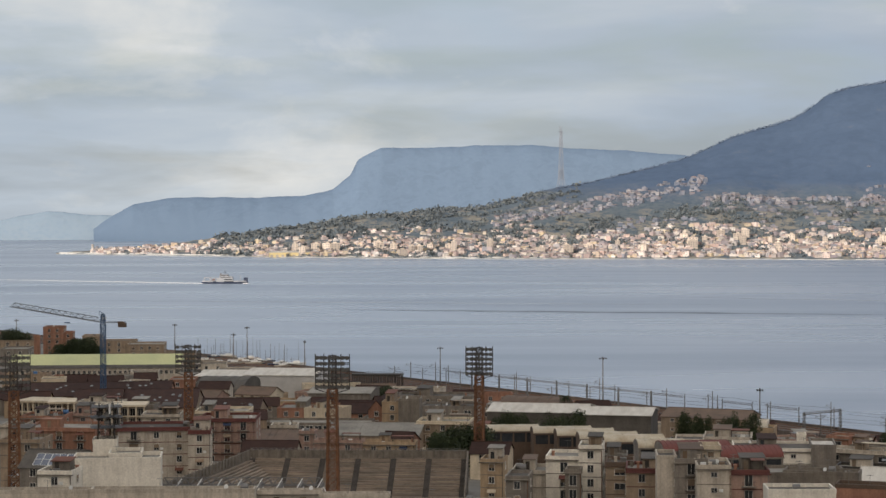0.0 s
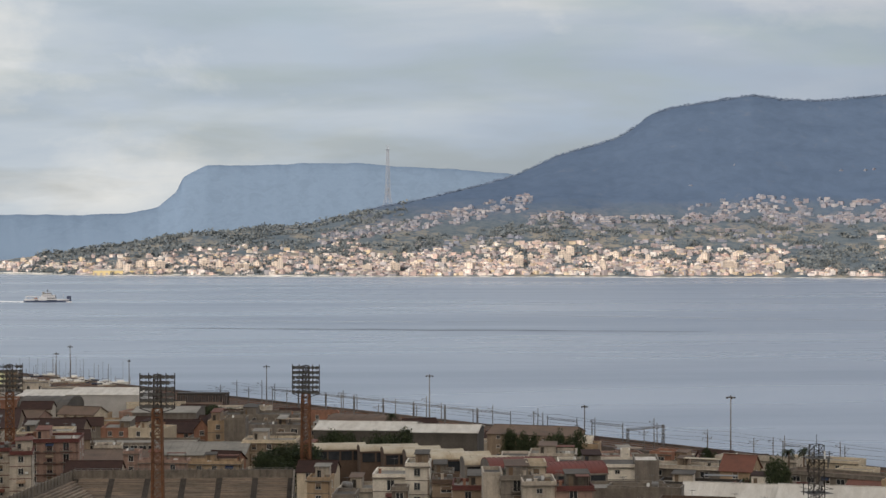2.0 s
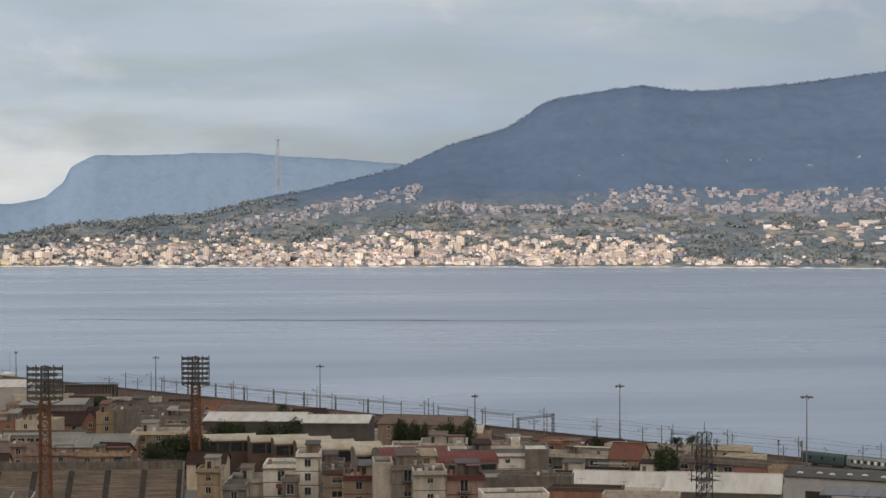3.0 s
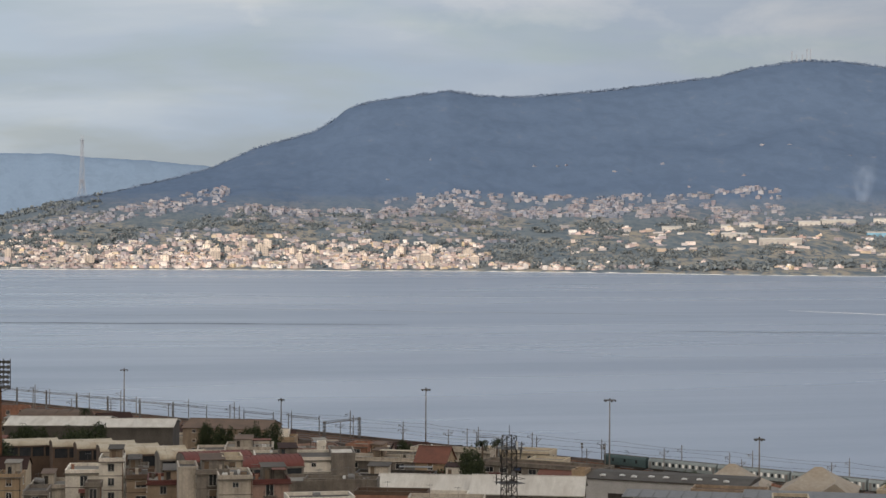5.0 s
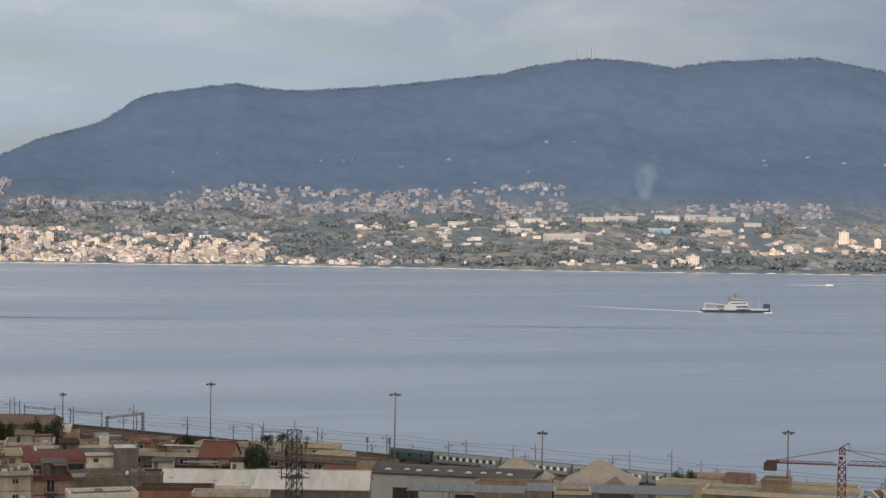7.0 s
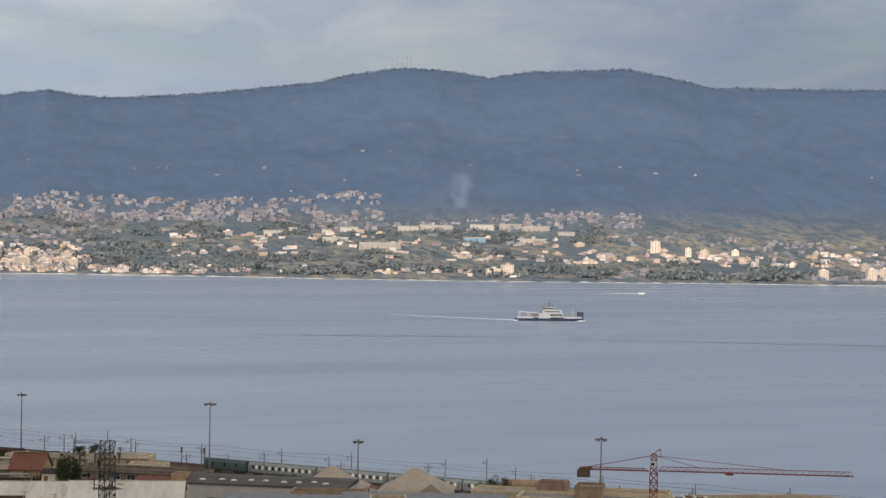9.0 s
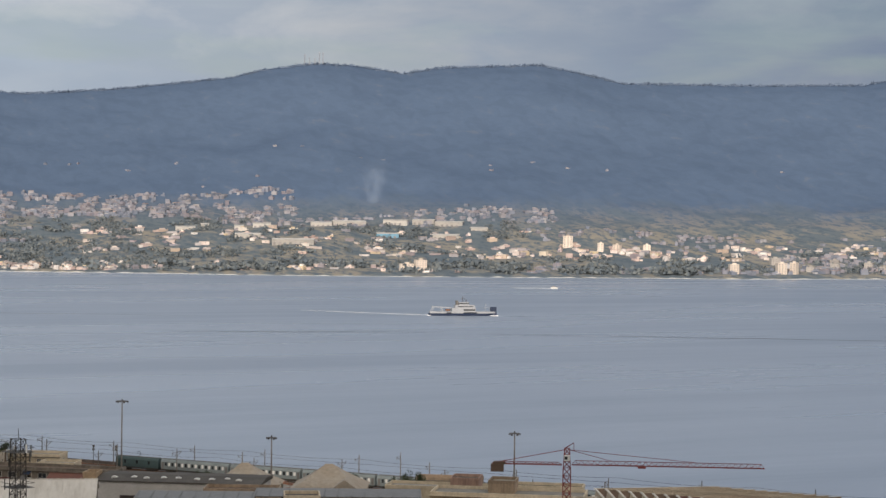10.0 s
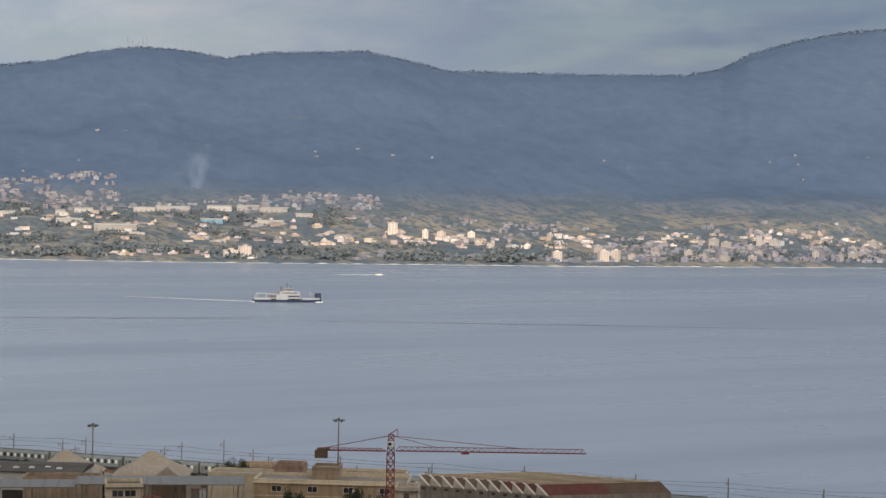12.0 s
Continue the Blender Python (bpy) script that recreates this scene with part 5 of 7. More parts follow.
solar_house()
flat_block(-81.08, 396.80, 33.95, 6.94, -6, 8, "small cream roof house with one dark window", WHITE, pitch=6, clutter=0, rows=1)
flat_block(-76.15, 407.95, 34.88, 17.91, 6, 10, "cream stuccoed block with blank walls", WHITE, plain=True, clutter=2)
flat_block(-69.27, 411.21, 35.61, 6.70, 6, 9, "raised cream roof block with blank walls", WHITE, plain=True, clutter=0)
flat_block(-73.64, 417.56, 37.68, 4.92, 6, 6, "cream stair tower carrying aerials", WHITE, plain=True, clutter=0, name="stair_tower")
flat_block(-86.41, 382.36, 32.10, 19.45, 2, 4, "pale flat roof terrace with vaulted skylights", PALE, plain=True, clutter=4)
flat_block(-67.53, 380.05, 32.59, 31.32, 0, 4, "long pale flat roof with a low parapet", PALE, plain=True, clutter=5)
flat_block(-36.07, 384.31, 31.65, 12.56, 0, 3, "small pale roof building with dark windows", PALE, pitch=5, rows=1, clutter=3)
flat_block(-24.00, 383.25, 31.11, 13.61, 0, 3, "pale roof building with a low parapet", PALE, plain=True, clutter=3)
flat_block(-10.46, 385.86, 29.37, 23.58, 0, 3, "pale flat roof with a parapet", PALE, plain=True, clutter=3)


def telecom_rack(x, y, z, h, w, label, group="telecom masts"):
    ob = thing("telecom_mast", x, y, z, 12, label, "telecom mast", group)
    bm = bmesh.new()
    lattice(bm, w, w * 0.8, 0, h, max(4, int(h / 1.6)), 0.16, 0.08)
    part("lattice_mast", bm, DARK_STEEL, ob)
    rnd = random.Random(int(h * 10))
    for k in range(9):
        q = math.tau * k / 9
        r = w * 0.95
        zz = h * rnd.uniform(0.55, 0.98) - 1.8
        a = part("panel_aerial", boxes((-0.16, 0.16, -0.1, 0.1, 0, rnd.uniform(1.6, 2.5))), random.choice((WHITE_PAINT, GALVANISED, DARK_STEEL)), ob)
        a.matrix_basis = pose(r * math.cos(q), r * math.sin(q), zz, 0, 0, math.degrees(q) + 90)
        part("bracket", bars([((0, 0.1, 0.4), (0, w * 0.5, 0.4)), ((0, 0.1, 1.2), (0, w * 0.5, 1.2))], 0.07), DARK_STEEL, a)
    for zz in (h * 0.35, h * 0.62, h * 0.9):
        part("platform", boxes((-w * 0.9, w * 0.9, -w * 0.9, w * 0.9, zz - 0.06, zz), (-w * 0.9, w * 0.9, -w * 0.9, -w * 0.86, zz + 0.9, zz + 0.98), (-w * 0.9, -w * 0.86, -w * 0.9, w * 0.9, zz + 0.9, zz + 0.98), (w * 0.86, w * 0.9, -w * 0.9, w * 0.9, zz + 0.9, zz + 0.98)), DARK_STEEL, ob)
    for k in range(2):
        bm = bmesh.new()
        bar(bm, (0, -w * 0.6, h * (0.5 + 0.2 * k)), (0, -w * 0.6 - 0.3, h * (0.5 + 0.2 * k)), 0.2, sides=12, w2=0.8)
        part("dish", bm, GALVANISED, ob)
    part("rod", bars([((0, 0, h - 0.4), (0, 0, h + 2.2))], 0.1), DARK_STEEL, ob)
    return ob


telecom_rack(-71.38, 420.99, 37.14, 8.0, 3.6, "cluttered rooftop telecom rack with grey and white panels")
TX, TY = 116.13, 416.10
telecom_rack(TX, TY, ground_height(TX, TY), 39.16 - ground_height(TX, TY), 2.9, "dark lattice telecom mast with panel aerials")

# crane over the works hall
tower_crane(-121.25, 709.72, 44.92, 47.95, 166, 36.0, 8.4, "blue tower crane with a pale lattice jib", CRANE_BLUE, CRANE_GREY, BRICK_ROOF, tie=False, luff=8.5, stout=1.9)

# between the stadium and the shed rows
flat_block(-59.52, 637.23, 17.01, 36.19, -4, 14, "long low building with a dark glazed upper storey", GREY, kind="wide", pitch=2.6, shut=0.0, rows=1, trim=CONCRETE, clutter=4, first=1.0)
flat_block(-57.56, 687.59, 16.54, 21.60, -4, 18, "long orange-brown house row with small windows", ORANGE, pitch=3.6, clutter=4)
flat_block(-68.26, 726.80, 15.03, 17.87, -4, 12, "tan house with an ochre upper storey", OCHRE, pitch=3.4, clutter=3)
gable_house(-36.16, 689.05, 17.50, 14.93, -4, 16, 3.2, "terracotta house with a pitched roof", ORANGE, BROWN_TILE)
gable_house(-24.68, 654.53, 22.44, 5.25, -6, 22, 3.5, "narrow brick house with a steep gable", ORANGE, BROWN_TILE, along=False)
flat_block(-20.08, 649.69, 22.35, 6.69, -6, 16, "ochre house with two dark windows", OCHRE, pitch=3.4)
flat_block(-14.50, 639.84, 24.22, 6.77, -6, 8, "grey concrete water tower block", CONCRETE, plain=True, clutter=1)
flat_block(-17.33, 719.79, 17.61, 27.80, -8, 14, "low concrete house row with a flat roof", CONCRETE, pitch=4, clutter=6)
flat_block(-8.22, 674.95, 18.45, 19.88, -8, 14, "grey house row with white window frames", GREY, kind="wide", pitch=4, clutter=4)
flat_block(-8.17, 599.94, 21.46, 15.97, -8, 12, "low brown building with a cream roof edge", TAN, pitch=4, trim=CREAM, clutter=2)
gable_house(-35.12, 588.95, 20.74, 27.78, -6, 30, 2.4, "wide low shed with a grey sheet roof", TAN, PALE_ROOF, windows=False, ribs=1.6, name="shed")
gable_house(-54.61, 577.42, 20.29, 21.23, -6, 24, 2.0, "low shed with a brown-grey sheet roof", TAN, BRICK_ROOF, windows=False, ribs=1.6, name="shed")
flat_block(-40.60, 558.53, 23.23, 4.34, -6, 6, "small pink house beside grey sheds", PINK, pitch=3)
flat_block(-35.38, 543.85, 22.41, 13.10, -6, 6, "low pink wall building behind the stand", PINK, pitch=4, clutter=0, rows=1)
flat_block(-22.44, 544.54, 21.83, 14.79, -6, 6, "low ochre building behind the stand", OCHRE, pitch=4, clutter=0, rows=1)
flat_block(8.84, 479.92, 25.37, 5.51, -10, 8, "small ochre house behind the stand corner", OCHRE, pitch=3.2)

# the viaduct-like pier by the water
def pier():
    x, y = -41.44, 899.05
    ob = thing("loading_pier", x, y, 0.0, -6, "dark railway loading pier on many posts", "pier")
    w = 22.95
    z = 10.04
    part("deck", boxes((0, w, 0, 6, z - 0.8, z)), DARK_STEEL, ob)
    for xx in steps(0.4, w - 0.4, 14):
        part("post", bars([((xx, 0.4, -1), (xx, 0.4, z - 0.8))], 0.45), DARK_STEEL, ob)
        part("post", bars([((xx, 5.6, -1), (xx, 5.6, z - 0.8))], 0.45), DARK_STEEL, ob)
    part("railing", bars([((0, 0.1, z + 1), (w, 0.1, z + 1))] + [((q, 0.1, z), (q, 0.1, z + 1)) for q in steps(0, w, 24)], 0.12), DARK_STEEL, ob)


pier()


# moored sailing boats by the quay
def moored_boat(x, y, size, hull):
    ob = thing("moored_boat", x, y, ground_height(x, y), random.uniform(-30, 30), "small laid-up boat with a bare mast on the quay", "boat", "moored boats")
    bm = bmesh.new()
    L, W = size, size * 0.16
    deck = [(-L / 2, -W * 0.8), (L * 0.2, -W), (L / 2, 0), (L * 0.2, W), (-L / 2, W * 0.8)]
    a = [bm.verts.new((p * 0.9, q * 0.6, 0)) for p, q in deck]
    b = [bm.verts.new((p, q, size * 0.13)) for p, q in deck]
    for i in range(5):
        j = (i + 1) % 5
        bm.faces.new((a[i], a[j], b[j], b[i]))
    bm.faces.new(b)
    bm.faces.new(a[::-1])
    part("hull", bm, hull, ob)
    part("cabin", boxes((-L * 0.2, L * 0.15, -W * 0.5, W * 0.5, size * 0.13, size * 0.22)), WHITE_PAINT, ob)
    part("mast", bars([((0.1 * L, 0, size * 0.13), (0.1 * L, 0, size * 1.2)), ((0.1 * L, 0, size * 0.3), (-0.35 * L, 0, size * 0.3))], 0.14), GALVANISED, ob)


random.seed(21)
for k in range(36):
    bx, by = polar(-7.0 + 0.085 * k + random.uniform(-0.1, 0.1), random.uniform(1020, 1110))
    moored_boat(bx, by, random.uniform(7, 11), random.choice((WHITE_PAINT, PALE, GREY, NAVY)))

# ---- sheds and houses between stadium and railway ----
# dark FELT walls stand in for the shade inside the sheds' open sides
gable_house(14.34, 654.84, 20.23, 32.39, -12, 25, 1.8, "long market shed under a white corrugated roof", FELT, WHITE_ROOF, windows=False, ribs=2.4, name="shed")
gable_house(41.65, 598.55, 24.86, 20.73, -12, 20, 1.6, "market shed under a white corrugated roof", FELT, WHITE_ROOF, windows=False, ribs=2.4, name="shed")
vault_hall(19.98, 739.73, 14.51, 22.99, -20, 22, 4.0, "low hall with a brown vaulted roof", TAN, BRICK_ROOF, windows=False, group="")
vault_hall(12.24, 559.87, 24.18, 14.95, 4, 8, 1.5, "grey hall under a stained cream barrel vault", BRICK_ROOF, CREAM_ROOF)
vault_hall(24.85, 550.44, 24.73, 16.53, 4, 8, 1.5, "grey hall under a stained cream barrel vault", BRICK_ROOF, CREAM_ROOF)
vault_hall(30.88, 541.12, 25.15, 15.92, 4, 8, 1.5, "grey hall under a stained cream barrel vault", BRICK_ROOF, CREAM_ROOF)
vault_hall(35.77, 522.78, 26.33, 15.66, 4, 8, 1.5, "grey hall under a stained cream barrel vault", BRICK_ROOF, CREAM_ROOF)
vault_hall(40.89, 505.35, 27.62, 15.69, 4, 8, 1.5, "grey hall under a stained cream barrel vault", BRICK_ROOF, CREAM_ROOF)
vault_hall(47.77, 487.67, 28.56, 11.82, 4, 8, 1.7, "grey hall under a ribbed cream barrel vault", GREY, CREAM_ROOF, bays=6)
vault_hall(52.83, 477.08, 29.13, 16.81, 6, 11, 2.1, "hall under a faded red barrel vault", GREY, RED_ROOF, bays=14, group="red-vaulted halls")
vault_hall(62.81, 463.77, 29.52, 16.96, 6, 11, 2.2, "hall under a faded red barrel vault", GREY, RED_ROOF, bays=14, group="red-vaulted halls")

flat_block(22.57, 439.42, 31.15, 7.99, -8, 12, "white modern house with narrow dark windows", WHITE, kind="tall", pitch=5, clutter=1)
flat_block(29.58, 436.00, 33.92, 5.19, -8, 9, "white stair tower of a modern house", WHITE, kind="small", pitch=6, clutter=0)
flat_block(26.19, 429.20, 29.62, 3.41, -8, 5, "glazed balcony bay of the white house", CONCRETE, kind="tall", pitch=2.4, clutter=0)
flat_block(15.13, 444.74, 27.33, 7.98, -8, 12, "grey apartment house with small windows", PALE, pitch=3.4, clutter=3)
flat_block(13.40, 429.79, 28.12, 4.90, -8, 10, "low grey house with a roof terrace", GREY, pitch=3.4, clutter=2)
flat_block(35.38, 443.59, 30.71, 5.52, -6, 10, "brown-grey house with glazed verandas", CONCRETE, kind="wide", pitch=3.2, clutter=2)
flat_block(34.92, 428.58, 31.14, 6.06, -6, 10, "brown-grey house with a broad eave", TAN, kind="wide", pitch=3.6, trim=BRICK_ROOF, clutter=1)
flat_block(38.35, 418.25, 31.17, 6.62, -6, 12, "tan house with a red roof edge", TAN, pitch=3.4, trim=MAROON, clutter=1)
flat_block(43.54, 405.67, 35.48, 3.90, -4, 10, "tall pale blank stair tower with a notched top", PALE, plain=True, clutter=0)
flat_block(46.83, 402.28, 35.21, 6.47, -4, 12, "grey apartment house with dark loggias", GREY, kind="wide", pitch=2.8, shut=0.1, clutter=2, balconies=(0, 1))
flat_block(52.79, 408.60, 37.06, 4.15, -4, 7, "cream stair hut with one dark door", CREAM, kind="small", pitch=6, rows=1, clutter=0)
flat_block(49.60, 411.02, 35.72, 4.06, -4, 5, "glazed roof room of an apartment house", GREY, kind="wide", pitch=2.6, rows=1, clutter=1)
flat_block(50.33, 394.80, 34.93, 6.68, -4, 12, "grey apartment house with a blank side wall", PALE, kind="slot", pitch=6, clutter=2, rows=2)
flat_block(56.56, 395.98, 33.74, 8.28, -2, 10, "orange apartment house with wide white-framed windows", PINK, kind="wide", pitch=3.0, shut=0.0, trim=MAROON, balconies=(0, 2), clutter=2)
flat_block(67.53, 424.66, 29.37, 18.48, -4, 12, "grey windowless block with a felt roof", CONCRETE, plain=True, clutter=4)
flat_block(62.04, 379.97, 32.18, 12.88, -2, 8, "low wall building with a white roof edge", WHITE, plain=True, clutter=1)
flat_block(72.35, 494.74, 25.94, 20.09, -6, 16, "white shed with a long dark roof slit", WHITE, kind="slot", pitch=7, clutter=1, rows=1)
flat_block(90.89, 491.67, 27.10, 6.04, -8, 14, "grey box-shaped building with a white roof", GREY, plain=True, roof=WHITE_ROOF, clutter=0)
flat_block(64.75, 556.24, 20.94, 7.83, -8, 12, "pale low roof building beside trees", PALE, plain=True, clutter=0)
flat_block(73.82, 565.20, 20.49, 13.49, -10, 14, "pale grey low building with a flat roof", PALE, kind="slot", pitch=5, clutter=3, rows=1)
flat_block(100.63, 566.13, 21.11, 2.53, -8, 5, "small white box-shaped yard hut beside dark trees", WHITE, plain=True, clutter=0)
flat_block(93.40, 592.69, 19.91, 4.85, -16, 9, "ochre cabin with a blank wall", OCHRE, plain=True, clutter=0)
flat_block(94.50, 598.59, 21.28, 2.87, -16, 5, "small white block on an ochre cabin", WHITE, plain=True, clutter=0)
gable_house(71.73, 656.09, 18.80, 28.65, -24, 18, 2.4, "long low depot under a rusty brown roof", TAN, BRICK_ROOF, kind="slot", pitch=5, name="depot")
flat_block(105.79, 549.92, 22.54, 6.42, -32, 8, "small brick yard building with two openings", ORANGE, kind="wide", pitch=4, rows=1, clutter=0)
flat_block(90.31, 512.10, 24.06, 27.17, -26, 8, "long low grey yard building with a pale roof edge", GREY, kind="wide", pitch=5, rows=1, trim=PALE, clutter=4)
flat_block(107.35, 549.61, 20.32, 17.43, -30, 7, "low grey works building with a flat roof", CONCRETE, kind="wide", pitch=5, rows=1, clutter=2)
flat_block(132.47, 585.19, 16.95, 25.52, -36, 7, "low pale depot with a flat roof", PALE, kind="slot", pitch=6, rows=1, clutter=2)
gable_house(111.50, 487.41, 28.48, 7.98, -30, 9, 3.6, "yellow house under a hipped red tile roof", OCHRE, RED_TILE)
flat_block(90.79, 461.15, 25.83, 18.77, -20, 8, "low building with dark blue canopies", GREY, kind="wide", pitch=4, rows=1, trim=DARK_STEEL, clutter=2)
flat_block(107.45, 457.55, 25.45, 17.06, -22, 8, "long low white building with a maroon roof edge", WHITE, kind="wide", pitch=4, rows=1, trim=MAROON, clutter=2)
gable_house(91.55, 440.59, 27.28, 22.18, -20, 18, 3.2, "long shed under a white corrugated roof", GREY, WHITE_ROOF, windows=False, ribs=1.2, name="shed")
gable_house(111.19, 430.89, 27.77, 25.26, -20, 18, 3.2, "long shed under a weathered white sheet roof", GREY, WHITE_ROOF, windows=False, ribs=1.2, name="shed")
flat_block(79.22, 402.27, 30.02, 15.15, -18, 6, "brown-orange building with a broad eave", ORANGE, plain=True, trim=BRICK_ROOF, clutter=2)
flat_block(72.66, 425.85, 29.70, 15.96, -18, 6, "grey block with a felt roof", CONCRETE, plain=True, clutter=3)
flat_block(87.83, 390.24, 30.17, 15.35, -18, 6, "brown-orange building with a pale roof slab", ORANGE, plain=True, trim=PALE, clutter=2)
flat_block(93.31, 401.30, 29.18, 9.38, -18, 6, "low vehicle shelter with a flat white roof", WHITE, plain=True, clutter=0)
flat_block(152.32, 580.34, 16.54, 22.06, -32, 9, "long beige depot with a flat pale roof", CREAM, kind="slot", pitch=8, rows=1, clutter=0, roof=PALE_ROOF)
flat_block(158.45, 547.53, 17.28, 10.37, -32, 8, "low beige yard building beside the tracks", CREAM, plain=True, clutter=0)
flat_block(137.11, 522.30, 20.36, 36.24, -40, 8, "long grey-brown depot with many openings", CONCRETE, kind="wide", pitch=4, rows=1, clutter=2, roof=BRICK_ROOF)
gable_house(143.46, 489.41, 21.15, 11.94, -32, 12, 2.0, "low house under a rusty red roof", TAN, RED_TILE, windows=False)
flat_block(149.46, 477.14, 23.27, 3.36, -32, 6, "ochre gable wall beside the grey hall", OCHRE, plain=True, clutter=0)


def grey_hall():
    x, y, top, w = 151.96, 474.25, 22.4, 41.0
    base, h = site("warehouse", x, y, top, w, -34, 14, "grey concrete hall with a dark roof and white roof vents", "building")
    part("wall", boxes((0, w, 0, 14, 0, h - 1.1)), SHEET, base)
    bm = bmesh.new()
    extrude_x(bm, [(-0.4, h - 1.1), (14.4, h - 1.1), (14.4, h - 0.3), (7, h), (-0.4, h - 0.85)], -0.4, w + 0.4)
    rf = part("roof", bm, FELT, base)
    random.seed(31)
    for k in range(9):
        v = part("roof_vent", boxes((-0.7, 0.7, -0.4, 0.4, 0, 0.22), (-0.4, 0.4, -0.25, 0.25, 0.22, 0.4)), WHITE_PAINT, rf)
        v.matrix_basis = pose(w * (0.12 + 0.095 * k) + random.uniform(-1, 1), 3.5 + random.uniform(-1, 1), h - 0.45, 6, 0, 0)
    part("gate", boxes((6, 12.5, -0.05, 0, 0, h - 4.4)), DARK_STEEL, base)
    part("gate", boxes((22, 27, -0.05, 0, 0, h - 5.4)), DARK_STEEL, base)
    for k in range(5):
        window(base, pose(29 + 2.3 * k, 0, h - 5.0), "wide", 0)


grey_hall()


def marquee(x, y, top, w, turn, depth, label):
    """A large canvas hall: long ridge, sagging hipped slopes, low side walls and a gabled porch."""
    z = ground_height(x, y)
    h = top - z
    FOOTPRINTS.append((x + w / 2, y, w / 2))
    ob = thing("marquee", x, y, z, turn, label, "marquee", "canvas halls")
    e = h - 5.89
    bm = bmesh.new()
    q = [bm.verts.new(v) for v in ((0, 0, e), (w, 0, e), (w, depth, e), (0, depth, e), (w * 0.44, depth * 0.5, h), (w * 0.54, depth * 0.5, h))]
    for f in ((0, 1, 5, 4), (1, 2, 5), (2, 3, 4, 5), (3, 0, 4), (3, 2, 1, 0)):
        bm.faces.new([q[k] for k in f])
    # the canvas sags a little between ridge and eaves
    bmesh.ops.subdivide_edges(bm, edges=bm.edges[:], cuts=3, use_grid_fill=True)
    for v in bm.verts:
        k = (v.co.z - e) / (h - e)
        v.co.z -= 0.35 * 4 * k * (1 - k)
    part("canvas_roof", bm, TENT, ob)
    part("side_wall", boxes((0.5, w - 0.5, 0.5, depth - 0.5, 0, e - 0.15)), TENT, ob)
    pw = w * 0.5
    bm = bmesh.new()
    extrude_y(bm, [(w * 0.5, e - 0.3), (w * 0.5 + pw, e - 0.3), (w * 0.5 + pw / 2, e + (h - e) * 0.55), (w * 0.5 + pw / 2 - 0.01, e + (h - e) * 0.55)], -2.0, depth * 0.3)
    part("porch_roof", bm, TENT, ob)
    part("porch_front", boxes((w * 0.55, w * 0.95, -1.8, -1.6, 0, e - 0.3)), BRICK_ROOF, ob)
    for xx in (0.4, w * 0.33, w * 0.66, w - 0.4):
        part("pole", bars([((xx, 0.3, 0), (xx, 0.3, e))], 0.2), GALVANISED, ob)


marquee(188.3, 495.4, 20.75, 19.05, -30, 20, "dusty beige canvas hall with a pointed roof")
marquee(202.8, 473.3, 22.3, 19.84, -30, 20, "dusty beige canvas hall with rust-stained slopes")


def car_canopy(x, y, top, w, turn, depth, label):
    """A thin flat sheet canopy on slanting posts over parked cars."""
    z = ground_height(x, y)
    h = top - z
    FOOTPRINTS.append((x + w / 2, y, w / 2))
    ob = thing("parking_canopy", x, y, z, turn, label, "canopy", "parking canopies")
    bm = bmesh.new()
    extrude_x(bm, [(0, h - 0.5), (depth, h - 0.15), (depth, h), (0, h - 0.3)], 0, w)
    r = part("roof_sheet", bm, GALVANISED, ob)
    for xx in steps(0.5, w - 0.5, int(w / 3)):
        part("rib", boxes((xx - 0.03, xx + 0.03, 0, depth, h - 0.12, h + 0.02)), GALVANISED, r)
    for xx in steps(1.5, w - 1.5, max(2, int(w / 7))):
        part("post", bars([((xx, depth * 0.4, 0), (xx, depth * 0.4, h - 0.5))], 0.24), GALVANISED, ob)
        part("strut", bars([((xx, depth * 0.4, 1.2), (xx - 1.2, 0.8, h - 0.5)), ((xx, depth * 0.4, 1.2), (xx + 1.2, 0.8, h - 0.5))], 0.14), GALVANISED, ob)


car_canopy(139.31, 408.92, 26.59, 25.67, -26, 10, "grey sheet parking canopy on slanting posts")
car_canopy(172.00, 421.24, 23.68, 38.34, -26, 12, "grey sheet parking canopy on straight posts")
flat_block(170.40, 448.74, 21.75, 17.95, -28, 8, "low building with a rounded brown roof edge", TAN, plain=True, roof=BRICK_ROOF, clutter=0)
flat_block(166.76, 390.92, 27.68, 7.66, -22, 8, "small beige gatehouse with dark windows", CREAM, kind="wide", pitch=2.6, shut=0, rows=1, clutter=1)


def parked_car(x, y, turn, paint):
    ob = thing("parked_car", x, y, ground_height(x, y), turn, "small parked car in the town lot", "car", "parked cars")
    bm = bmesh.new()
    extrude_y(bm, [(-2.0, 0.35), (2.0, 0.35), (2.05, 0.8), (1.1, 0.95), (0.6, 1.42), (-0.9, 1.45), (-1.6, 0.98), (-2.05, 0.85)], -0.85, 0.85)
    body = part("body", bm, paint, ob)
    part("window", boxes((-0.85, 0.55, -0.87, -0.86, 0.98, 1.36)), PANE, body)
    for xx in (-1.25, 1.25):
        for yy in (-0.8, 0.8):
            bm = bmesh.new()
            bar(bm, (xx, yy - 0.1, 0.32), (xx, yy + 0.1, 0.32), 0.86, sides=12)
            part("wheel", bm, DARK_STEEL, ob)


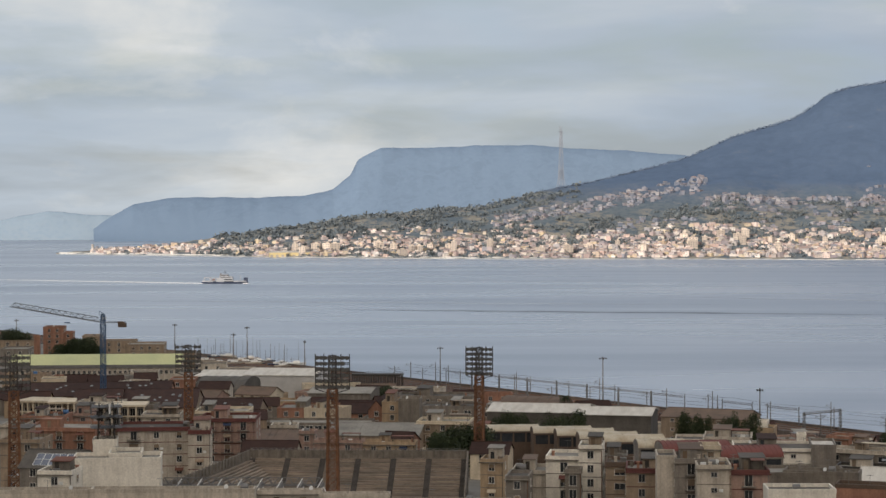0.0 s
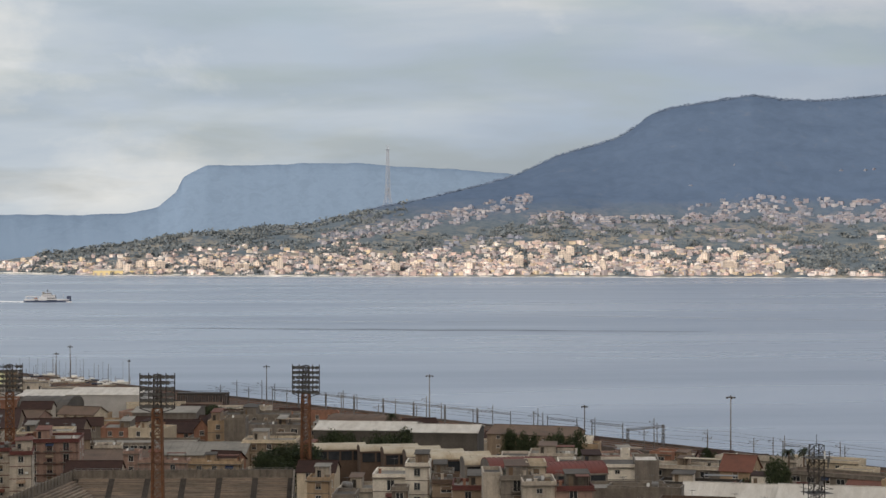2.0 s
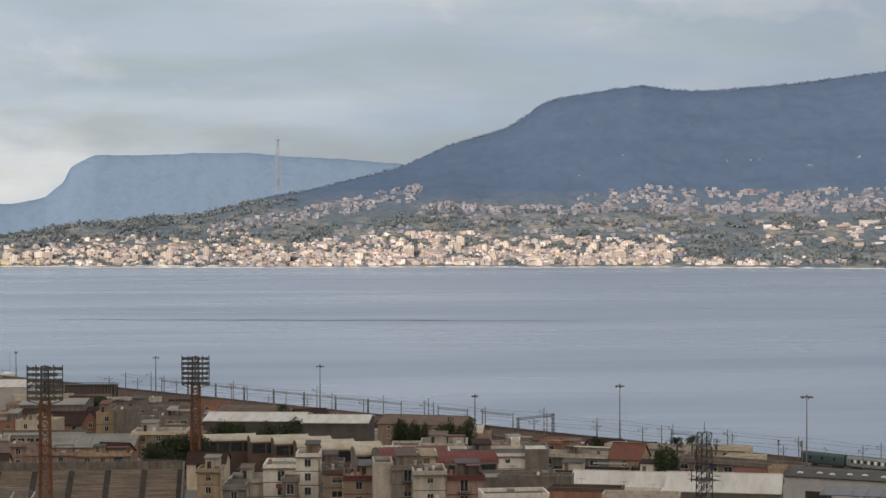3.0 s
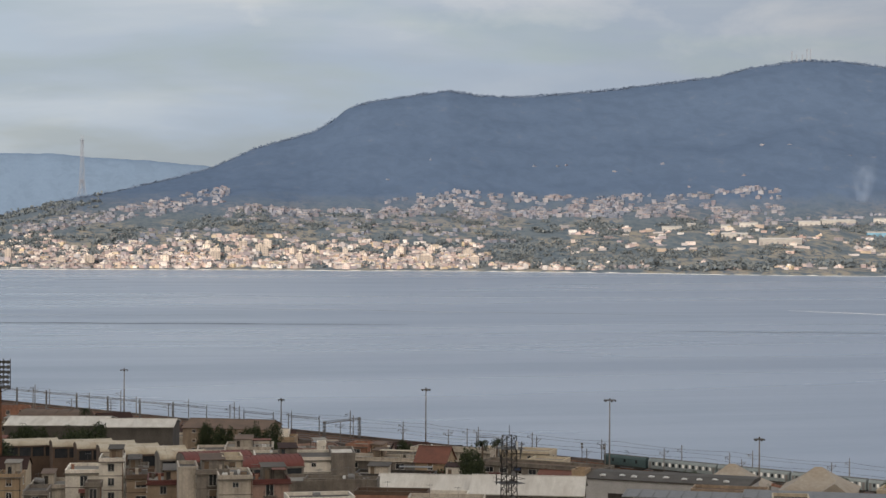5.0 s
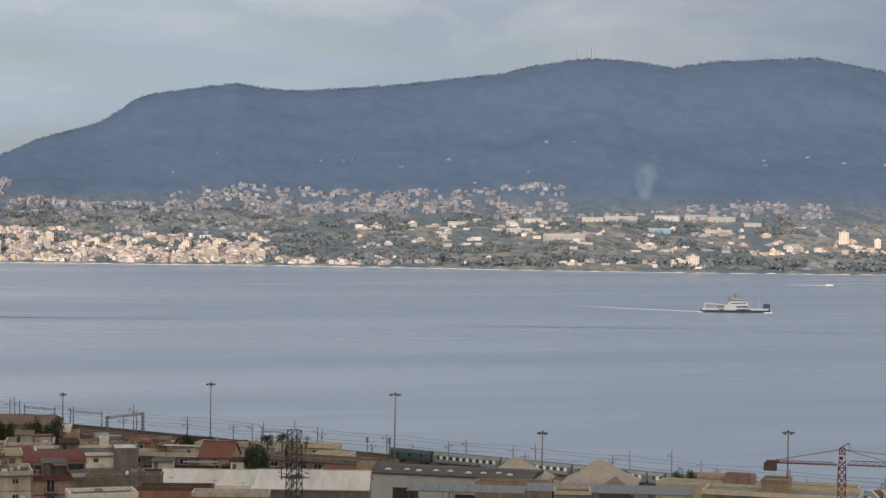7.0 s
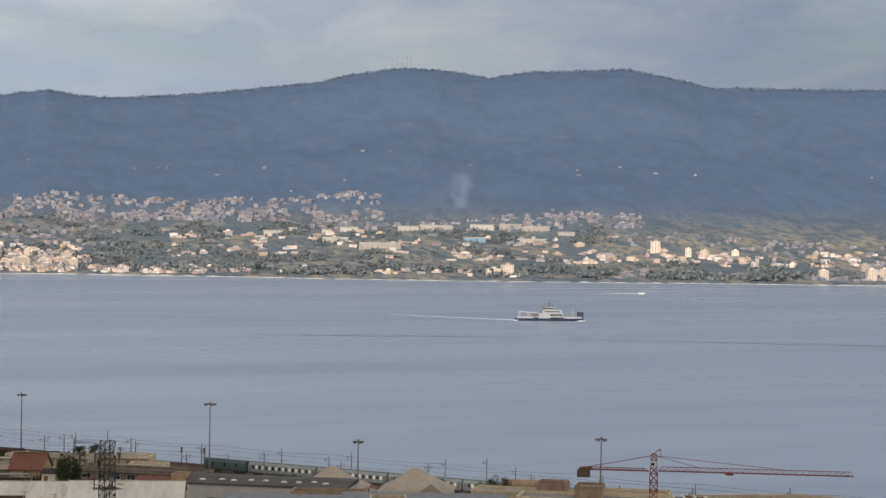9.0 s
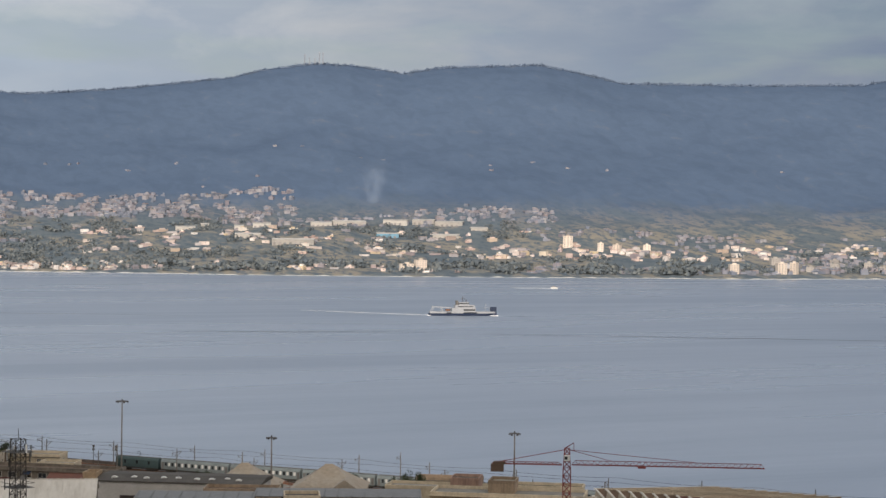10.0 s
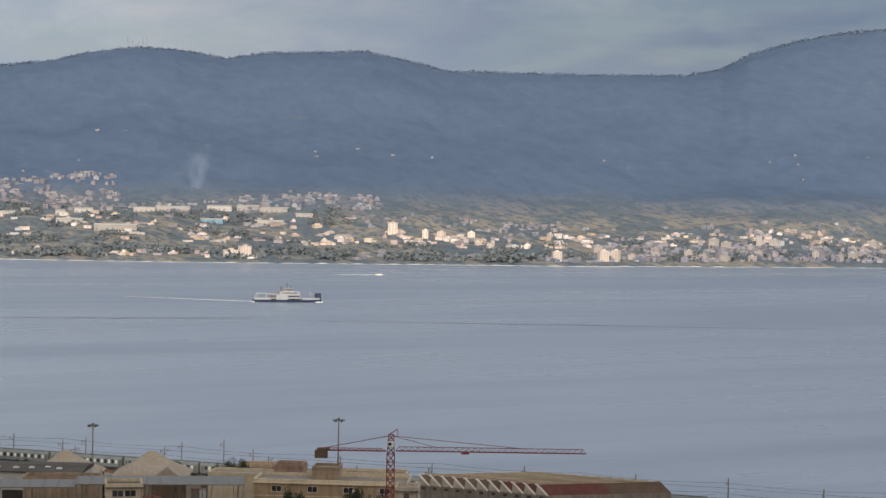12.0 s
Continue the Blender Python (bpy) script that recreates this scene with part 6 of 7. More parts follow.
random.seed(17)
CAR_PAINTS = (WHITE_PAINT, WHITE_PAINT, GALVANISED, DARK_STEEL, NAVY, MAROON)
for k in range(14):
    cx, cy = 205.71, 388.95
    parked_car(cx + 2.9 * k - 6, cy - 1.4 * k + random.uniform(-0.5, 0.5), 60 + random.uniform(-4, 4), random.choice(CAR_PAINTS))
for k in range(12):
    cx, cy = 147.20, 404.02
    parked_car(cx + 2.9 * k - 6, cy - 0.6 * k + random.uniform(-0.5, 0.5), 74 + random.uniform(-4, 4), random.choice(CAR_PAINTS))
for k in range(18):
    cx, cy = 48.45, 588.01
    parked_car(cx + 2.8 * k * 0.9, cy - 3.0 * (k % 3) + random.uniform(-0.5, 0.5), 70 + random.uniform(-6, 6), random.choice(CAR_PAINTS))

# ochre depot offices with white lattice windows
flat_block(215.46, 417.70, 22.65, 36.35, -36, 12, "long ochre depot office with white lattice windows", OCHRE, kind="wide", pitch=7, shut=0, trim=CREAM, clutter=0, roof=PALE_ROOF, first=1.6)
flat_block(219.08, 449.45, 20.16, 25.81, -38, 9, "low beige depot wing with a flat roof", CREAM, plain=True, clutter=1)
flat_block(229.95, 434.96, 23.18, 7.03, -36, 8, "raised cream roof block of the depot office", PINK, plain=True, clutter=0)
flat_block(229.47, 414.75, 24.95, 6.36, -36, 8, "raised brown roof block of the depot office", TAN, plain=True, clutter=0)
flat_block(241.72, 426.23, 21.81, 18.13, -36, 7, "long low beige depot with a flat roof", CREAM, plain=True, clutter=0)
flat_block(244.09, 481.68, 17.02, 17.74, -36, 6, "long dark-roofed depot by the tracks", TAN, kind="slot", pitch=5, rows=1, clutter=0, roof=BRICK_ROOF)

# red crane
tower_crane(207.26, 342.12, 38.07, 41.37, -31, 39.32, 14.96, "red tower crane with a long level jib", CRANE_RED, CRANE_RED, BRICK_ROOF)


def sawtooth_factory():
    """Works hall whose saw teeth run back obliquely from a row of white-edged gables."""
    x, y, top = 283.60, 453.65, 15.23
    w, h = 37.55, top - ground_height(x, y)
    base = thing("sawtooth_factory", x, y, top - h, -57.5, "grey factory hall with a white-edged sawtooth roof", "building")
    dx, dy = 25.91, 23.33
    n = 11
    step = w / n
    drop = 2.7

    def oblique(profile, u0, u1):
        """A roof profile swept along the teeth, from share u0 to share u1 of their length."""
        bm = bmesh.new()
        a = [bm.verts.new((px + dx * u0, dy * u0, pz)) for px, pz in profile]
        b = [bm.verts.new((px + dx * u1, dy * u1, pz)) for px, pz in profile]
        m = len(profile)
        for k in range(m):
            bm.faces.new((a[k], a[(k + 1) % m], b[(k + 1) % m], b[k]))
        bm.faces.new(a[::-1])
        bm.faces.new(b)
        bmesh.ops.recalc_face_normals(bm, faces=bm.faces[:])
        return bm

    part("wall", oblique([(0, 0), (w, 0), (w, h - drop), (0, h - drop)], 0.0, 1.0), GREY, base)
    for k in range(n):
        a = k * step
        tooth = [(a, h - drop), (a + step, h - drop), (a + 0.35, h)]
        t = part("roof_tooth", oblique(tooth, 0.01, 0.52), MAROON if k > 6 else BRICK_ROOF, base)
        part("roof_end", oblique(tooth, 0.521, 1.0), BRICK_ROOF, t, "plain brown end of the roof tooth")
        part("gable", oblique(tooth, 0.0, 0.009), PALE, t)
        part("verge", oblique([(a - 0.05, h - 0.12), (a + 0.35, h - 0.12), (a + step, h - drop - 0.2), (a + step, h - drop + 0.2), (a + 0.4, h + 0.24), (a - 0.05, h + 0.24)], -0.008, -0.001), WHITE_PAINT, t)
        part("ridge_flashing", oblique([(a + 0.1, h + 0.01), (a + 0.55, h + 0.01), (a + 0.5, h + 0.14), (a + 0.15, h + 0.14)], 0.0, 1.0), CREAM, t)
        part("vent", boxes((a + step * 0.3, a + step * 0.62, -0.12, -0.02, h - drop - 1.1, h - drop - 0.4)), DARK_STEEL, base)


sawtooth_factory()
flat_block(228.95, 375.74, 25.19, 5.01, -36, 8, "pale blue-grey annex with small windows", PALE, kind="small", pitch=2.2, clutter=0, rows=1)

# trees
for tx, ty, tz, tw in (
    (5.42, 544.97, 26.65, 17.29), (-0.00, 540.00, 25.37, 9.18), (11.80, 539.87, 24.74, 9.18), (8.06, 689.95, 17.27, 8.60),
    (17.06, 571.75, 27.55, 9.07), (22.25, 571.57, 27.72, 8.43), (29.48, 567.23, 27.98, 9.98), (36.42, 564.83, 29.17, 11.54)):
    tree(tx, ty, tz, tw)
for tx, ty, tz, tw in (
    (71.55, 595.72, 25.23, 5.78), (77.06, 589.99, 25.13, 6.74), (83.70, 586.05, 26.52, 6.71), (88.61, 583.31, 26.29, 8.69),
    (118.00, 457.01, 32.77, 6.95), (114.48, 459.97, 29.01, 6.98), (235.84, 474.64, 20.80, 6.61), (239.06, 473.02, 20.63, 6.01)):
    tree(tx, ty, tz, tw)
for tx, ty, tz, tw in (
    (-228.06, 1065.87, 21.23, 17.29), (-188.42, 1022.79, 19.73, 19.44), (-194.88, 1021.58, 16.93, 11.78), (-181.41, 1024.06, 16.13, 14.73), (-21.51, 799.71, 14.00, 11.33), (-12.28, 789.90, 14.42, 15.67), (-5.48, 779.98, 14.87, 11.05)):
    tree(tx, ty, tz, tw)
for tx, ty, tz, tw in (
    (192.44, 461.48, 20.94, 3.12), (195.41, 460.23, 20.65, 2.55), (198.58, 523.61, 16.85, 5.39), (215.71, 397.21, 24.44, 5.63), (218.50, 370.35, 27.22, 7.31), (215.35, 372.19, 26.18, 4.87), (139.51, 624.61, 15.36, 5.44)):
    tree(tx, ty, tz, tw, "low round green shrub among depot buildings")
palm(119.55, 439.01, 26.74)
palm(149.61, 565.55, 21.81)
palm(153.78, 564.43, 22.18)
palm(42.48, 698.71, 20.64)
palm(154.73, 496.44, 21.45)
palm(228.30, 489.36, 18.59)

# ---- filler houses of the dense lower town ----
random.seed(77)
WALLS = (CREAM, PALE, TAN, GREY, ORANGE, PINK, OCHRE, CONCRETE, TAN, PALE)
HOUSE_LABELS = ("plain low town house with a flat roof", "plain low town house under a brown tile roof")
for c in range(290, 505, 20):
    for s in range(-760, 120, 20):
        cx, cy = coast_xy(c + random.uniform(-3, 3), s + random.uniform(-3, 3))
        d, b = math.hypot(cx, cy), math.degrees(math.atan2(cx, cy))
        if d < 395 or d > 980 or b < -15 or b > 27:
            continue
        if any(math.hypot(cx - fx, cy - fy) < fr + 5 for fx, fy, fr in FOOTPRINTS):
            continue
        w, dep, turn = random.uniform(8, 15), random.uniform(8, 13), random.uniform(-22, 14)
        hh = random.uniform(4.5, 8.5)
        if random.random() < 0.6:
            flat_block(cx - w / 2, cy - dep / 2, ground_height(cx, cy) + hh, w, turn, dep, HOUSE_LABELS[0], random.choice(WALLS), pitch=3.6, group="plain town houses", rows=1, sides=False, clutter=1)
        else:
            gable_house(cx - w / 2, cy - dep / 2, ground_height(cx, cy) + hh + 1.5, w, turn, dep, 2.6, HOUSE_LABELS[1], random.choice(WALLS), random.choice((BROWN_TILE, BROWN_TILE, BRICK_ROOF)), group="brown-roofed town houses", rows=1, sides=False)


# ---- the opposite shore ----
FAR_WALL = island_surface("sunlit_cream_and_pink_walls", [(0.0, (0.80, 0.70, 0.64)), (0.13, (0.30, 0.28, 0.32)), (0.27, (0.66, 0.50, 0.45)), (0.40, (0.84, 0.78, 0.75)), (0.53, (0.27, 0.28, 0.33)), (0.66, (0.56, 0.45, 0.43)), (0.77, (0.66, 0.55, 0.38)), (0.88, (0.85, 0.82, 0.80)), (1.0, (0.28, 0.26, 0.29))], tint=0.35)
# village walls: cloud shade and blue haze put into the house colours
FAR_SHADED = island_surface("shaded_hazed_village_walls", [(0.0, (0.25, 0.275, 0.34)), (0.3, (0.16, 0.19, 0.25)), (0.55, (0.32, 0.33, 0.385)), (0.75, (0.25, 0.235, 0.275)), (1.0, (0.42, 0.42, 0.45))], tint=0.3)
FAR_ROOF = island_surface("mixed_clay_and_slab_roofs", [(0.0, (0.40, 0.29, 0.26)), (0.4, (0.33, 0.32, 0.33)), (0.7, (0.50, 0.48, 0.46)), (1.0, (0.33, 0.27, 0.27))], tint=0.2)
FAR_OPENING = island_surface("dark_far_openings", [(0.0, (0.20, 0.20, 0.23)), (1.0, (0.32, 0.31, 0.32))])
# leaf colours greyed and blued to paint the haze over the far slopes
FAR_WOOD = island_surface("hazed_scrub_and_trees", [(0.0, (0.125, 0.155, 0.185)), (0.6, (0.16, 0.19, 0.21)), (1.0, (0.21, 0.225, 0.22))], rough=1.0)
CREST_WOOD = island_surface("hazed_crest_trees", [(0.0, (0.15, 0.205, 0.30)), (1.0, (0.19, 0.25, 0.35))], rough=1.0)
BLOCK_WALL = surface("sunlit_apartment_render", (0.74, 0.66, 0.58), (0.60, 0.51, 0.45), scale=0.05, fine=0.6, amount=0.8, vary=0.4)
# darker copy of the sunlit render, painting blocks that lie in shade
BLOCK_SHADE = surface("shaded_apartment_render", (0.44, 0.42, 0.40), (0.34, 0.32, 0.31), scale=0.05, fine=0.6, amount=0.8, vary=0.3)
FAR_GLASS = surface("far_window_strip", (0.33, 0.31, 0.31), (0.25, 0.24, 0.25), scale=0.2, fine=1, amount=0.8, vary=0.3)
FAR_BLUE = surface("blue_sheet_hall", (0.20, 0.38, 0.52), (0.16, 0.30, 0.42), scale=0.05, fine=0.6, amount=0.8)
FAR_WHITE = surface("white_sheet_hall", (0.52, 0.50, 0.47), (0.36, 0.36, 0.36), scale=0.04, fine=0.5, amount=0.8, vary=0.3)
# pale blue-grey that paints distance haze onto the lattice steel
PYLON_GREY = surface("hazed_pylon_paint", (0.30, 0.34, 0.40), (0.38, 0.38, 0.42), scale=0.02, fine=0.4, amount=0.8)


def turned_box(bm, x, y, z0, z1, w, d, turn, mat=0, shift=0.0):
    c, s = math.cos(turn), math.sin(turn)
    v = []
    for z in (z0, z1):
        for a, b in ((-w / 2, -d / 2), (w / 2, -d / 2), (w / 2, d / 2), (-w / 2, d / 2)):
            b += shift
            v.append(bm.verts.new((x + a * c - b * s, y + a * s + b * c, z)))
    for q in ((4, 5, 6, 7), (0, 1, 5, 4), (1, 2, 6, 5), (2, 3, 7, 6), (3, 0, 4, 7)):
        bm.faces.new([v[i] for i in q]).material_index = mat


def far_spot(bearing, u):
    shore, crest, top = coast_at(bearing)
    d = shore + u * (crest - shore)
    return (*polar(bearing, d), far_height(bearing, d))


def far_houses(name, label, wall, zones, seed):
    """A crowd of small houses: walls, a roof slab or low pitched roof, an annex and a few dark openings."""
    rnd = random.Random(seed)
    bm = bmesh.new()
    for b0, b1, u0, u1, n, h0, h1, w0, w1 in zones:
        made = 0
        for _ in range(n * 6):
            if made >= n:
                break
            b, u = rnd.uniform(b0, b1), rnd.uniform(u0, u1)
            if noise.noise((b * 1.7, u * 22, seed)) + 0.5 * noise.noise((b * 5, u * 60, seed)) + rnd.uniform(-0.3, 0.3) < 0.02:
                continue
            made += 1
            x, y, z = far_spot(b, u)
            w, d, h = rnd.uniform(w0, w1), rnd.uniform(6, 10), rnd.uniform(h0, h1) * rnd.choice((0.6, 0.8, 1, 1.25))
            t = -radians(b) + rnd.choice((-0.9, -0.35, 0.0, 0.3, 0.8)) + rnd.uniform(-0.2, 0.2)
            turned_box(bm, x, y, z - 5, z + h, w, d, t, 0)
            q = rnd.random()
            if q < 0.45:
                turned_box(bm, x, y, z + h + 0.02, z + h + rnd.uniform(0.4, 0.9), w + 0.8, d + 0.8, t, 1)
            elif q < 0.75:
                turned_box(bm, x + rnd.uniform(-1, 1), y, z + h + 0.02, z + h + rnd.uniform(1.2, 2.6), w * rnd.uniform(0.3, 0.6), d * 0.5, t, 0)
            if rnd.random() < 0.4:
                turned_box(bm, x + rnd.choice((-1, 1)) * w * 0.7, y - 2, z - 4, z + h * rnd.uniform(0.4, 0.7), w * 0.6, d * 0.7, t, 0)
            for k in range(int(h / 3.0)):
                zz = z + h - 2.4 - 3.0 * k
                nwin = max(1, int(w / 3.6))
                for i in range(nwin):
                    if rnd.random() < 0.45:
                        continue
                    a = -w / 2 + w * (i + 0.5) / nwin
                    turned_box(bm, x + a * math.cos(t), y + a * math.sin(t), zz, zz + 1.3, 1.0, 0.3, t, 2, -d / 2 - 0.05)
    ob = link(name, bm, [wall, FAR_ROOF, FAR_OPENING])
    return tagged(ob, label, "houses", kind="stuff")


far_houses("shore_town", "sunlit cream and pink houses crowding the far shore", FAR_WALL, (
    (-6.0, 3.0, 0.02, 0.34, 700, 3, 6, 4.5, 11), (-6.0, 3.0, 0.34, 0.6, 110, 3, 5, 4.5, 10), (2.0, 9.0, 0.010, 0.11, 640, 3, 7, 4.5, 12), (9.0, 14.6, 0.010, 0.13, 680, 3, 7, 4.5, 12), (14.9, 18.2, 0.012, 0.06, 150, 3, 6, 4.5, 11), (2.0, 15.0, 0.11, 0.24, 420, 3, 6, 4.5, 12),
    (-10.0, -6.0, 0.12, 0.8, 150, 3, 6, 4.5, 11), (18.0, 28.0, 0.02, 0.09, 46, 3, 5, 6, 13), (17.0, 30.0, 0.16, 0.34, 130, 2.5, 4.5, 6, 18), (28.0, 46.0, 0.16, 0.25, 170, 3, 6, 5, 14)), 3)
far_houses("hill_village", "houses of the hillside villages in shaded, hazed wall tones", FAR_SHADED, (
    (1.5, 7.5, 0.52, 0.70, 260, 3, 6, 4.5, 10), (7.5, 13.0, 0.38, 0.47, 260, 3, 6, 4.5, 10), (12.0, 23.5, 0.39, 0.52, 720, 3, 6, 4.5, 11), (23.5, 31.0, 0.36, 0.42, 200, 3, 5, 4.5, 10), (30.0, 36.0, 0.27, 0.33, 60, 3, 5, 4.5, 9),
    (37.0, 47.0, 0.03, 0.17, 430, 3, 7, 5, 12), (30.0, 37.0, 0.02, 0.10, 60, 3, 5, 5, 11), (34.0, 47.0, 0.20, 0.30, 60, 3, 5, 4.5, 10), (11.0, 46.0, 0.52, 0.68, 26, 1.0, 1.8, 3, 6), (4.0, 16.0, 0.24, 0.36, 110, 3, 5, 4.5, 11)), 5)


def far_block(b, u, w, h, wall, label, group):
    x, y, z = far_spot(b, u)
    ob = thing("apartment_block", x, y, z - 2, -b + random.uniform(-22, 22), label, "building", group)
    d = random.uniform(10, 14)
    part("wall", boxes((-w / 2, w / 2, 0, d, -3, h + 2)), wall, ob)
    part("roof", boxes((-w / 2 - 0.4, w / 2 + 0.4, -0.4, d + 0.4, h + 2.01, h + 2.6), (-w * 0.15, w * 0.2, d * 0.3, d * 0.7, h + 2.6, h + 4.8)), wall, ob)
    n = max(2, int(w / 4.2))
    bm = bmesh.new()
    for k in range(int(h / 3.3)):
        zz = h - 0.6 - 3.3 * k
        for i in range(n):
            box(bm, -w / 2 + w * (i + 0.5) / n - 0.9, -w / 2 + w * (i + 0.5) / n + 0.9, -0.25, 0, zz, zz + 1.6)
    tagged(part("glazing", bm, FAR_GLASS, ob), kind="stuff")


random.seed(41)
for k in range(46):
    b = random.uniform(-4.5, 16.6)
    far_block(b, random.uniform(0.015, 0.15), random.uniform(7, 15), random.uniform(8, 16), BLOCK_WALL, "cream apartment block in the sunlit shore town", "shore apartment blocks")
for bb, uu, ww, hh in ((26.96, 0.03, 17, 17), (26.55, 0.03, 20, 11), (35.90, 0.03, 14, 15), (37.24, 0.03, 15, 17), (37.52, 0.03, 10, 18), (31.15, 0.24, 16, 20), (32.08, 0.22, 10, 14), (32.52, 0.22, 12, 13), (33.41, 0.22, 12, 12)):
    far_block(bb, uu, ww, hh, BLOCK_WALL, "pale apartment block standing alone near the far beach", "lone shore blocks")
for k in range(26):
    far_block(random.uniform(37, 46), random.uniform(0.03, 0.17), random.uniform(10, 18), random.uniform(7, 13), BLOCK_SHADE, "apartment block of the eastern shore town in shaded tones", "eastern shore blocks")


def far_hall(b, u, w, h, wall, label):
    x, y, z = far_spot(b, u)
    ob = thing("industrial_hall", x, y, z - 2, -b + random.uniform(-8, 8), label, "industrial hall", "halls on the far slope")
    part("wall", boxes((-w / 2, w / 2, 0, 26, -3, h + 2)), wall, ob)
    bm = bmesh.new()
    extrude_x(bm, [(-0.5, h + 2.01), (26.5, h + 2.01), (13, h + 4.2)], -w / 2 - 0.6, w / 2 + 0.6)
    part("roof", bm, FAR_WHITE, ob)
    for i in range(max(2, int(w / 9))):
        a = -w / 2 + 9 * i + 2
        if a + 4 < w / 2:
            part("gate", boxes((a, a + 4, -0.25, 0, -0.5, h * 0.7)), FAR_GLASS, ob)


for bb, uu, ww in ((22.37, 0.33, 32), (21.72, 0.33, 16), (20.20, 0.31, 34), (20.76, 0.33, 14), (24.07, 0.36, 38), (24.88, 0.37, 60), (26.18, 0.37, 44), (26.99, 0.37, 40), (27.72, 0.355, 50), (27.64, 0.30, 46), (28.61, 0.33, 30), (23.26, 0.21, 70), (21.97, 0.25, 44)):
    far_hall(bb, uu, ww, random.uniform(5, 8), FAR_WHITE, "long pale industrial hall on the far slope")
far_hall(25.98, 0.31, 38, 6.5, FAR_BLUE, "blue sheet-clad industrial hall on the far slope")
far_hall(-4.28, 0.02, 80, 6, surface("yellow_quay_shed", (0.60, 0.50, 0.27), (0.5, 0.42, 0.25), scale=0.05, fine=0.6), "long yellow quay shed on the far shore")


def far_woods(name, label, material, zones, seed):
    """Scrub, hedges and trees far away: ragged clumps of a few leaves each."""
    rnd = random.Random(seed)
    bm = bmesh.new()
    for b0, b1, u0, u1, n, size, mask in zones:
        made = 0
        for _ in range(n * 8):
            if made >= n:
                break
            b, u = rnd.uniform(b0, b1), rnd.uniform(u0, u1)
            if mask and noise.noise((b * 0.8, u * 16, seed)) + noise.noise((b * 3.1, u * 40, seed)) * 0.6 < 0.16:
                continue
            made += 1
            x, y, z = far_spot(b, u)
            k = size * rnd.uniform(0.6, 1.4)
            for _ in range(11):
                p = Vector((x + rnd.gauss(0, k * 0.6), y + rnd.gauss(0, k * 0.6), z + abs(rnd.gauss(0.25, 0.35)) * k))
                a = Vector((rnd.gauss(0, 1), rnd.gauss(0, 1), rnd.gauss(0, 0.8))).normalized() * k * 0.4
                c = a.cross(Vector((rnd.gauss(0, 1), rnd.gauss(0, 1), rnd.gauss(0, 1)))).normalized() * k * 0.34
                bm.faces.new([bm.verts.new(q) for q in (p - a, p - c, p + a, p + c)])
    return tagged(link(name, bm, material), label, "woodland", kind="stuff")


far_woods("scrub", "haze-blue scrub and trees between the far houses", FAR_WOOD, ((-7.0, 27.0, 0.05, 0.34, 2500, 5.2, True), (27.0, 47.0, 0.04, 0.20, 700, 5.4, True), (1.0, 22.0, 0.30, 0.43, 1300, 4.4, True), (22.0, 30.0, 0.29, 0.37, 320, 4.4, True), (16.0, 36.0, 0.015, 0.09, 700, 8.0, True), (-6, 20, 0.01, 0.22, 1300, 4.5, False), (-6.5, 4.0, 0.45, 1.0, 900, 6.0, True), (-6.5, 3.0, 0.9, 1.0, 260, 5.5, False)), 7)
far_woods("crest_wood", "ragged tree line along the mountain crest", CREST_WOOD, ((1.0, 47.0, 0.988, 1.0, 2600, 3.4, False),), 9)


def beach():
    bs = steps(-10.9, 48, 700)

    def spot(b, k):
        return polar(b, coast_at(b)[0] + (-8, 2, 16, 26)[k])

    ob = link("beach", grid(bs, (0, 1, 2, 3), lambda b, k: (-0.5, 0.7, 2.5, 2.7)[k] + 0.6 * noise.noise((b * 3, k, 0)), spot), SAND)
    tagged(ob, "narrow strip of pale beach along the far shore", "beach", kind="structure")


beach()


def strait_pylon():
    x, y, z = 250.29, 4222.59, 112.49
    ob = thing("power_pylon", x, y, z - 4, 20, "tall hazy lattice pylon on the far headland", "pylon")
    h = 248.65 - z + 4
    bm = bmesh.new()
    lattice(bm, 19, 3.6, 0, h * 0.35, 5, 0.55, 0.3)
    lattice(bm, 9.5, 3.6, h * 0.2, h * 0.93, 12, 0.5, 0.3)
    part("lattice_mast", bm, PYLON_GREY, ob)
    bm = bmesh.new()
    for s in (-1, 1):
        bar(bm, (0, 0, h * 0.9), (s * 5.5, 0, h * 0.93), 0.9)
        bar(bm, (0, 0, h * 0.9), (s * 3, 0, h), 0.8)
    part("cross_arm", bm, PYLON_GREY, ob)


strait_pylon()


def hill_aerial(x, y, z, h):
    ob = thing("radio_mast", x, y, z - 6, 0, "thin radio mast on the wooded summit", "radio mast", "summit radio masts")
    bm = bmesh.new()
    lattice(bm, 1.4, 0.8, 0, h + 6, 7, 0.5, 0.3)
    part("lattice_mast", bm, PYLON_GREY, ob)
    part("panel_ring", boxes((-1.3, 1.3, -1.3, 1.3, h * 0.8 + 6, h * 0.9 + 6)), PYLON_GREY, ob)


for ax, ay, az, ah in ((1872.87, 4299.82, 449.18, 20), (1882.58, 4295.58, 449.38, 12), (1894.70, 4290.24, 449.64, 11), (1904.39, 4285.95, 449.84, 25), (1911.66, 4282.72, 449.99, 24)):
    hill_aerial(ax, ay, az, ah)


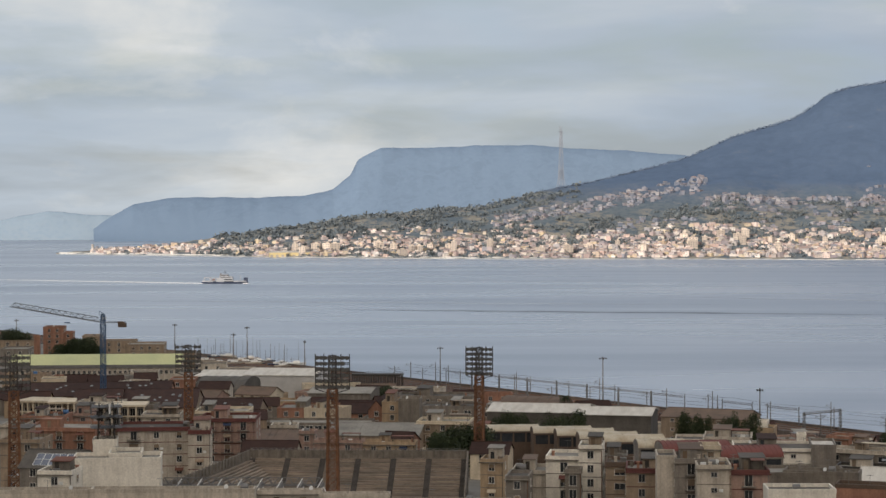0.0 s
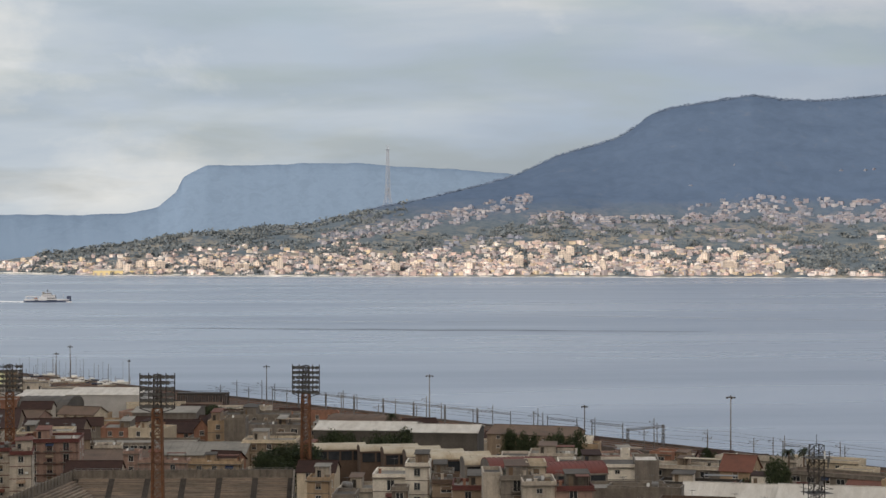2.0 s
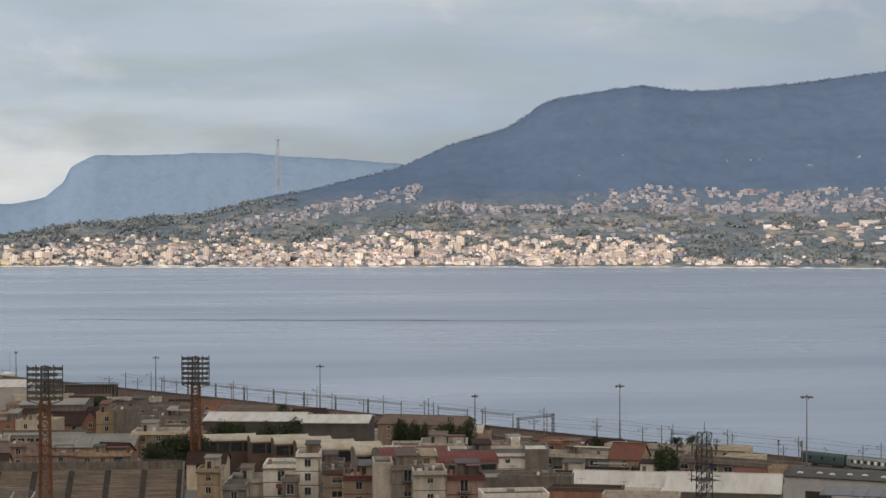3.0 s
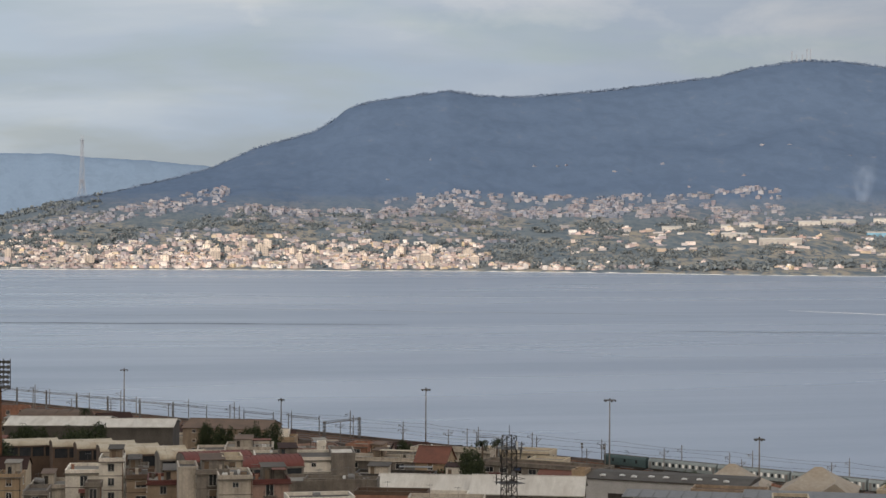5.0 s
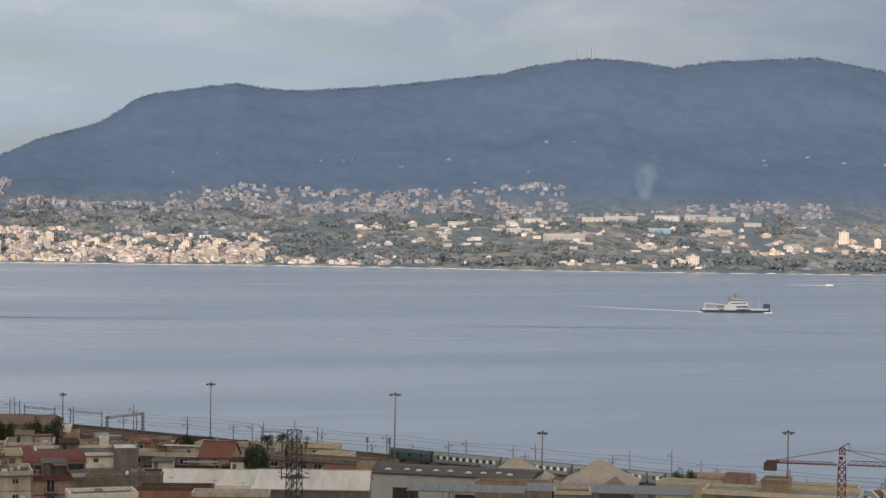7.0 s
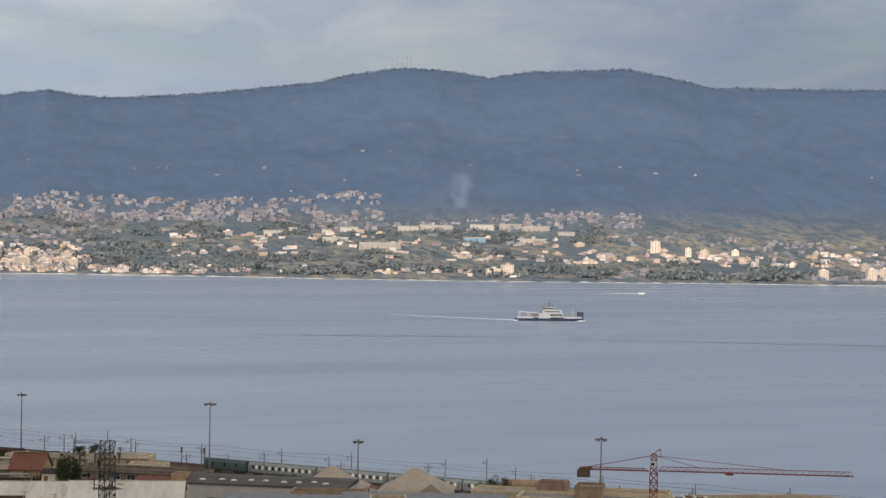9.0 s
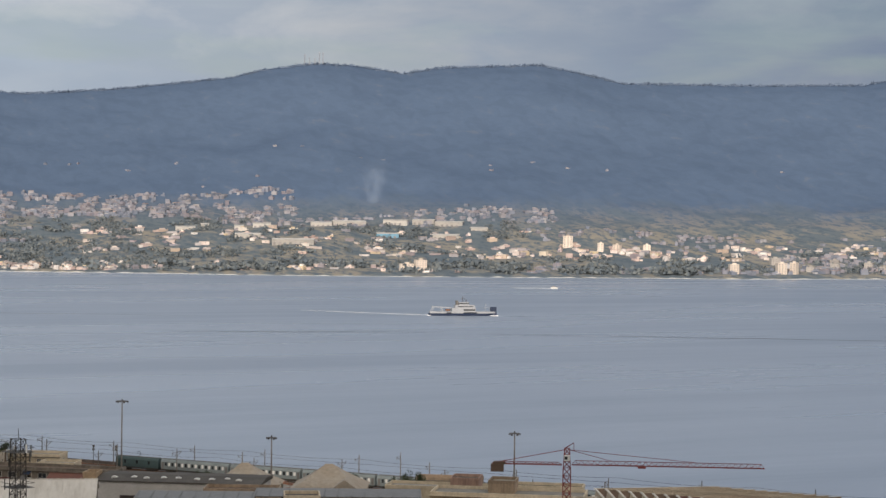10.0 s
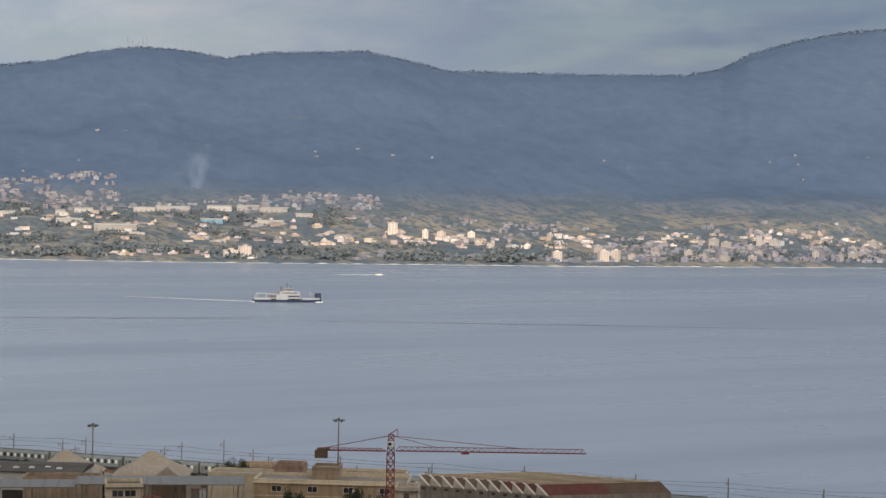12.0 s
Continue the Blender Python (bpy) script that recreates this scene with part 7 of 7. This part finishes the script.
def smoke():
    """A thin bluish wisp of smoke from a fire on the far slope: a few veils behind one another."""
    m = bpy.data.materials.new("thin_blue_smoke")
    m.use_nodes = True
    t = m.node_tree
    bs = t.nodes["Principled BSDF"]
    bs.inputs["Base Color"].default_value = (0.34, 0.42, 0.54, 1)
    bs.inputs["Roughness"].default_value = 1.0
    bs.inputs["Specular IOR Level"].default_value = 0.0
    tc = t.nodes.new("ShaderNodeTexCoord")
    n = node(t, "ShaderNodeTexNoise", Scale=0.06, Detail=5.0, Roughness=0.6, Distortion=0.6)
    t.links.new(tc.outputs["Object"], n.inputs["Vector"])
    sep = t.nodes.new("ShaderNodeSeparateXYZ")
    t.links.new(tc.outputs["Generated"], sep.inputs["Vector"])
    across = ramp(t, sep.outputs["X"], [(0.0, (0, 0, 0)), (0.5, (1, 1, 1)), (1.0, (0, 0, 0))])
    up = ramp(t, sep.outputs["Z"], [(0.0, (0.9,) * 3), (0.45, (0.7,) * 3), (1.0, (0, 0, 0))])
    a = mixed(t, 1.0, mixed(t, 1.0, across, up, "MULTIPLY"), ramp(t, n.outputs["Fac"], [(0.36, (0, 0, 0)), (0.72, (0.16,) * 3)]), "MULTIPLY")
    t.links.new(a, bs.inputs["Alpha"])
    x, y, z = far_spot(25.3, 0.47)
    bm = bmesh.new()
    for layer in range(4):
        prev = None
        for u in steps(0, 1, 14):
            lean, half = 12 * u * u + 4 * math.sin(3.4 * u + layer), 10 + 24 * u
            ring = [bm.verts.new((lean + half * k, 6 * layer + 5 * math.cos(2.0 * k + layer), 92 * u)) for k in (-1, -0.5, 0, 0.5, 1)]
            if prev:
                for k in range(4):
                    bm.faces.new((prev[k], prev[k + 1], ring[k + 1], ring[k]))
            prev = ring
    ob = link("smoke_plume", bm, m, smooth=True)
    ob.matrix_basis = pose(x, y - 30, z + 4, 0, 0, -25.5)
    ob.visible_shadow = False
    tagged(ob, "thin bluish smoke rising from the far slope", "smoke", kind="stuff")


smoke()


def lighthouse():
    x, y = -616.99, 3511.20
    ob = thing("lighthouse", x, y, 1.0, 0, "small white lighthouse on the low spit", "lighthouse")
    bm = bmesh.new()
    bar(bm, (0, 0, 0), (0, 0, 13), 4.2, sides=10, w2=3.0)
    part("tower", bm, FAR_WHITE, ob)
    bm = bmesh.new()
    bar(bm, (0, 0, 13), (0, 0, 15.4), 3.4, sides=10)
    bar(bm, (0, 0, 15.4), (0, 0, 16.6), 3.4, sides=10, w2=0.3)
    part("lantern", bm, BLOCK_SHADE, ob)


lighthouse()


# ---- shipping ----
# ship white greyed and blued: haze and cloud shade put into the paint colour
SHIP_WHITE = surface("hazed_white_ship_paint", (0.37, 0.39, 0.42), (0.29, 0.31, 0.34), rough=0.5, scale=0.2, fine=2, amount=0.7)


def ferry(x, y, turn, L, label, bow_paint):
    """A double-deck car ferry: low hull, open car deck, bridge amidships, raised bow ramp."""
    ob = thing("car_ferry", x, y, 0.0, turn, label, "ferry", "ferries in the strait")
    B = L * 0.09
    deck = L * 0.064

    def shell(x0, x1, z0, z1, flare=0.0, n=12):
        bm = bmesh.new()
        rings = []
        for u in steps(0, 1, n):
            xx = x0 + (x1 - x0) * u
            g = xx / L
            half = B * (0.72 + 0.28 * smooth(0, 0.12, g)) * (1 - 0.55 * smooth(0.82, 1.0, g))
            rings.append([bm.verts.new((xx, -half * (1 - flare), z0)), bm.verts.new((xx, half * (1 - flare), z0)), bm.verts.new((xx, half, z1)), bm.verts.new((xx, -half, z1))])
        for a, b in zip(rings, rings[1:]):
            for k in range(4):
                bm.faces.new((a[k], a[(k + 1) % 4], b[(k + 1) % 4], b[k]))
        bm.faces.new(rings[0][::-1])
        bm.faces.new(rings[-1])
        bmesh.ops.recalc_face_normals(bm, faces=bm.faces[:])
        return bm

    part("hull", shell(0, L, -0.6, deck * 0.55, 0.12), NAVY, ob, "navy blue lower hull")
    part("upper_hull", shell(0.01 * L, 0.985 * L, deck * 0.555, deck * 0.95), SHIP_WHITE, ob)
    part("bow_ramp", boxes((0.915 * L, 0.995 * L, -B * 0.5, B * 0.5, deck * 0.4, deck * 2.0)), bow_paint, ob, "tall dark blue bow ramp")
    sup = part("deckhouse", boxes((0.33 * L, 0.68 * L, -B * 0.9, B * 0.9, deck * 0.96, deck * 1.75), (0.38 * L, 0.67 * L, -B * 0.85, B * 0.85, deck * 1.76, deck * 2.4)), SHIP_WHITE, ob)
    part("window_band", boxes((0.5 * L, 0.67 * L, -B * 0.91, B * 0.91, deck * 1.15, deck * 1.5)), PANE, sup)
    part("window_band", boxes((0.42 * L, 0.64 * L, -B * 0.86, B * 0.86, deck * 1.98, deck * 2.18)), PANE, sup)
    br = part("bridge", boxes((0.43 * L, 0.58 * L, -B * 0.8, B * 0.8, deck * 2.41, deck * 3.05)), SHIP_WHITE, ob)
    part("windscreen", boxes((0.425 * L, 0.585 * L, -B * 0.81, B * 0.81, deck * 2.65, deck * 2.9)), PANE, br)
    for q in (-0.6, 0.3):
        part("funnel", boxes((0.4 * L, 0.425 * L, B * q, B * (q + 0.3), deck * 2.41, deck * 3.4)), GALVANISED, ob)
    part("radar_mast", bars([((0.5 * L, 0, deck * 3.05), (0.5 * L, 0, deck * 4.4)), ((0.47 * L, 0, deck * 3.8), (0.53 * L, 0, deck * 3.8)), ((0.55 * L, 0, deck * 3.05), (0.55 * L, 0, deck * 3.7))], 0.4), DARK_STEEL, ob)
    for s in (-1, 1):
        part("stern_frame", bars([((0.04 * L, s * B * 0.7, deck * 0.96), (0.07 * L, s * B * 0.7, deck * 2.0)), ((0.2 * L, s * B * 0.7, deck * 0.96), (0.17 * L, s * B * 0.7, deck * 2.0)), ((0.05 * L, s * B * 0.7, deck * 2.0), (0.33 * L, s * B * 0.7, deck * 1.75))], 0.5), SHIP_WHITE, ob)
    part("lifeboat", boxes((0.235 * L, 0.3 * L, -B * 0.92, -B * 0.6, deck * 1.1, deck * 1.5)), RUST, ob, "orange lifeboat")
    # dark panels stand in for shade inside the hull openings
    part("side_opening", boxes((0.25 * L, 0.32 * L, -B * 1.01, -B * 0.97, deck * 0.5, deck * 0.8), (0.5 * L, 0.7 * L, -B * 1.01, -B * 0.97, deck * 0.55, deck * 0.8)), PANE, ob)
    part("mast", bars([((0.84 * L, 0, deck), (0.84 * L, 0, deck * 2.8)), ((0.8 * L, -B * 0.5, deck * 1.7), (0.88 * L, -B * 0.5, deck * 2.0))], 0.3), SHIP_WHITE, ob)
    # bow wave
    part("bow_wave", boxes((0.9 * L, 1.02 * L, -B * 0.75, B * 0.75, -0.3, 0.5), (-0.03 * L, 0.02 * L, -B * 0.7, B * 0.7, -0.3, 0.45)), FOAM, ob)


def wake(points, w0, w1, label):
    bm = bmesh.new()
    prev = None
    for i, (x, y) in enumerate(points):
        k = w0 + (w1 - w0) * i / (len(points) - 1)
        ring = (bm.verts.new((x, y - k, 0.1)), bm.verts.new((x, y + k, 0.1)))
        if prev:
            bm.faces.new((prev[0], ring[0], ring[1], prev[1]))
        prev = ring
    tagged(link("wake", bm, FOAM), label, "wake", "ship wakes", "structure")


def along(a, b, n, wob):
    return [(a[0] + (b[0] - a[0]) * u, a[1] + (b[1] - a[1]) * u + wob * noise.noise((u * 7, a[0], 0))) for u in steps(0, 1, n)]


ferry(-264, 2182, -3, 50.5, "white car ferry with a dark bow steaming along the strait", NAVY)
ferry(820, 1597, -18, 62.0, "white car ferry with a navy hull and tall bow ramp", NAVY)
wake(along((-262, 2182), (-560, 2330), 30, 6), 10.0, 5.0, "white wake trailing behind a ferry")
wake(along((822, 1598), (745, 1712), 20, 4), 7.0, 3.5, "white wake trailing behind a ferry")
wake(along((1300, 2194), (1258, 2216), 8, 2), 11.0, 5.0, "short wake of a fast launch")
LX = thing("launch", 1300, 2192, 0, -25, "small white launch crossing the strait", "motor boat")
part("hull", boxes((0, 9, -1.4, 1.4, -0.3, 1.5)), WHITE_PAINT, LX)
part("cabin", boxes((2, 6, -1.1, 1.1, 1.51, 3.2)), GALVANISED, LX)

# lines where currents meet: narrow streaks, their weaker or stronger sky sheen painted as dark or pale colour
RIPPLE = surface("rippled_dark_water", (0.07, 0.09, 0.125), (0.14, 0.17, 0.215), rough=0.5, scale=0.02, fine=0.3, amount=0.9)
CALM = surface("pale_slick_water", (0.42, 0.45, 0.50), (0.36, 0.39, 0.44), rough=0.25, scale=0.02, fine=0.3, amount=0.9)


def streak(points, width, material, label, z=0.06):
    bm = bmesh.new()
    prev = None
    n = len(points) - 1
    for i, (x, y) in enumerate(points):
        k = width * math.sin(math.pi * (0.03 + 0.94 * i / n)) * (0.6 + 0.8 * abs(noise.noise((x / 60, y / 60, 1))))
        ring = (bm.verts.new((x, y - k, z)), bm.verts.new((x, y + k, z)))
        if prev:
            bm.faces.new((prev[0], ring[0], ring[1], prev[1]))
        prev = ring
    tagged(link("water", bm, material), label, "sea", "current lines", "structure")


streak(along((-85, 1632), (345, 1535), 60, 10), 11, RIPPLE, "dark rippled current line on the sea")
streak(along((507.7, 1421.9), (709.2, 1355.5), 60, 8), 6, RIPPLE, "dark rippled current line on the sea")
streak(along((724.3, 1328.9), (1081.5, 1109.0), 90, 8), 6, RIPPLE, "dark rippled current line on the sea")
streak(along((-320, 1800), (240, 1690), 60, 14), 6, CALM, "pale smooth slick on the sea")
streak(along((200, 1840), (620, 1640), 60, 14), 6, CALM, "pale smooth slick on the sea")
